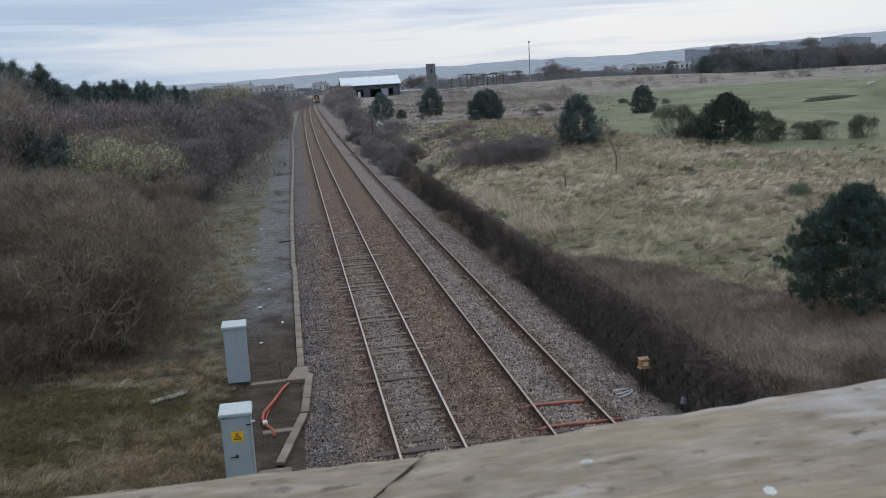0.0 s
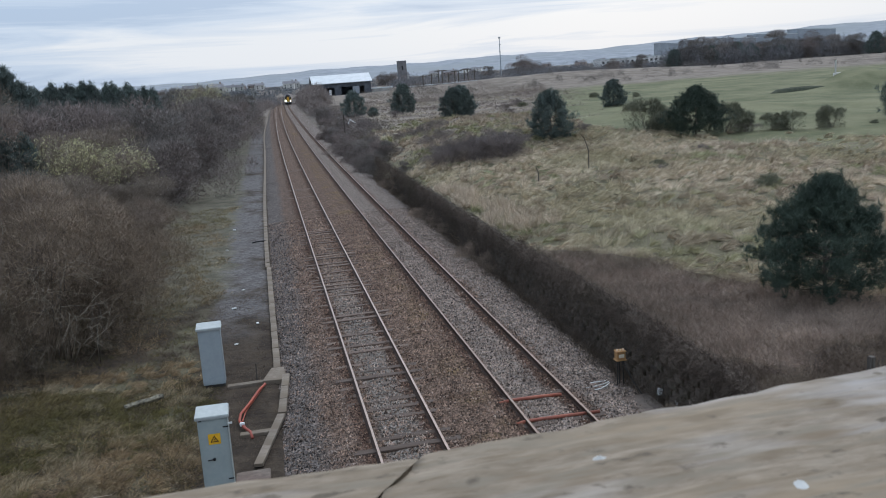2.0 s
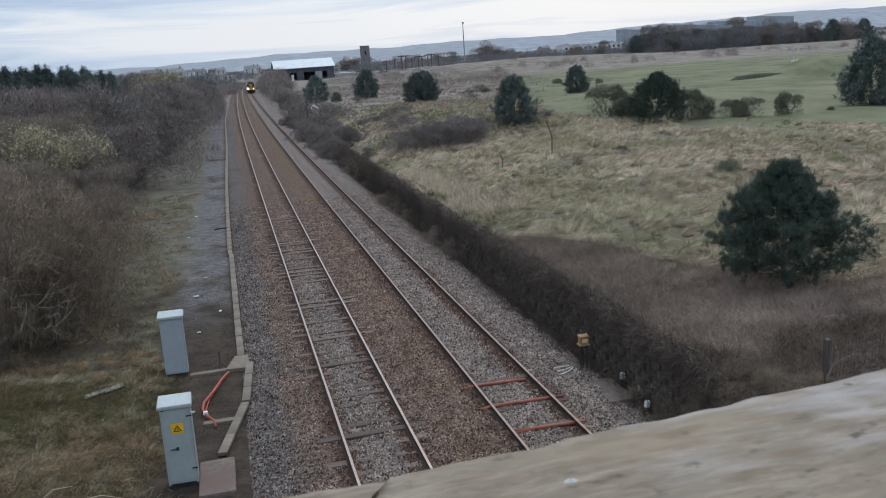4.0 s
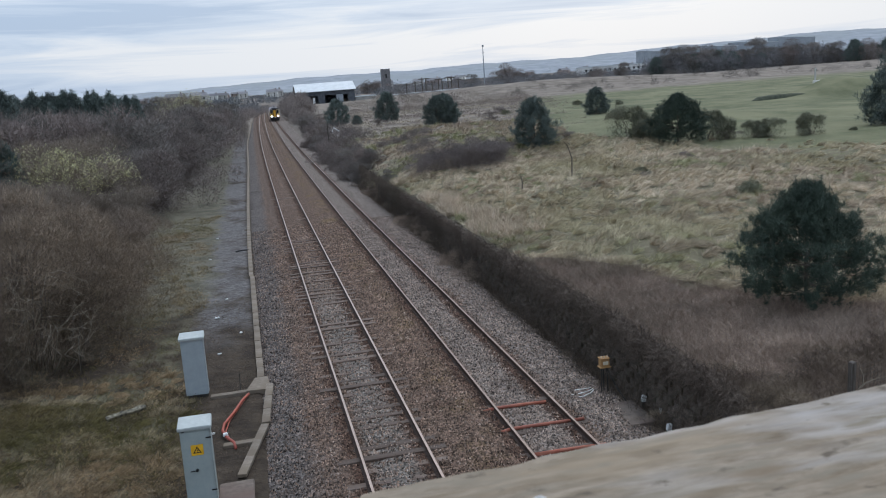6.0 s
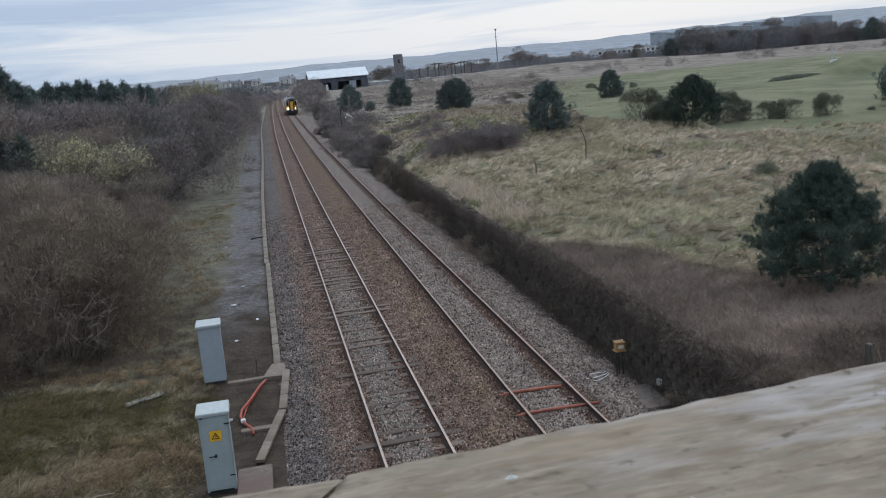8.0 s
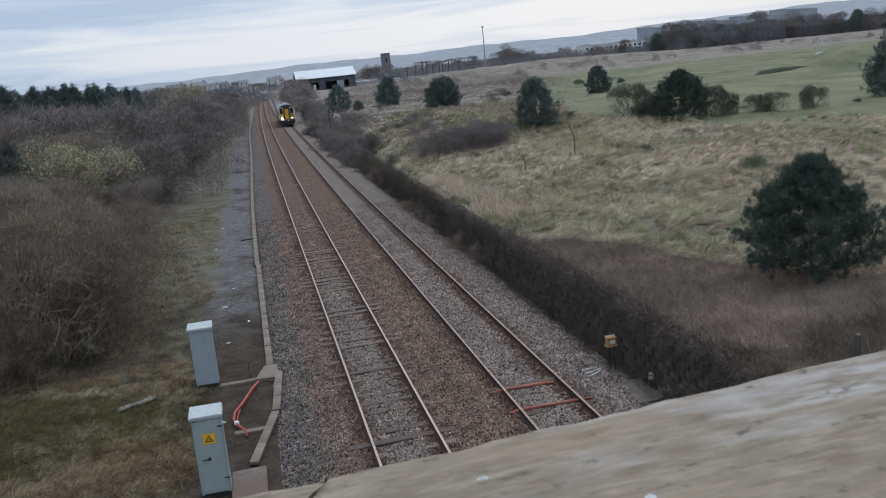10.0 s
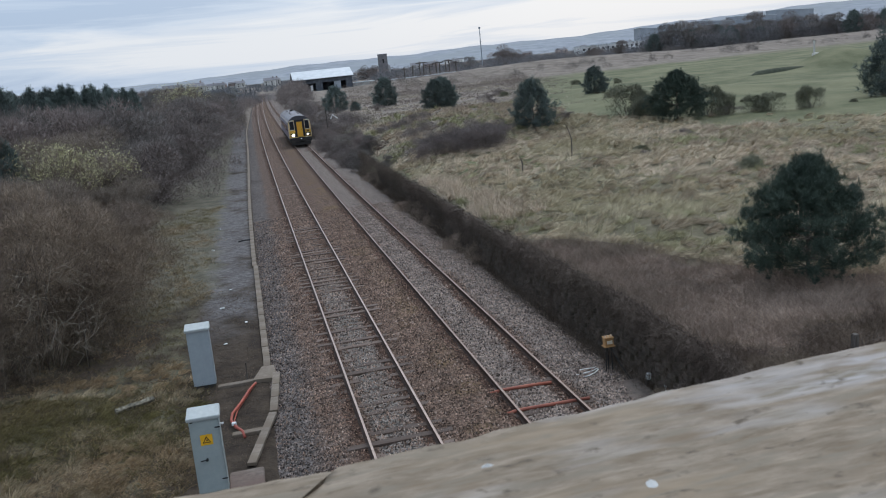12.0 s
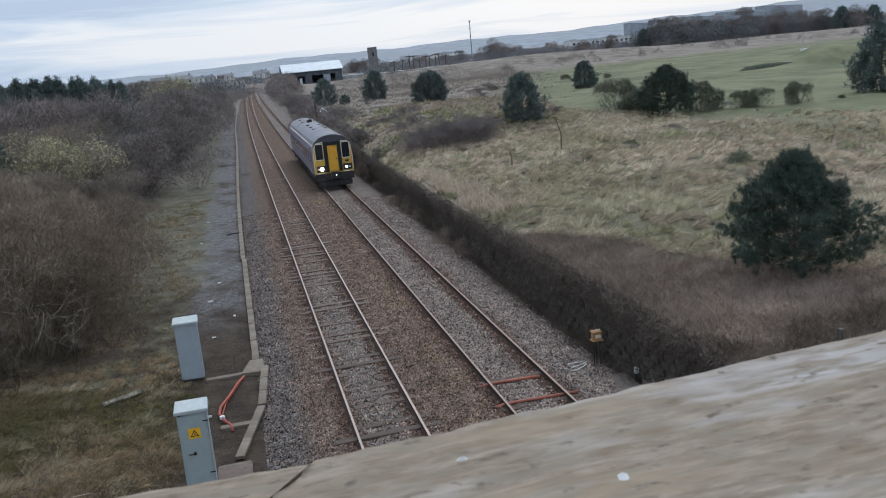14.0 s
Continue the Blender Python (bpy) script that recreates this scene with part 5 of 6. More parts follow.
combed("grass_tussocks", np.array([9.62, 9.75, 9.55]), np.array([12.75, 12.6, 12.5]), M_straw, "pale dead tussock hanging over the wall's near end", 110, 0.5, 0.009, 0.3)
# a pale fringe where the grass meets the brambles
ex_ = rng.uniform(9.9, 24, 240)
combed("grass_tussocks", ex_, bramble_line(ex_) + np.abs(rng.normal(0.15, 0.35, 240)), M_straw, "pale straw fringe beside the brambles", 80, 0.42, 0.013, 0.35)

n = 6200
bx_ = 9.3 + 15 * rng.random(n) ** 1.2
by_ = 9 + 22 * rng.random(n)
ok = by_ < bramble_line(bx_) + rng.normal(0, 0.35, n)
# near brambles take the darker weed colour in place of shade
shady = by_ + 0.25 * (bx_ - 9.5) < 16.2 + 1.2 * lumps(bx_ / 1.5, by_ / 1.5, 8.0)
for pick, material, label in ((ok & ~shady, M_bramble, "tangle of dead pale-brown brambles on the bank"), (ok & shady, M_weeds, "tangle of dead brambles at the near end of the bank, shade put in their colour")):
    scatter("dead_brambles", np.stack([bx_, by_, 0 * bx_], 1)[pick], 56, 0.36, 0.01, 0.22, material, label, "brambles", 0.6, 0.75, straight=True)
# growth hanging over the wall
n = 5200
wy = 9 + 62 * rng.random(n) ** 1.2
wz = np.where(rng.random(n) < 0.35, rng.uniform(1.2, 1.55, n), rng.uniform(-0.35, 1.5, n))
wx = 9.02 + bend(wy) - 0.12 * rng.random(n) - 0.22 * rng.random(n) * (wz < 0.5)
base = np.repeat(np.stack([wx, wy, wz], 1), 14, 0) + rng.normal(0, 0.12, (n * 14, 3)) * np.array([0.4, 1, 1])
way = rng.normal(0, 0.7, (len(base), 3)) + np.array([-0.25, -0.1, 0.1])
v, f = slivers(base, way + np.array([0, 0, -0.35]), rng.uniform(0.12, 0.42, len(base)), 0.012)
M_ivy = mat("dead_creeper", (0.080, 0.060, 0.047), (0.163, 0.126, 0.099), (0.095, 0.075, 0.056), scale=0.8, island=0.5)
n = 1300
hy0 = 9 + 22 * rng.random(n)
foot = np.repeat(np.stack([9.3 - 0.3 * rng.random(n), hy0, 1.38 + 0.12 * rng.random(n)], 1), 9, 0) + rng.normal(0, 0.1, (n * 9, 3))
over_v, over_f = blades(foot, rng.normal(0, 0.75, (n * 9, 3)) + np.array([-0.45, -0.1, 0.1]), rng.uniform(0.12, 0.5, n * 9), 0.01, 1.3)
tagged(mesh_from("dead_brambles", over_v, over_f, M_ivy), "dead bramble canes trailing down over the wall", "brambles", kind="stuff")
tagged(mesh_from("dead_creeper", v, f, M_ivy), "dead brown creeper hanging over the retaining wall", "creeper", kind="stuff")

n = 700
rx_ = 9.6 + 1.8 * rng.random(n)
ry_ = 33 + 16 * rng.random(n)
scatter("pale_reeds", np.stack([rx_ + 0.5 * np.sin(ry_), ry_, 0 * rx_], 1)[rx_ < 11.2 - 0.05 * (ry_ - 36)], 12, 0.6, 0.018, 0.15, M_reed, "pale dead reeds behind the wall", "reeds", 1.6, 0.25)

n = 5200
hx_ = 11 + 60 * rng.random(n)
hy_ = 62 + 150 * rng.random(n)
ok = (hx_ < 0.36 * hy_ + rng.normal(0, 3, n)) & (hx_ > 12 + bend(hy_))
hp = np.stack([hx_, hy_, 0 * hx_], 1)[ok]
sel = rng.random(len(hp)) < 0.45 + 0.3 * np.sin(hp[:, 1] * 0.12 + hp[:, 0] * 0.07)
scatter("heath_scrub", hp[sel], 14, 0.6, 0.05, 0.5, M_heath, "low brown heath scrub across the far grassland", "scrub", 0.8, 0.5)
scatter("heath_grass", hp[~sel], 12, 0.5, 0.05, 0.5, M_heath_grass, "pale dead grass across the far heath", "grass", 0.7, 0.6, (0.6, -0.2, 0))

# grass on the west verge
n = 5200
gx = -9.5 + 8.2 * rng.random(n)
gy = 14 + 48 * rng.random(n) ** 1.4
ok = (gx < -2.9 - 0.5 * np.sin(gy)) | ((gy < 23) & (gx < -2.0))
ok &= ~((gy < 17.7) & (gy > 16.6) & (gx > -2.7))
pick = rng.random(n)
patch = np.sin(gx * 1.3 + 2) * np.sin(gy * 0.55) > -0.1
g3 = np.stack([gx, gy, 0 * gx], 1)
scatter("green_grass", g3[ok & patch & (pick < 0.6 * np.interp(gy, [20, 30], [1, 0.3]))], 24, 0.22, 0.013, 0.16, M_verge, "low green grass beside the line", "grass", 0.7, 0.7)
scatter("dead_grass", g3[ok & ~patch & (pick < 0.5)], 22, 0.28, 0.013, 0.16, M_matted, "dead brown grass beside the line", "grass", 0.6, 0.8)
scatter("dead_weeds", g3[ok & (pick > 0.55) & (gy < 33)], 24, 0.26, 0.012, 0.2, M_weeds, "dead brown weeds beside the line", "weeds", 0.7, 0.7, straight=True)
scatter("dead_grass", g3[ok & (pick > 0.5) & (gy >= 33)], 24, 0.24, 0.014, 0.2, M_matted_pale, "thin pale dead grass beside the line", "grass", 0.7, 0.7)
n = 900
wx2, wy2 = rng.uniform(-3.0, -0.7, n), 18.5 + 17 * rng.random(n)
ok = ~((np.abs(wx2 + 2.2) < 0.5) & (np.abs(wy2 - 24.4) < 0.5))
scatter("dead_weeds", np.stack([wx2, wy2, 0 * wx2], 1)[ok], 16, 0.12, 0.01, 0.15, M_weeds, "sparse dead weeds on dark cinders", "weeds", 0.6, 0.8, straight=True)

n = 1800
wy3 = 12 + 60 * rng.random(n) ** 1.4
wx3 = 8.95 - np.abs(rng.normal(0, 0.28, n)) + bend(wy3)
base = np.repeat(np.stack([wx3, wy3, 0 * wx3 - 0.3], 1), 14, 0) + rng.normal(0, 0.1, (n * 14, 3)) * np.array([1, 1, 0.1])
way = rng.normal(0, 0.5, (len(base), 3)) + np.array([0, 0, 0.6])
v, f = slivers(base, way, rng.uniform(0.1, 0.4, len(base)), 0.016)
tagged(mesh_from("dead_weeds", v, f, M_weeds), "dead brown weeds along the foot of the wall", "weeds", kind="stuff")

g4 = np.stack([rng.uniform(-9.5, -2.3, 1300), rng.uniform(13.5, 25, 1300), np.zeros(1300)], 1)
g4 = g4[~((np.abs(g4[:, 0] + 1.75) < 0.9) & (np.abs(g4[:, 1] - 17.3) < 0.8))]
for pick, material, label in ((g4[:, 1] < 20.3, M_matted, "long matted dead grass at the foot of the bank"), (g4[:, 1] >= 20.3, M_verge, "low dark olive grass beside the line")):
    scatter("dead_grass", g4[pick], 34, 0.26, 0.012, 0.2, material, label, "grass", 0.5, 0.8, (0.7, 0.2, 0))
g5 = np.stack([rng.uniform(-10.5, -2.4, 1500), rng.uniform(13.5, 26.5, 1500), np.zeros(1500)], 1)
g5 = g5[~((np.abs(g5[:, 0] + 1.75) < 0.9) & (np.abs(g5[:, 1] - 17.3) < 0.8))]
g5_y = g5[:, 1]
mossy = (np.abs(g5[:, 1] - 22.7 - 0.5 * np.sin(g5[:, 0] * 1.7)) < 1.7) & (g5[:, 0] < -3.6)
g5 = g5[mossy | (g5[:, 1] < 21.5)]
mossy = mossy[mossy | (g5_y < 21.5)]
scatter("green_grass", g5[mossy], 34, 0.24, 0.012, 0.2, M_verge, "low mossy green grass at the foot of the bank", "grass", 0.6, 0.7)
scatter("dead_grass", g5[~mossy], 22, 0.25, 0.011, 0.2, M_matted, "combed brown grass at the foot of the bank", "grass", 0.45, 0.8, (0.7, 0.2, 0))
vx, vy = np.meshgrid(np.arange(-10.2, -2.4, 0.42), np.arange(14.5, 27, 0.42))
vx, vy = (vx + rng.uniform(-0.2, 0.2, vx.shape)).ravel(), (vy + rng.uniform(-0.2, 0.2, vy.shape)).ravel()
ok = ~((np.abs(vx + 1.75) < 1.0) & (np.abs(vy - 17.3) < 0.9)) & (rng.random(len(vx)) < 0.75) & ~((np.abs(vx + 4.1) < 0.7) & (np.abs(vy - 23.4) < 0.5))
vx, vy = vx[ok], vy[ok]
tone = lumps(vx / 1.9, vy / 1.9, 21.0) + 0.4 * lumps(vx / 0.8, vy / 0.8, 4.0) + np.interp(vy, [15, 19.5, 21.5, 24, 26], [-0.15, 0.0, 0.35, 0.2, -0.5])
for lo_, hi_, material, label in ((0.25, 9, M_verge, "olive-green tussocks at the foot of the bank"), (-0.25, 0.25, M_matted_pale, "straw-brown tussocks at the foot of the bank"), (-9, -0.25, M_matted, "matted brown tussocks at the foot of the bank")):
    pick = (tone > lo_) & (tone <= hi_)
    combed("grass_tussocks", vx[pick], vy[pick], material, label, 90, 0.27, 0.011, 0.6)
for pts in (((-4.75, 16.2, -0.2), (-4.5, 16.5, 0.25), (-4.15, 16.75, 0.42), (-3.8, 16.8, 0.4)), ((-4.2, 16.5, -0.2), (-3.9, 16.7, 0.1), (-3.3, 16.75, 0.12), (-2.9, 16.7, 0.0))):
    tagged(part("dry_stalk", tube(pts, [0.014, 0.012, 0.009, 0.004], 5), M_reed, smooth=True), "pale dry stalk arching over the grass", "stalk", "dry stalks")

# scraps of litter on the path
for x, y, s in ((-1.9, 33.0, 0.1), (-1.6, 36.0, 0.07), (-2.6, 45.5, 0.09), (-1.0, 30.5, 0.08), (-1.7, 28.2, 0.07), (-2.4, 52, 0.1)):
    lit = box(-s, -s * 0.6, 0, s, s * 0.6, s * 0.5, s * 0.2)
    ob = part("litter", lit, M_white)
    ob.matrix_basis = pose(x, y, -0.26, 0, 0, x * 90)
    tagged(ob, "scrap of pale litter on the gravel", "litter", "scraps of litter")
st = part("old_stick", tube([(-0.35, 0, 0), (0, 0.02, 0.03), (0.4, 0, 0.01)], 0.04, 6), M_black)
st.matrix_basis = pose(-0.95, 46.8, -0.2, 0, 0, 8)
tagged(st, "dark piece of timber lying by the trough", "stick")

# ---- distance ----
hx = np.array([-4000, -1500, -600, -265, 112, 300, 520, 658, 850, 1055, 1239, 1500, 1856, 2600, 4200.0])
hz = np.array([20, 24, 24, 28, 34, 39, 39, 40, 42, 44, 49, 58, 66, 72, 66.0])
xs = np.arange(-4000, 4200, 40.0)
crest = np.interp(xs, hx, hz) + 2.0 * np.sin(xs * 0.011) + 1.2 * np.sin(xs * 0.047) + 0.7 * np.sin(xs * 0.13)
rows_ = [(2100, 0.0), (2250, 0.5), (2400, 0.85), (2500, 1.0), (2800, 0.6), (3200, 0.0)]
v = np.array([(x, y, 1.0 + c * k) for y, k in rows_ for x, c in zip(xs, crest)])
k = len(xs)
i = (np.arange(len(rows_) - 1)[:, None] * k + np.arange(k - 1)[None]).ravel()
tagged(mesh_from("backdrop_hills", v, np.stack([i, i + 1, i + k + 1, i + k], 1), M_hill, smooth=True), "low hills along the horizon, haze put into their blue-grey colour", "hills", kind="structure")

n = 1900
wy_ = rng.uniform(420, 1500, n)
wx_ = rng.uniform(-0.35, 0.95, n) * wy_
k_ = 64
cen = np.repeat(np.stack([wx_, wy_, 2 + 0 * wx_], 1), k_, 0)
sz = np.repeat(rng.uniform(2.0, 6.5, n), k_)
p = cen + unit(rng.normal(size=(n * k_, 3))) * sz[:, None] * np.array([1.2, 1.0, 0.6]) * rng.random((n * k_, 1)) ** 0.4
p[:, 2] = np.abs(p[:, 2] - 2) + 1.5
v, f = slivers(p, rng.normal(size=(n * k_, 3)), sz * 0.22, sz * 0.16)
tagged(mesh_from("far_woods", v, f, M_farwood), "far hedges and leafless copses across the plain", "woods", kind="stuff")


def house(w, d, h, wall, label):
    t = thing("house", Matrix(), label, "house", "distant houses")
    part("wall", box(-w / 2, -d / 2, -0.5, w / 2, d / 2, h), wall, t)
    r = bmesh.new()
    a = [r.verts.new(c) for c in ((-w / 2 - 0.3, -d / 2 - 0.4, h), (w / 2 + 0.3, -d / 2 - 0.4, h), (w / 2 + 0.3, d / 2 + 0.4, h), (-w / 2 - 0.3, d / 2 + 0.4, h), (-w / 2 - 0.3, 0, h + d * 0.36), (w / 2 + 0.3, 0, h + d * 0.36))]
    for q in ((0, 1, 5, 4), (2, 3, 4, 5), (1, 2, 5), (3, 0, 4), (3, 2, 1, 0)):
        r.faces.new([a[i] for i in q])
    roof = part("roof", r, M_roof, t)
    part("chimney", box(w * 0.3, -0.5, h + d * 0.2, w * 0.3 + 0.9, 0.5, h + d * 0.36 + 1.3), M_brickfar, roof)
    for wx in (-w * 0.28, w * 0.22):
        for z in (0.9, h * 0.58):
            part("window", box(wx - 0.6, -d / 2 - 0.06, z, wx + 0.6, -d / 2 + 0.05, z + 1.3), M_glass, t)
    return t


h_a = house(11, 8, 5.4, M_render, "distant pale rendered house with a slate roof")
h_b = house(16, 8, 5.0, M_brickfar, "distant brick terrace house with a slate roof")
h_a.matrix_basis = pose(-30, 640, 3, 0, 0, 20)
h_b.matrix_basis = pose(-55, 760, 4, 0, 0, -15)
hr = random.Random(5)
for i in range(46):
    y = hr.uniform(700, 1500)
    x = hr.uniform(-0.16, 0.62) * y
    if 0.14 < x / y < 0.19 and y < 650:
        continue
    copy_thing(hr.choice((h_a, h_b)), pose(x, y, 1.2 + y * 0.002, 0, 0, hr.uniform(-40, 40)) @ Matrix.Diagonal((0.9, 0.9, 0.85, 1)))

# farm shed
shed = thing("warehouse", pose(31.5, 330, 2.6), "long dark warehouse with a pale metal roof and open front", "warehouse")
part("back_wall", box(-11, 15.5, -1, 11, 16, 4.4), M_darkclad, shed)
part("side_wall", box(-11, 0, -1, -10.6, 16, 4.4), M_darkclad, shed)
part("side_wall", box(10.6, 0, -1, 11, 16, 4.4), M_darkclad, shed)
part("fascia", box(-11, -0.15, 2.6, 11, 0.15, 4.4), M_darkclad, shed)
for x in (-8, -1.5, 5.5, 10):
    part("front_panel", box(x - 1.6, -0.1, -1, x + 1.0, 0.1, 2.6), M_darkclad if x != 5.5 else M_bluewall, shed)
rf = bmesh.new()
rv = [rf.verts.new(c) for c in ((-11.6, -1, 4.3), (11.6, -1, 4.3), (11.6, 8, 7.4), (-11.6, 8, 7.4), (11.6, 17, 4.3), (-11.6, 17, 4.3),
                                (-11.6, -1, 4.1), (11.6, -1, 4.1), (11.6, 8, 7.2), (-11.6, 8, 7.2), (11.6, 17, 4.1), (-11.6, 17, 4.1))]
for q in ((0, 1, 2, 3), (3, 2, 4, 5), (6, 9, 8, 7), (9, 11, 10, 8), (0, 6, 7, 1), (5, 4, 10, 11), (1, 7, 8, 2), (2, 8, 10, 4), (0, 3, 9, 6), (3, 5, 11, 9)):
    rf.faces.new([rv[i] for i in q])
part("roof", rf, M_metalroof, shed)
part("white_door", box(-5.2, -0.2, -1, -4.3, -0.05, 1.8), M_white, shed)
annex = thing("low_shed", pose(47, 335, 2.4), "low pale lean-to beside the warehouse", "shed", "pale low sheds")
part("wall", box(-4, -3, -1, 4, 3, 1.2), M_render, annex)
part("roof", box(-4.4, -3.4, 1.2, 4.4, 3.4, 1.5), M_metalroof, annex)
for x, y, s in ((60, 345, 0.8), (72, 350, 1.2), (80, 352, 0.6), (90, 372, 1.0)):
    copy_thing(annex, pose(x, y, 2.2, 0, 0, 8) @ Matrix.Diagonal((s, 1, 0.8, 1)))

# belts of bare trees and scrub between the heath and the town
def belt(name, count, x0, x1, y0, y1, w, h, material, label, twigs=520, slope=0.0):
    bx, by = rng.uniform(x0, x1, count), rng.uniform(y0, y1, count)
    bx = bx + slope * (by - y0)
    thicket(name, bx, by, rng.uniform(*w, count), rng.uniform(*h, count), twigs, material, label)


M_belt = mat("far_bare_trees", (0.125, 0.12, 0.122), (0.215, 0.206, 0.206), scale=0.08, island=0.3)
belt("far_tree_belt", 130, -70, 12, 330, 460, (7, 13), (3.0, 5.5), M_belt, "grey-brown tree belt where the line curves out of sight", slope=-0.05)
belt("far_tree_belt", 60, 22, 44, 352, 372, (5, 9), (3.2, 5.6), M_belt, "bare trees behind the warehouse", slope=0.0)
belt("far_tree_belt", 150, 56, 190, 385, 470, (6, 12), (3.2, 6.2), M_belt, "grey-brown tree belt beyond the heath", slope=0.25)
belt("far_tree_belt", 120, 190, 330, 366, 400, (8, 13), (6.0, 9.5), M_belt, "grey bare trees before the clad halls", 700)
belt("far_scrub", 60, 10.6, 14.5, 92, 185, (2.5, 4.2), (1.0, 2.1), M_bush, "brown scrub along the east side of the far line", 600, 0.012)
belt("far_scrub", 70, -9, -3.5, 215, 330, (4, 6), (2.0, 3.4), M_far_brown, "brown scrub closing in on the west side of the far line", 700, 0.075)
belt("far_scrub", 190, 17, 60, 150, 300, (3, 7), (0.9, 2.3), M_heath, "low mauve scrub across the far heath", 500, 0.12)

# church tower
tw = thing("church_tower", pose(100.2, 600, 2), "distant square stone church tower with battlements", "tower")
part("shaft", box(-2.9, -2.9, -1, 2.9, 2.9, 14.6, 0.1), M_tower, tw)
for a in range(4):
    for b in (-2.4, -0.8, 0.8, 2.4):
        x, y = ((b, -2.75), (b, 2.75), (-2.75, b), (2.75, b))[a]
        if a > 1 and abs(b) > 2:
            continue
        part("merlon", box(x - 0.45, y - 0.2, 14.6, x + 0.45, y + 0.2, 15.7), M_tower, tw)
part("belfry_opening", box(-0.6, -2.95, 9.5, 0.6, -2.8, 12.2), M_black, tw)

# telegraph poles
def pole(x, y, h, double):
    t = thing("telegraph_pole", pose(x, y, 1.5), "dark wooden pole with crossarms in the distance", "pole", "telegraph poles")
    part("post", tube([(0, 0, -1), (0, 0, h)], [0.28, 0.2], 6), M_post, t)
    if double:
        part("post", tube([(1.6, 0, -1), (1.6, 0, h)], [0.28, 0.2], 6), M_post, t)
        part("crossarm", box(-1.6, -0.15, h - 0.5, 3.2, 0.15, h - 0.1), M_post, t)
    else:
        part("crossarm", box(-1.2, -0.15, h - 0.9, 1.2, 0.15, h - 0.65), M_post, t)


for x, y, h, dbl in ((66, 345, 6.0, False), (70.5, 350, 6.4, False), (74, 352, 7.4, True), (80, 360, 6.0, False), (84, 365, 6.8, True), (90, 372, 7.2, True), (98, 385, 6.5, False)):
    pole(x, y, h, dbl)

mast = thing("radio_mast", pose(172.5, 600, 5), "tall slender pale lattice mast on the skyline", "mast")
part("mast_pole", tube([(0, 0, -4), (0, 0, 24.5)], [0.5, 0.22], 6), M_bluewall, mast)
part("head", box(-0.5, -0.5, 23.5, 0.7, 0.5, 24.7), M_bluewall, mast)
for z in (8, 14, 19):
    part("ring", box(-0.6, -0.6, z, 0.6, 0.6, z + 0.3), M_bluewall, mast)

# white office block with dark bays
ob_ = thing("office_block", pose(272, 600, 1.4), "long low white building with dark window bays", "building")
part("wall", box(-26, -6, -1, 26, 6, 6.6), M_white, ob_)
part("roof", box(-26.6, -6.6, 6.6, 26.6, 6.6, 7.4), M_metalroof, ob_)
for i in range(13):
    x = -24 + i * 3.8
    for z in (0.9, 3.7):
        part("window", box(x, -6.12, z, x + 1.7, -5.95, z + 1.7), M_glass, ob_)
# large halls behind the trees, with stepped single-pitch roofs
for j, (x, w, h) in enumerate(((326, 22, 17.2), (352, 28, 17.4), (384, 32, 18.0), (420, 36, 19.0), (458, 34, 21.0))):
    hl = thing("school_hall", pose(x, 640 + j * 2, 2, 0, 0, -4), "grey-blue clad hall with a tilted roof behind trees", "building", "clad halls")
    hw = box(-w / 2, -8, -1, w / 2, 8, h - 2.5)
    for v_ in hw.verts:
        if v_.co.z > 0:
            v_.co.z = h - 1.25 if v_.co.x < 0 else h - 3.15
    part("wall", hw, M_bluewall, hl)
    rb = bmesh.new()
    q = [rb.verts.new(c) for c in ((-w / 2 - 0.5, -8.1, h - 1.2), (w / 2 + 0.5, -8.1, h - 3.2), (w / 2 + 0.5, 8.1, h - 3.2), (-w / 2 - 0.5, 8.1, h - 1.2),
                                   (-w / 2 - 0.5, -8.1, h - 0.9), (w / 2 + 0.5, -8.1, h - 2.9), (w / 2 + 0.5, 8.1, h - 2.9), (-w / 2 - 0.5, 8.1, h - 0.9))]
    for fc in ((3, 2, 1, 0), (4, 5, 6, 7), (0, 1, 5, 4), (1, 2, 6, 5), (2, 3, 7, 6), (3, 0, 4, 7)):
        rb.faces.new([q[i] for i in fc])
    part("roof", rb, M_metalroof, hl)
# trees before the halls and on the mounds
for x, y, s in ((190, 370, 2.2), (214, 378, 2.3), (231, 384, 2.6), (236, 380, 2.3), (252, 380, 1.9), (289, 360, 2.6), (300, 352, 2.4), (246, 250, 2.4), (262, 262, 2.5)):
    put(field_pine, x, y, s, flat=1.0)
for x, y, s in ((198, 372, 2.0), (206, 374, 2.0), (222, 380, 2.1), (244, 384, 1.9), (260, 384, 2.0), (268, 380, 2.2), (276, 372, 2.1), (284, 366, 2.0), (294, 356, 2.2), (150, 470, 2.6), (146, 474, 1.7), (157, 472, 1.8), (86, 560, 1.8), (80, 555, 1.9), (202, 380, 2.6), (212, 382, 2.7), (226, 386, 2.8), (240, 388, 2.7), (256, 388, 2.9), (272, 384, 2.8), (174, 372, 1.5), (164, 380, 1.4), (118, 470, 1.6), (128, 474, 1.5)):
    put(random.choice((far_a, far_c)), x, y, s, flat=0.85)
tx = rng.uniform(50, 200, 90)
thicket("far_hedge", tx, 290 + rng.uniform(-60, 40, 90) - 0.1 * tx, rng.uniform(2, 5.5, 90), rng.uniform(1.0, 2.6, 90), 700, M_far_grey, "scattered leafless hedge scrub beyond the golf course")
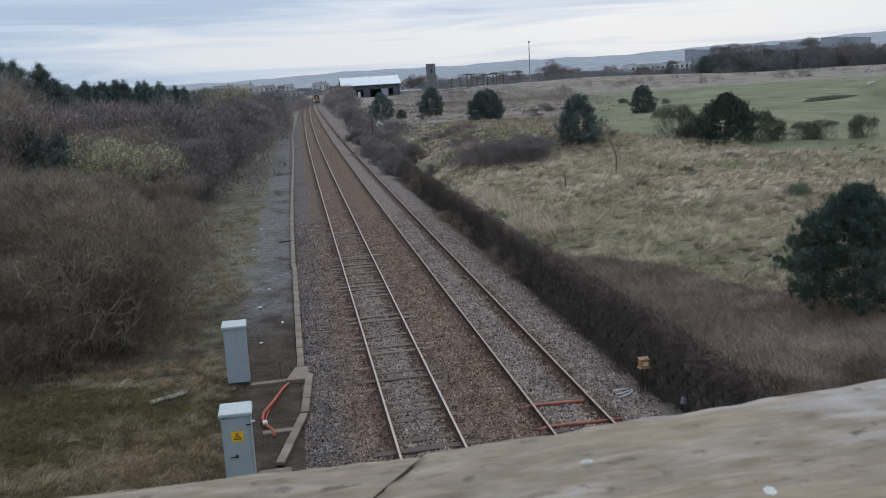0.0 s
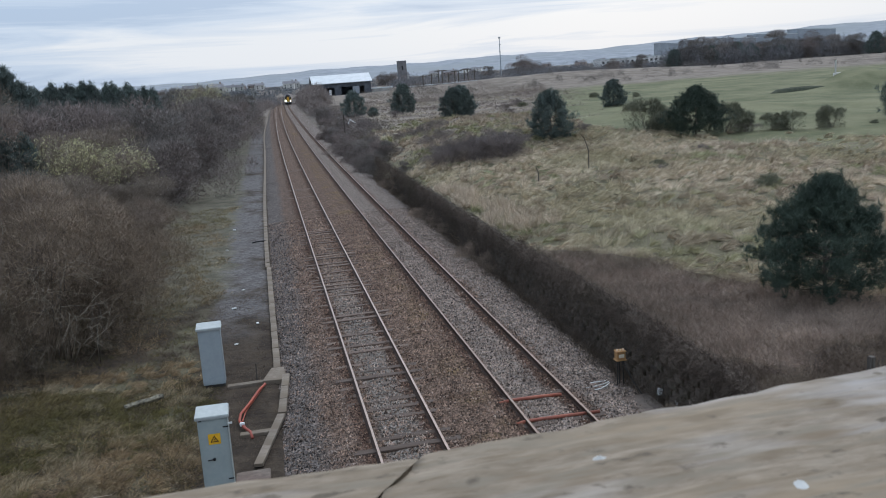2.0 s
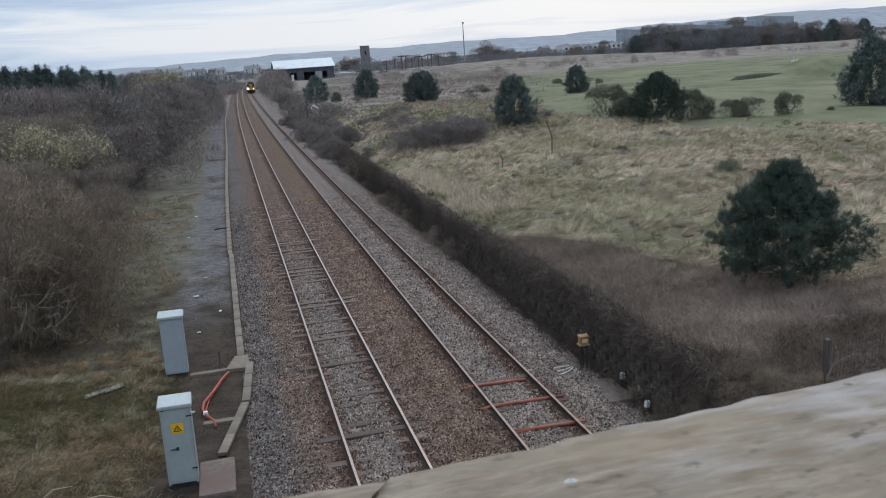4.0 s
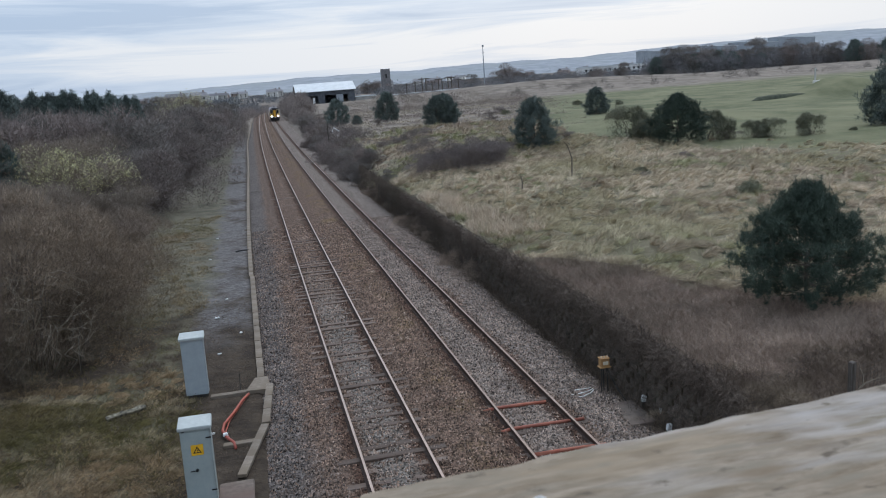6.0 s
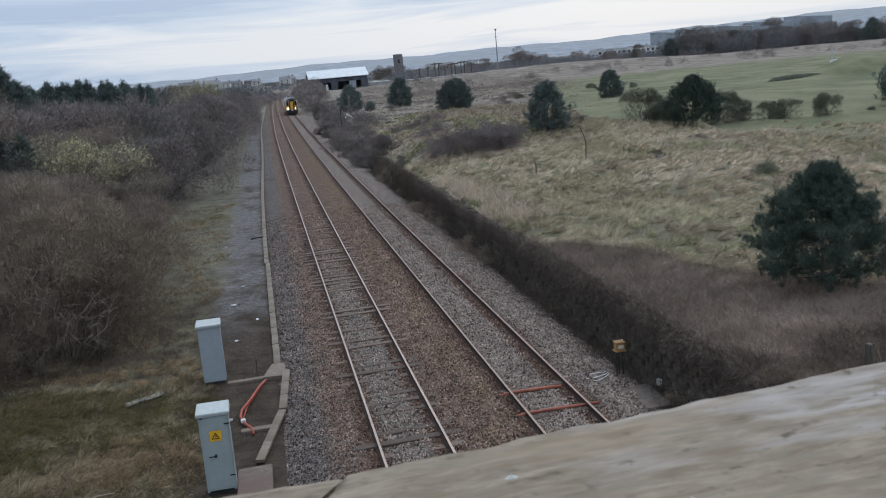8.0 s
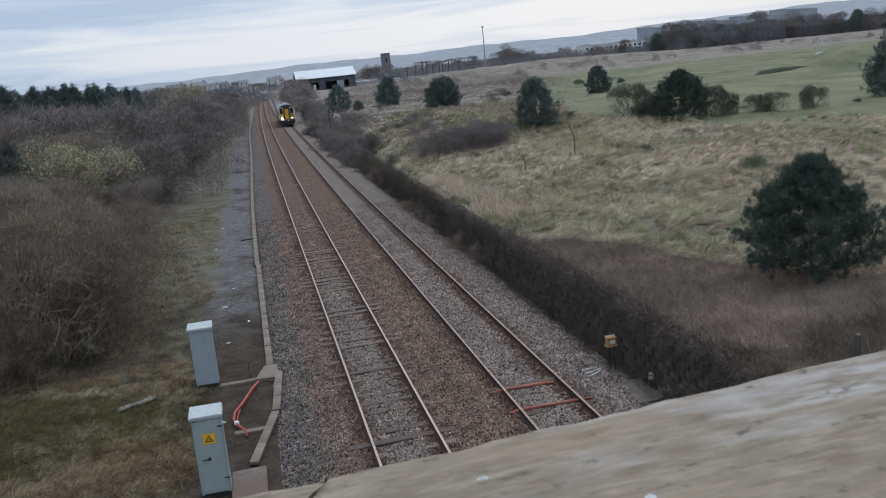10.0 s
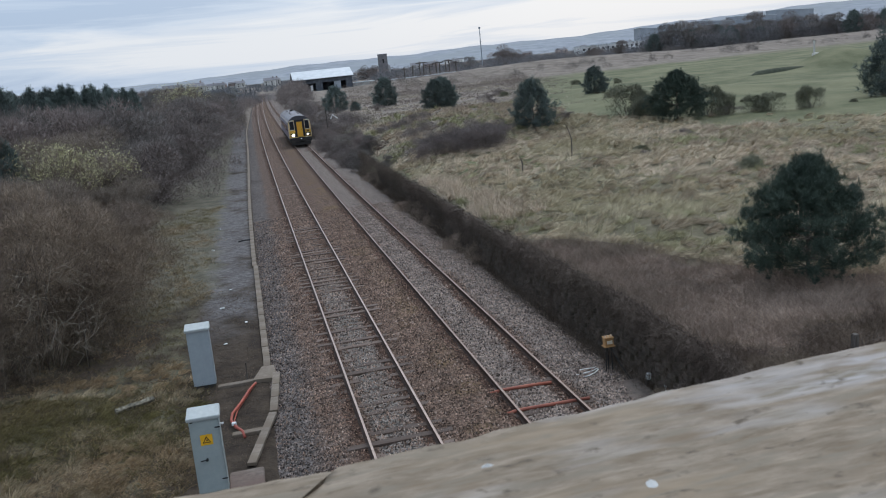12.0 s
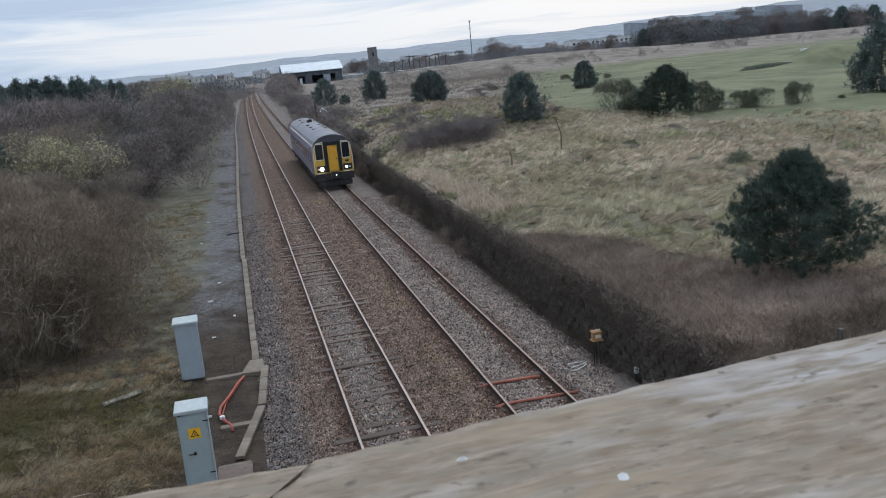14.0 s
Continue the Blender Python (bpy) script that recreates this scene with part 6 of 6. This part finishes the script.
bunker = mesh_from("bunker_bank", *(lambda a: (np.stack([72 + 5 * np.cos(a) * np.tile([1, 0.75, 0.4], 40), 104 + 0.9 * np.sin(a) * np.tile([1, 0.75, 0.4], 40), float(land(72, 104)) + np.tile([-0.3, 0.35, 0.5], 40)], 1),
                                          np.array([[3 * i + j, 3 * ((i + 1) % 40) + j, 3 * ((i + 1) % 40) + j + 1, 3 * i + j + 1] for i in range(40) for j in range(2)])))(np.repeat(np.arange(40) * math.tau / 40, 3)), M_bunker, smooth=True)
tagged(bunker, "dark grassy bunker bank on the golf course", "bank")
gp = part("course_post", tube([(0, 0, -0.3), (0, 0, 3.4)], 0.13, 6), M_render)
kerb = part("low_wall", box(-2.6, -0.3, -0.4, 2.6, 0.3, 0.45, 0.03), M_render)
kerb.matrix_basis = pose(84.0, 109.5, float(land(84, 109.5)), 0, 0, -8)
tagged(kerb, "low pale wall on top of the golf mound", "wall")
gp.matrix_basis = pose(84.0, 113.0, float(land(84, 113)))
tagged(gp, "tall pale post behind the golf mound", "post")

# ---- footbridge from which the line is seen ----
par = tagged(new("parapet"), "weathered timber parapet of the footbridge", "parapet", kind="structure")


def rail_timber(x0, x1, y_edge, slope, cut, seed):
    """A split, worn top timber: long grain ridges, a chipped far edge and slanting ends."""
    ys = np.concatenate([[-0.30, -0.296, -0.285], np.linspace(-0.27, -0.02, 62), [-0.016, -0.012, -0.008, -0.005, -0.002, 0.0, 0.0, 0.0]])
    zs = np.concatenate([[-0.12, -0.02, -0.004], np.zeros(62), [-0.0006, -0.0016, -0.0035, -0.006, -0.011, -0.02, -0.07, -0.14]])
    xs_ = np.concatenate([np.arange(x0, -0.4, 0.05), np.arange(max(x0, -0.4), min(x1, 0.8), 0.006), np.arange(0.8, x1, 0.05), [x1]])
    r = np.random.default_rng(seed)
    X = xs_[:, None] + cut * ys[None]
    field = np.array([[noise.fractal(Vector((x * 7, y * 150, seed)), 1.0, 2.0, 3) for y in ys] for x in xs_])
    lump = np.array([[noise.fractal(Vector((x * 16, y * 30, seed + 5)), 1.0, 2.0, 2) for y in ys] for x in xs_])
    chip = np.array([0.003 * noise.noise(Vector((x * 14, seed, 0))) + 0.0022 * noise.noise(Vector((x * 60, seed, 3))) for x in xs_])
    Y = ys[None] + chip[:, None] * np.clip((ys[None] + 0.05) / 0.05, 0, 1)
    Z = zs[None] + (0.0016 * field + 0.0012 * lump) * np.where(zs[None] > -0.012, 1, 0.4)
    vv = np.stack([X, Y + y_edge + slope * (xs_[:, None] - 0.03), Z + 8.08], -1).reshape(-1, 3)
    kk = len(ys)
    ii = (np.arange(len(xs_) - 1)[:, None] * kk + np.arange(kk - 1)[None]).ravel()
    ob = mesh_from("top_timber", vv, np.stack([ii, ii + kk, ii + kk + 1, ii + 1], 1), M_beam, par, smooth=True)
    bm = bmesh.new()
    bm.from_mesh(ob.data)
    bmesh.ops.holes_fill(bm, edges=[e for e in bm.edges if e.is_boundary], sides=0)
    bmesh.ops.recalc_face_normals(bm, faces=bm.faces[:])
    bm.to_mesh(ob.data)
    bm.free()
    return ob


def timber_material():
    """Silvered wood: dark and pale streaks along the grain, grey lichen films and small white spots."""
    m = mat("silvered_timber", (0.163, 0.126, 0.088), (0.312, 0.255, 0.194), scale=17, rough=0.95, bump=0.004, bump_scale=40, stretch=(2.2, 9, 5))
    n, l = m.node_tree.nodes, m.node_tree.links
    bs = n["Principled BSDF"]
    col = bs.inputs["Base Color"].links[0].from_socket
    tc = n.new("ShaderNodeTexCoord")
    for scale, st, lo, hi, c in ((7, (0.6, 2.0, 1.0), 0.54, 0.68, (0.4, 0.375, 0.36)), (9, (0.5, 1.9, 1.0), 0.57, 0.72, (0.275, 0.215, 0.15)), (22, (0.3, 1.2, 1.0), 0.55, 0.75, (0.36, 0.33, 0.3)), (24, (0.8, 3.4, 1.0), 0.53, 0.72, (0.19, 0.145, 0.1)), (45, (0.8, 4.5, 1), 0.5, 0.7, (0.22, 0.185, 0.14)), (70, (1.0, 1.6, 1), 0.62, 0.72, (0.13, 0.105, 0.08))):
        mp = n.new("ShaderNodeMapping")
        mp.inputs["Scale"].default_value = st
        mp.inputs["Rotation"].default_value = (0, 0, -0.075)
        l.new(tc.outputs["Object"], mp.inputs["Vector"])
        t = n.new("ShaderNodeTexNoise")
        t.inputs["Scale"].default_value = scale
        t.inputs["Detail"].default_value = 4.0
        l.new(mp.outputs[0], t.inputs["Vector"])
        k = n.new("ShaderNodeMapRange")
        k.inputs["From Min"].default_value, k.inputs["From Max"].default_value = lo, hi
        l.new(t.outputs["Fac"], k.inputs["Value"])
        mx = n.new("ShaderNodeMixRGB")
        mx.inputs["Color2"].default_value = (*c, 1)
        l.new(k.outputs[0], mx.inputs["Fac"])
        l.new(col, mx.inputs["Color1"])
        col = mx.outputs[0]
    l.new(col, bs.inputs["Base Color"])
    bs.inputs["Specular IOR Level"].default_value = 0.08
    return m


M_beam = timber_material()
right_timber = rail_timber(0.0415, 4.2, 0.380, 0.072, 0.75, 3)
left_timber = rail_timber(-4.0, 0.0405, 0.381, -0.03, 0.75, 8)


def patch(x, y, rx, ry, material, label, seed, turn=0.0):
    r = random.Random(seed)
    bm = bmesh.new()
    c = bm.verts.new((0, 0, 0.0003))
    ring = [bm.verts.new((rx * math.cos(a) * r.uniform(0.7, 1.15), ry * math.sin(a) * r.uniform(0.7, 1.15), -0.0015)) for a in np.arange(14) * math.tau / 14]
    for i in range(14):
        bm.faces.new((c, ring[i], ring[(i + 1) % 14]))
    ob = part("lichen_spot", bm, material, right_timber, label)
    ob.matrix_basis = pose(x, y, 8.0815, 0, 0, turn)
    return ob


patch(0.163, 0.291, 0.0045, 0.0052, M_lichen, "round white lichen spot", 1)
patch(0.101, 0.337, 0.004, 0.003, M_lichen_grey, "small grey-white lichen spot", 2)
part("post", box(-3.8, 0.0, 6.75, -3.6, 0.2, 7.93, 0.01), M_oldwood, par)
part("boarding", box(-4.0, 0.08, 6.6, 4.2, 0.14, 7.95), M_oldwood, par)
deck = part("bridge_deck", box(-14, -4.5, 6.1, 14, 0.2, 6.6), M_concrete)
tagged(deck, "concrete deck of the bridge over the railway", "bridge deck", kind="structure")
for x in (-13.2, 12.6):
    tagged(part("bridge_abutment", box(x - 1.2, -4.4, -0.6, x + 1.2, 0.1, 6.1), M_wallstone), "stone abutment carrying the bridge", "abutment", "bridge abutments", "structure")


# ---- train ----
def railcar():
    """Single diesel railcar; its front looks along -y, the origin is at mid-length on the rails."""
    t = thing("railcar", Matrix(), "lilac diesel railcar with yellow front, grey roof and lit headlights", "train")
    H, W, LN = 3.72, 1.36, 23.2
    sect = [(-1.30, 0.95), (-W, 1.2), (-W, 2.35), (-1.30, 2.95), (-1.16, 3.28), (-0.8, 3.56), (-0.4, 3.68), (0, H), (0.4, 3.68), (0.8, 3.56), (1.16, 3.28), (1.30, 2.95), (W, 2.35), (W, 1.2), (1.30, 0.95)]

    def loft(name, idx, y0, y1, material, label="", inset=0.0):
        bm = bmesh.new()
        a = [bm.verts.new((sect[i][0], y0, sect[i][1])) for i in idx]
        b = [bm.verts.new((sect[i][0], y1, sect[i][1])) for i in idx]
        for i in range(len(idx) - 1):
            bm.faces.new((a[i], b[i], b[i + 1], a[i + 1]))
        bmesh.ops.recalc_face_normals(bm, faces=bm.faces[:])
        return part(name, bm, material, t, label, True)

    y0, y1 = -LN / 2, LN / 2
    loft("roof", range(4, 11), y0 + 0.12, y1 - 0.12, M_train_roof, "grey ribbed roof")
    left = loft("side", range(0, 5), y0 + 0.12, y1 - 0.12, M_train_side, "lilac-grey side")
    right = loft("side", range(10, 15), y0 + 0.12, y1 - 0.12, M_train_side, "lilac-grey side")
    part("floor", box(-1.28, y0 + 0.1, 0.9, 1.28, y1 - 0.1, 1.0), M_train_under, t)
    for s, side in ((-1, left), (1, right)):
        x = s * (W - 0.02)
        part("band", box(min(x, x + s * 0.03), y0 + 0.9, 1.78, max(x, x + s * 0.03), y1 - 0.9, 2.62), M_train_band, side, "dark purple window band")
        for i in range(11):
            yy = y0 + 3.6 + i * 1.52
            part("window", box(min(x, x + s * 0.045), yy, 1.9, max(x, x + s * 0.045), yy + 1.15, 2.56), M_glass, side, "dark passenger window")
        for yy in (y0 + 1.5, y1 - 2.7):
            d = part("door", box(min(x, x + s * 0.05), yy, 1.02, max(x, x + s * 0.05), yy + 1.15, 2.9), M_train_side, side)
            part("door_window", box(min(x, x + s * 0.06), yy + 0.25, 1.85, max(x, x + s * 0.06), yy + 0.9, 2.6), M_glass, d)
        part("gutter", box(min(s * 1.24, s * 1.3), y0 + 0.2, 3.0, max(s * 1.24, s * 1.3), y1 - 0.2, 3.05), M_cream, side)
    for end in (-1, 1):
        ye = end * LN / 2
        bm = bmesh.new()
        ring0 = [bm.verts.new((x * 0.985, ye, 0.95 + (z - 0.95) * 0.985)) for x, z in sect]
        ring1 = [bm.verts.new((x, ye - end * 0.14, z)) for x, z in sect]
        bm.faces.new(ring0)
        for i in range(len(sect) - 1):
            bm.faces.new((ring0[i], ring0[i + 1], ring1[i + 1], ring1[i]))
        bmesh.ops.recalc_face_normals(bm, faces=bm.faces[:])
        front = part("cab_front", bm, M_train_yellow, t, "bright yellow cab front")

        def slab(name, xa, xb, za, zb, out, material, parent, label="", bev=0.0):
            ya, yb_ = sorted((ye, ye + end * out))
            return part(name, box(xa, ya, za, xb, yb_, zb, bev), material, parent, label)
        cap = bmesh.new()
        arc = [(x * 0.99, z) for x, z in sect[3:12]]
        lo = [(1.08, 3.17), (0.5, 3.2), (-0.5, 3.2), (-1.08, 3.17)]
        fr = [cap.verts.new((x, ye + end * 0.02, z)) for x, z in arc + lo]
        bk = [cap.verts.new((x, ye - end * 0.16, z + (0.012 if i < len(arc) else 0))) for i, (x, z) in enumerate(arc + lo)]
        cap.faces.new(fr)
        for i in range(len(fr)):
            cap.faces.new((fr[i], fr[(i + 1) % len(fr)], bk[(i + 1) % len(fr)], bk[i]))
        bmesh.ops.recalc_face_normals(cap, faces=cap.faces[:])
        part("roof_cap", cap, M_train_cap, front, "dark grey band over the windscreens")
        slab("gangway_frame", -0.58, -0.34, 1.2, 3.25, 0.1, M_black, front, "", 0.02)
        slab("gangway_frame", 0.34, 0.58, 1.2, 3.25, 0.1, M_black, front, "", 0.02)
        dr = slab("gangway_door", -0.34, 0.34, 1.28, 3.0, 0.045, M_train_door, front, "orange-yellow gangway door", 0.02)
        slab("door_handle", 0.2, 0.26, 2.0, 2.12, 0.07, M_black, dr)
        slab("gangway_head", -0.34, 0.34, 3.0, 3.25, 0.09, M_black, front)
        for s in (-1, 1):
            xa, xb = sorted((s * 0.61, s * 1.2))
            slab("windscreen_frame", xa, xb, 2.04, 3.16, 0.025, M_cream, front, "cream windscreen surround", 0.02)
            ws = slab("windscreen", xa + 0.03, xb - 0.03, 2.08, 3.13, 0.04, M_glass, front, "dark windscreen", 0.02)
            part("wiper", tube([(s * 0.85, ye + end * 0.05, 2.15), (s * 0.95, ye + end * 0.06, 2.7)], 0.018, 4), M_black, ws)
            slab("vent_panel", xa + 0.2, xb - 0.15, 1.78, 1.92, 0.02, M_black if s > 0 else M_train_yellow, front)
            lp = slab("lamp_housing", xa + 0.02, xb + 0.03, 1.24, 1.66, 0.05, M_black, front, "black lamp cluster", 0.02)
            if end < 0:
                part("headlight", tube([(s * 0.84, ye - 0.05, 1.44), (s * 0.84, ye - 0.085, 1.44)], 0.12 if s < 0 else 0.075, 12), M_lamp if s < 0 else M_lamp_dim, lp, "lit white headlight")
            part("marker_light", tube([(s * 1.08, ye + end * 0.05, 1.44), (s * 1.08, ye + end * 0.07, 1.44)], 0.06, 10), M_cream, lp)
            part("cream_edge", tube([(s * 0.6, ye + end * 0.03, 3.24), (s * 1.05, ye + end * 0.03, 3.2), (s * 1.2, ye + end * 0.03, 2.98), (s * 1.31, ye + end * 0.03, 2.3), (s * 1.32, ye + end * 0.03, 1.25), (s * 1.2, ye + end * 0.03, 1.14), (s * 0.6, ye + end * 0.03, 1.14)], 0.026, 5), M_cream, front, "cream outline round the cab front")
        slab("valance", -1.3, 1.3, 0.62, 1.12, 0.03, M_train_under, t, "dark lower front skirt", 0.03)
        cp = slab("coupler", -0.28, 0.28, 0.72, 1.2, 0.42, M_train_under, t, "black coupler", 0.04)
        if end < 0:
            part("coupler_lamp", tube([(0.06, ye - 0.42, 1.0), (0.06, ye - 0.45, 1.0)], 0.035, 8), M_marker, cp)
        part("snow_plough", box(-1.15, min(ye - end * 0.3, ye), 0.22, 1.15, max(ye - end * 0.3, ye), 0.6, 0.03), M_train_under, t, "black obstacle deflector")
    for yb0 in (-7.1, 7.1):
        bg = part("bogie", box(-1.2, yb0 - 1.9, 0.35, 1.2, yb0 + 1.9, 0.78, 0.05), M_train_under, t, "dark bogie frame")
        for yw in (yb0 - 1.3, yb0 + 1.3):
            for s in (-1, 1):
                part("wheel", tube([(s * 0.70, yw, 0.43), (s * 0.83, yw, 0.43)], 0.43, 20), M_rust, bg)
    for ya, yb2 in ((-4.6, -1.8), (-1.2, 1.6), (2.2, 4.6)):
        part("equipment_case", box(-1.15, ya, 0.3, 1.15, yb2, 0.92, 0.04), M_train_under, t)
    for yy in (-4.5, -2.2, 0.4, 5.5, 8.4):
        for s in (-0.42, 0.42):
            part("roof_vent", box(s - 0.13, yy, 3.6, s + 0.13, yy + 0.34, 3.715, 0.02), M_train_under, t)
    for yy in np.linspace(y0 + 1.0, y1 - 1.0, 15):
        part("roof_rib", tube([(x * 1.004, yy, z + 0.008) for x, z in sect[4:11]], 0.004, 4), M_train_roof, t)
    part("exhaust", box(-0.2, 4.0, 3.6, 0.2, 4.5, 3.9, 0.03), M_train_under, t)
    return t


train = railcar()


def motions():
    """The railcar runs towards the bridge at a steady 23 m/s on the nearer track."""
    mid = R_RAIL + GAUGE / 2
    rows = []
    for i in range(29):
        t = i * 0.5
        front = 57.6 + 23.0 * (14.0 - t)
        a, b = front + 4.5, front + 18.7
        xa, xb = mid + float(bend(a)), mid + float(bend(b))
        rows.append((t, pose((xa + xb) / 2, (a + b) / 2, 0.0, 0, 0, -math.degrees(math.atan2(xb - xa, b - a)))))
    walk(train, rows)


motions()
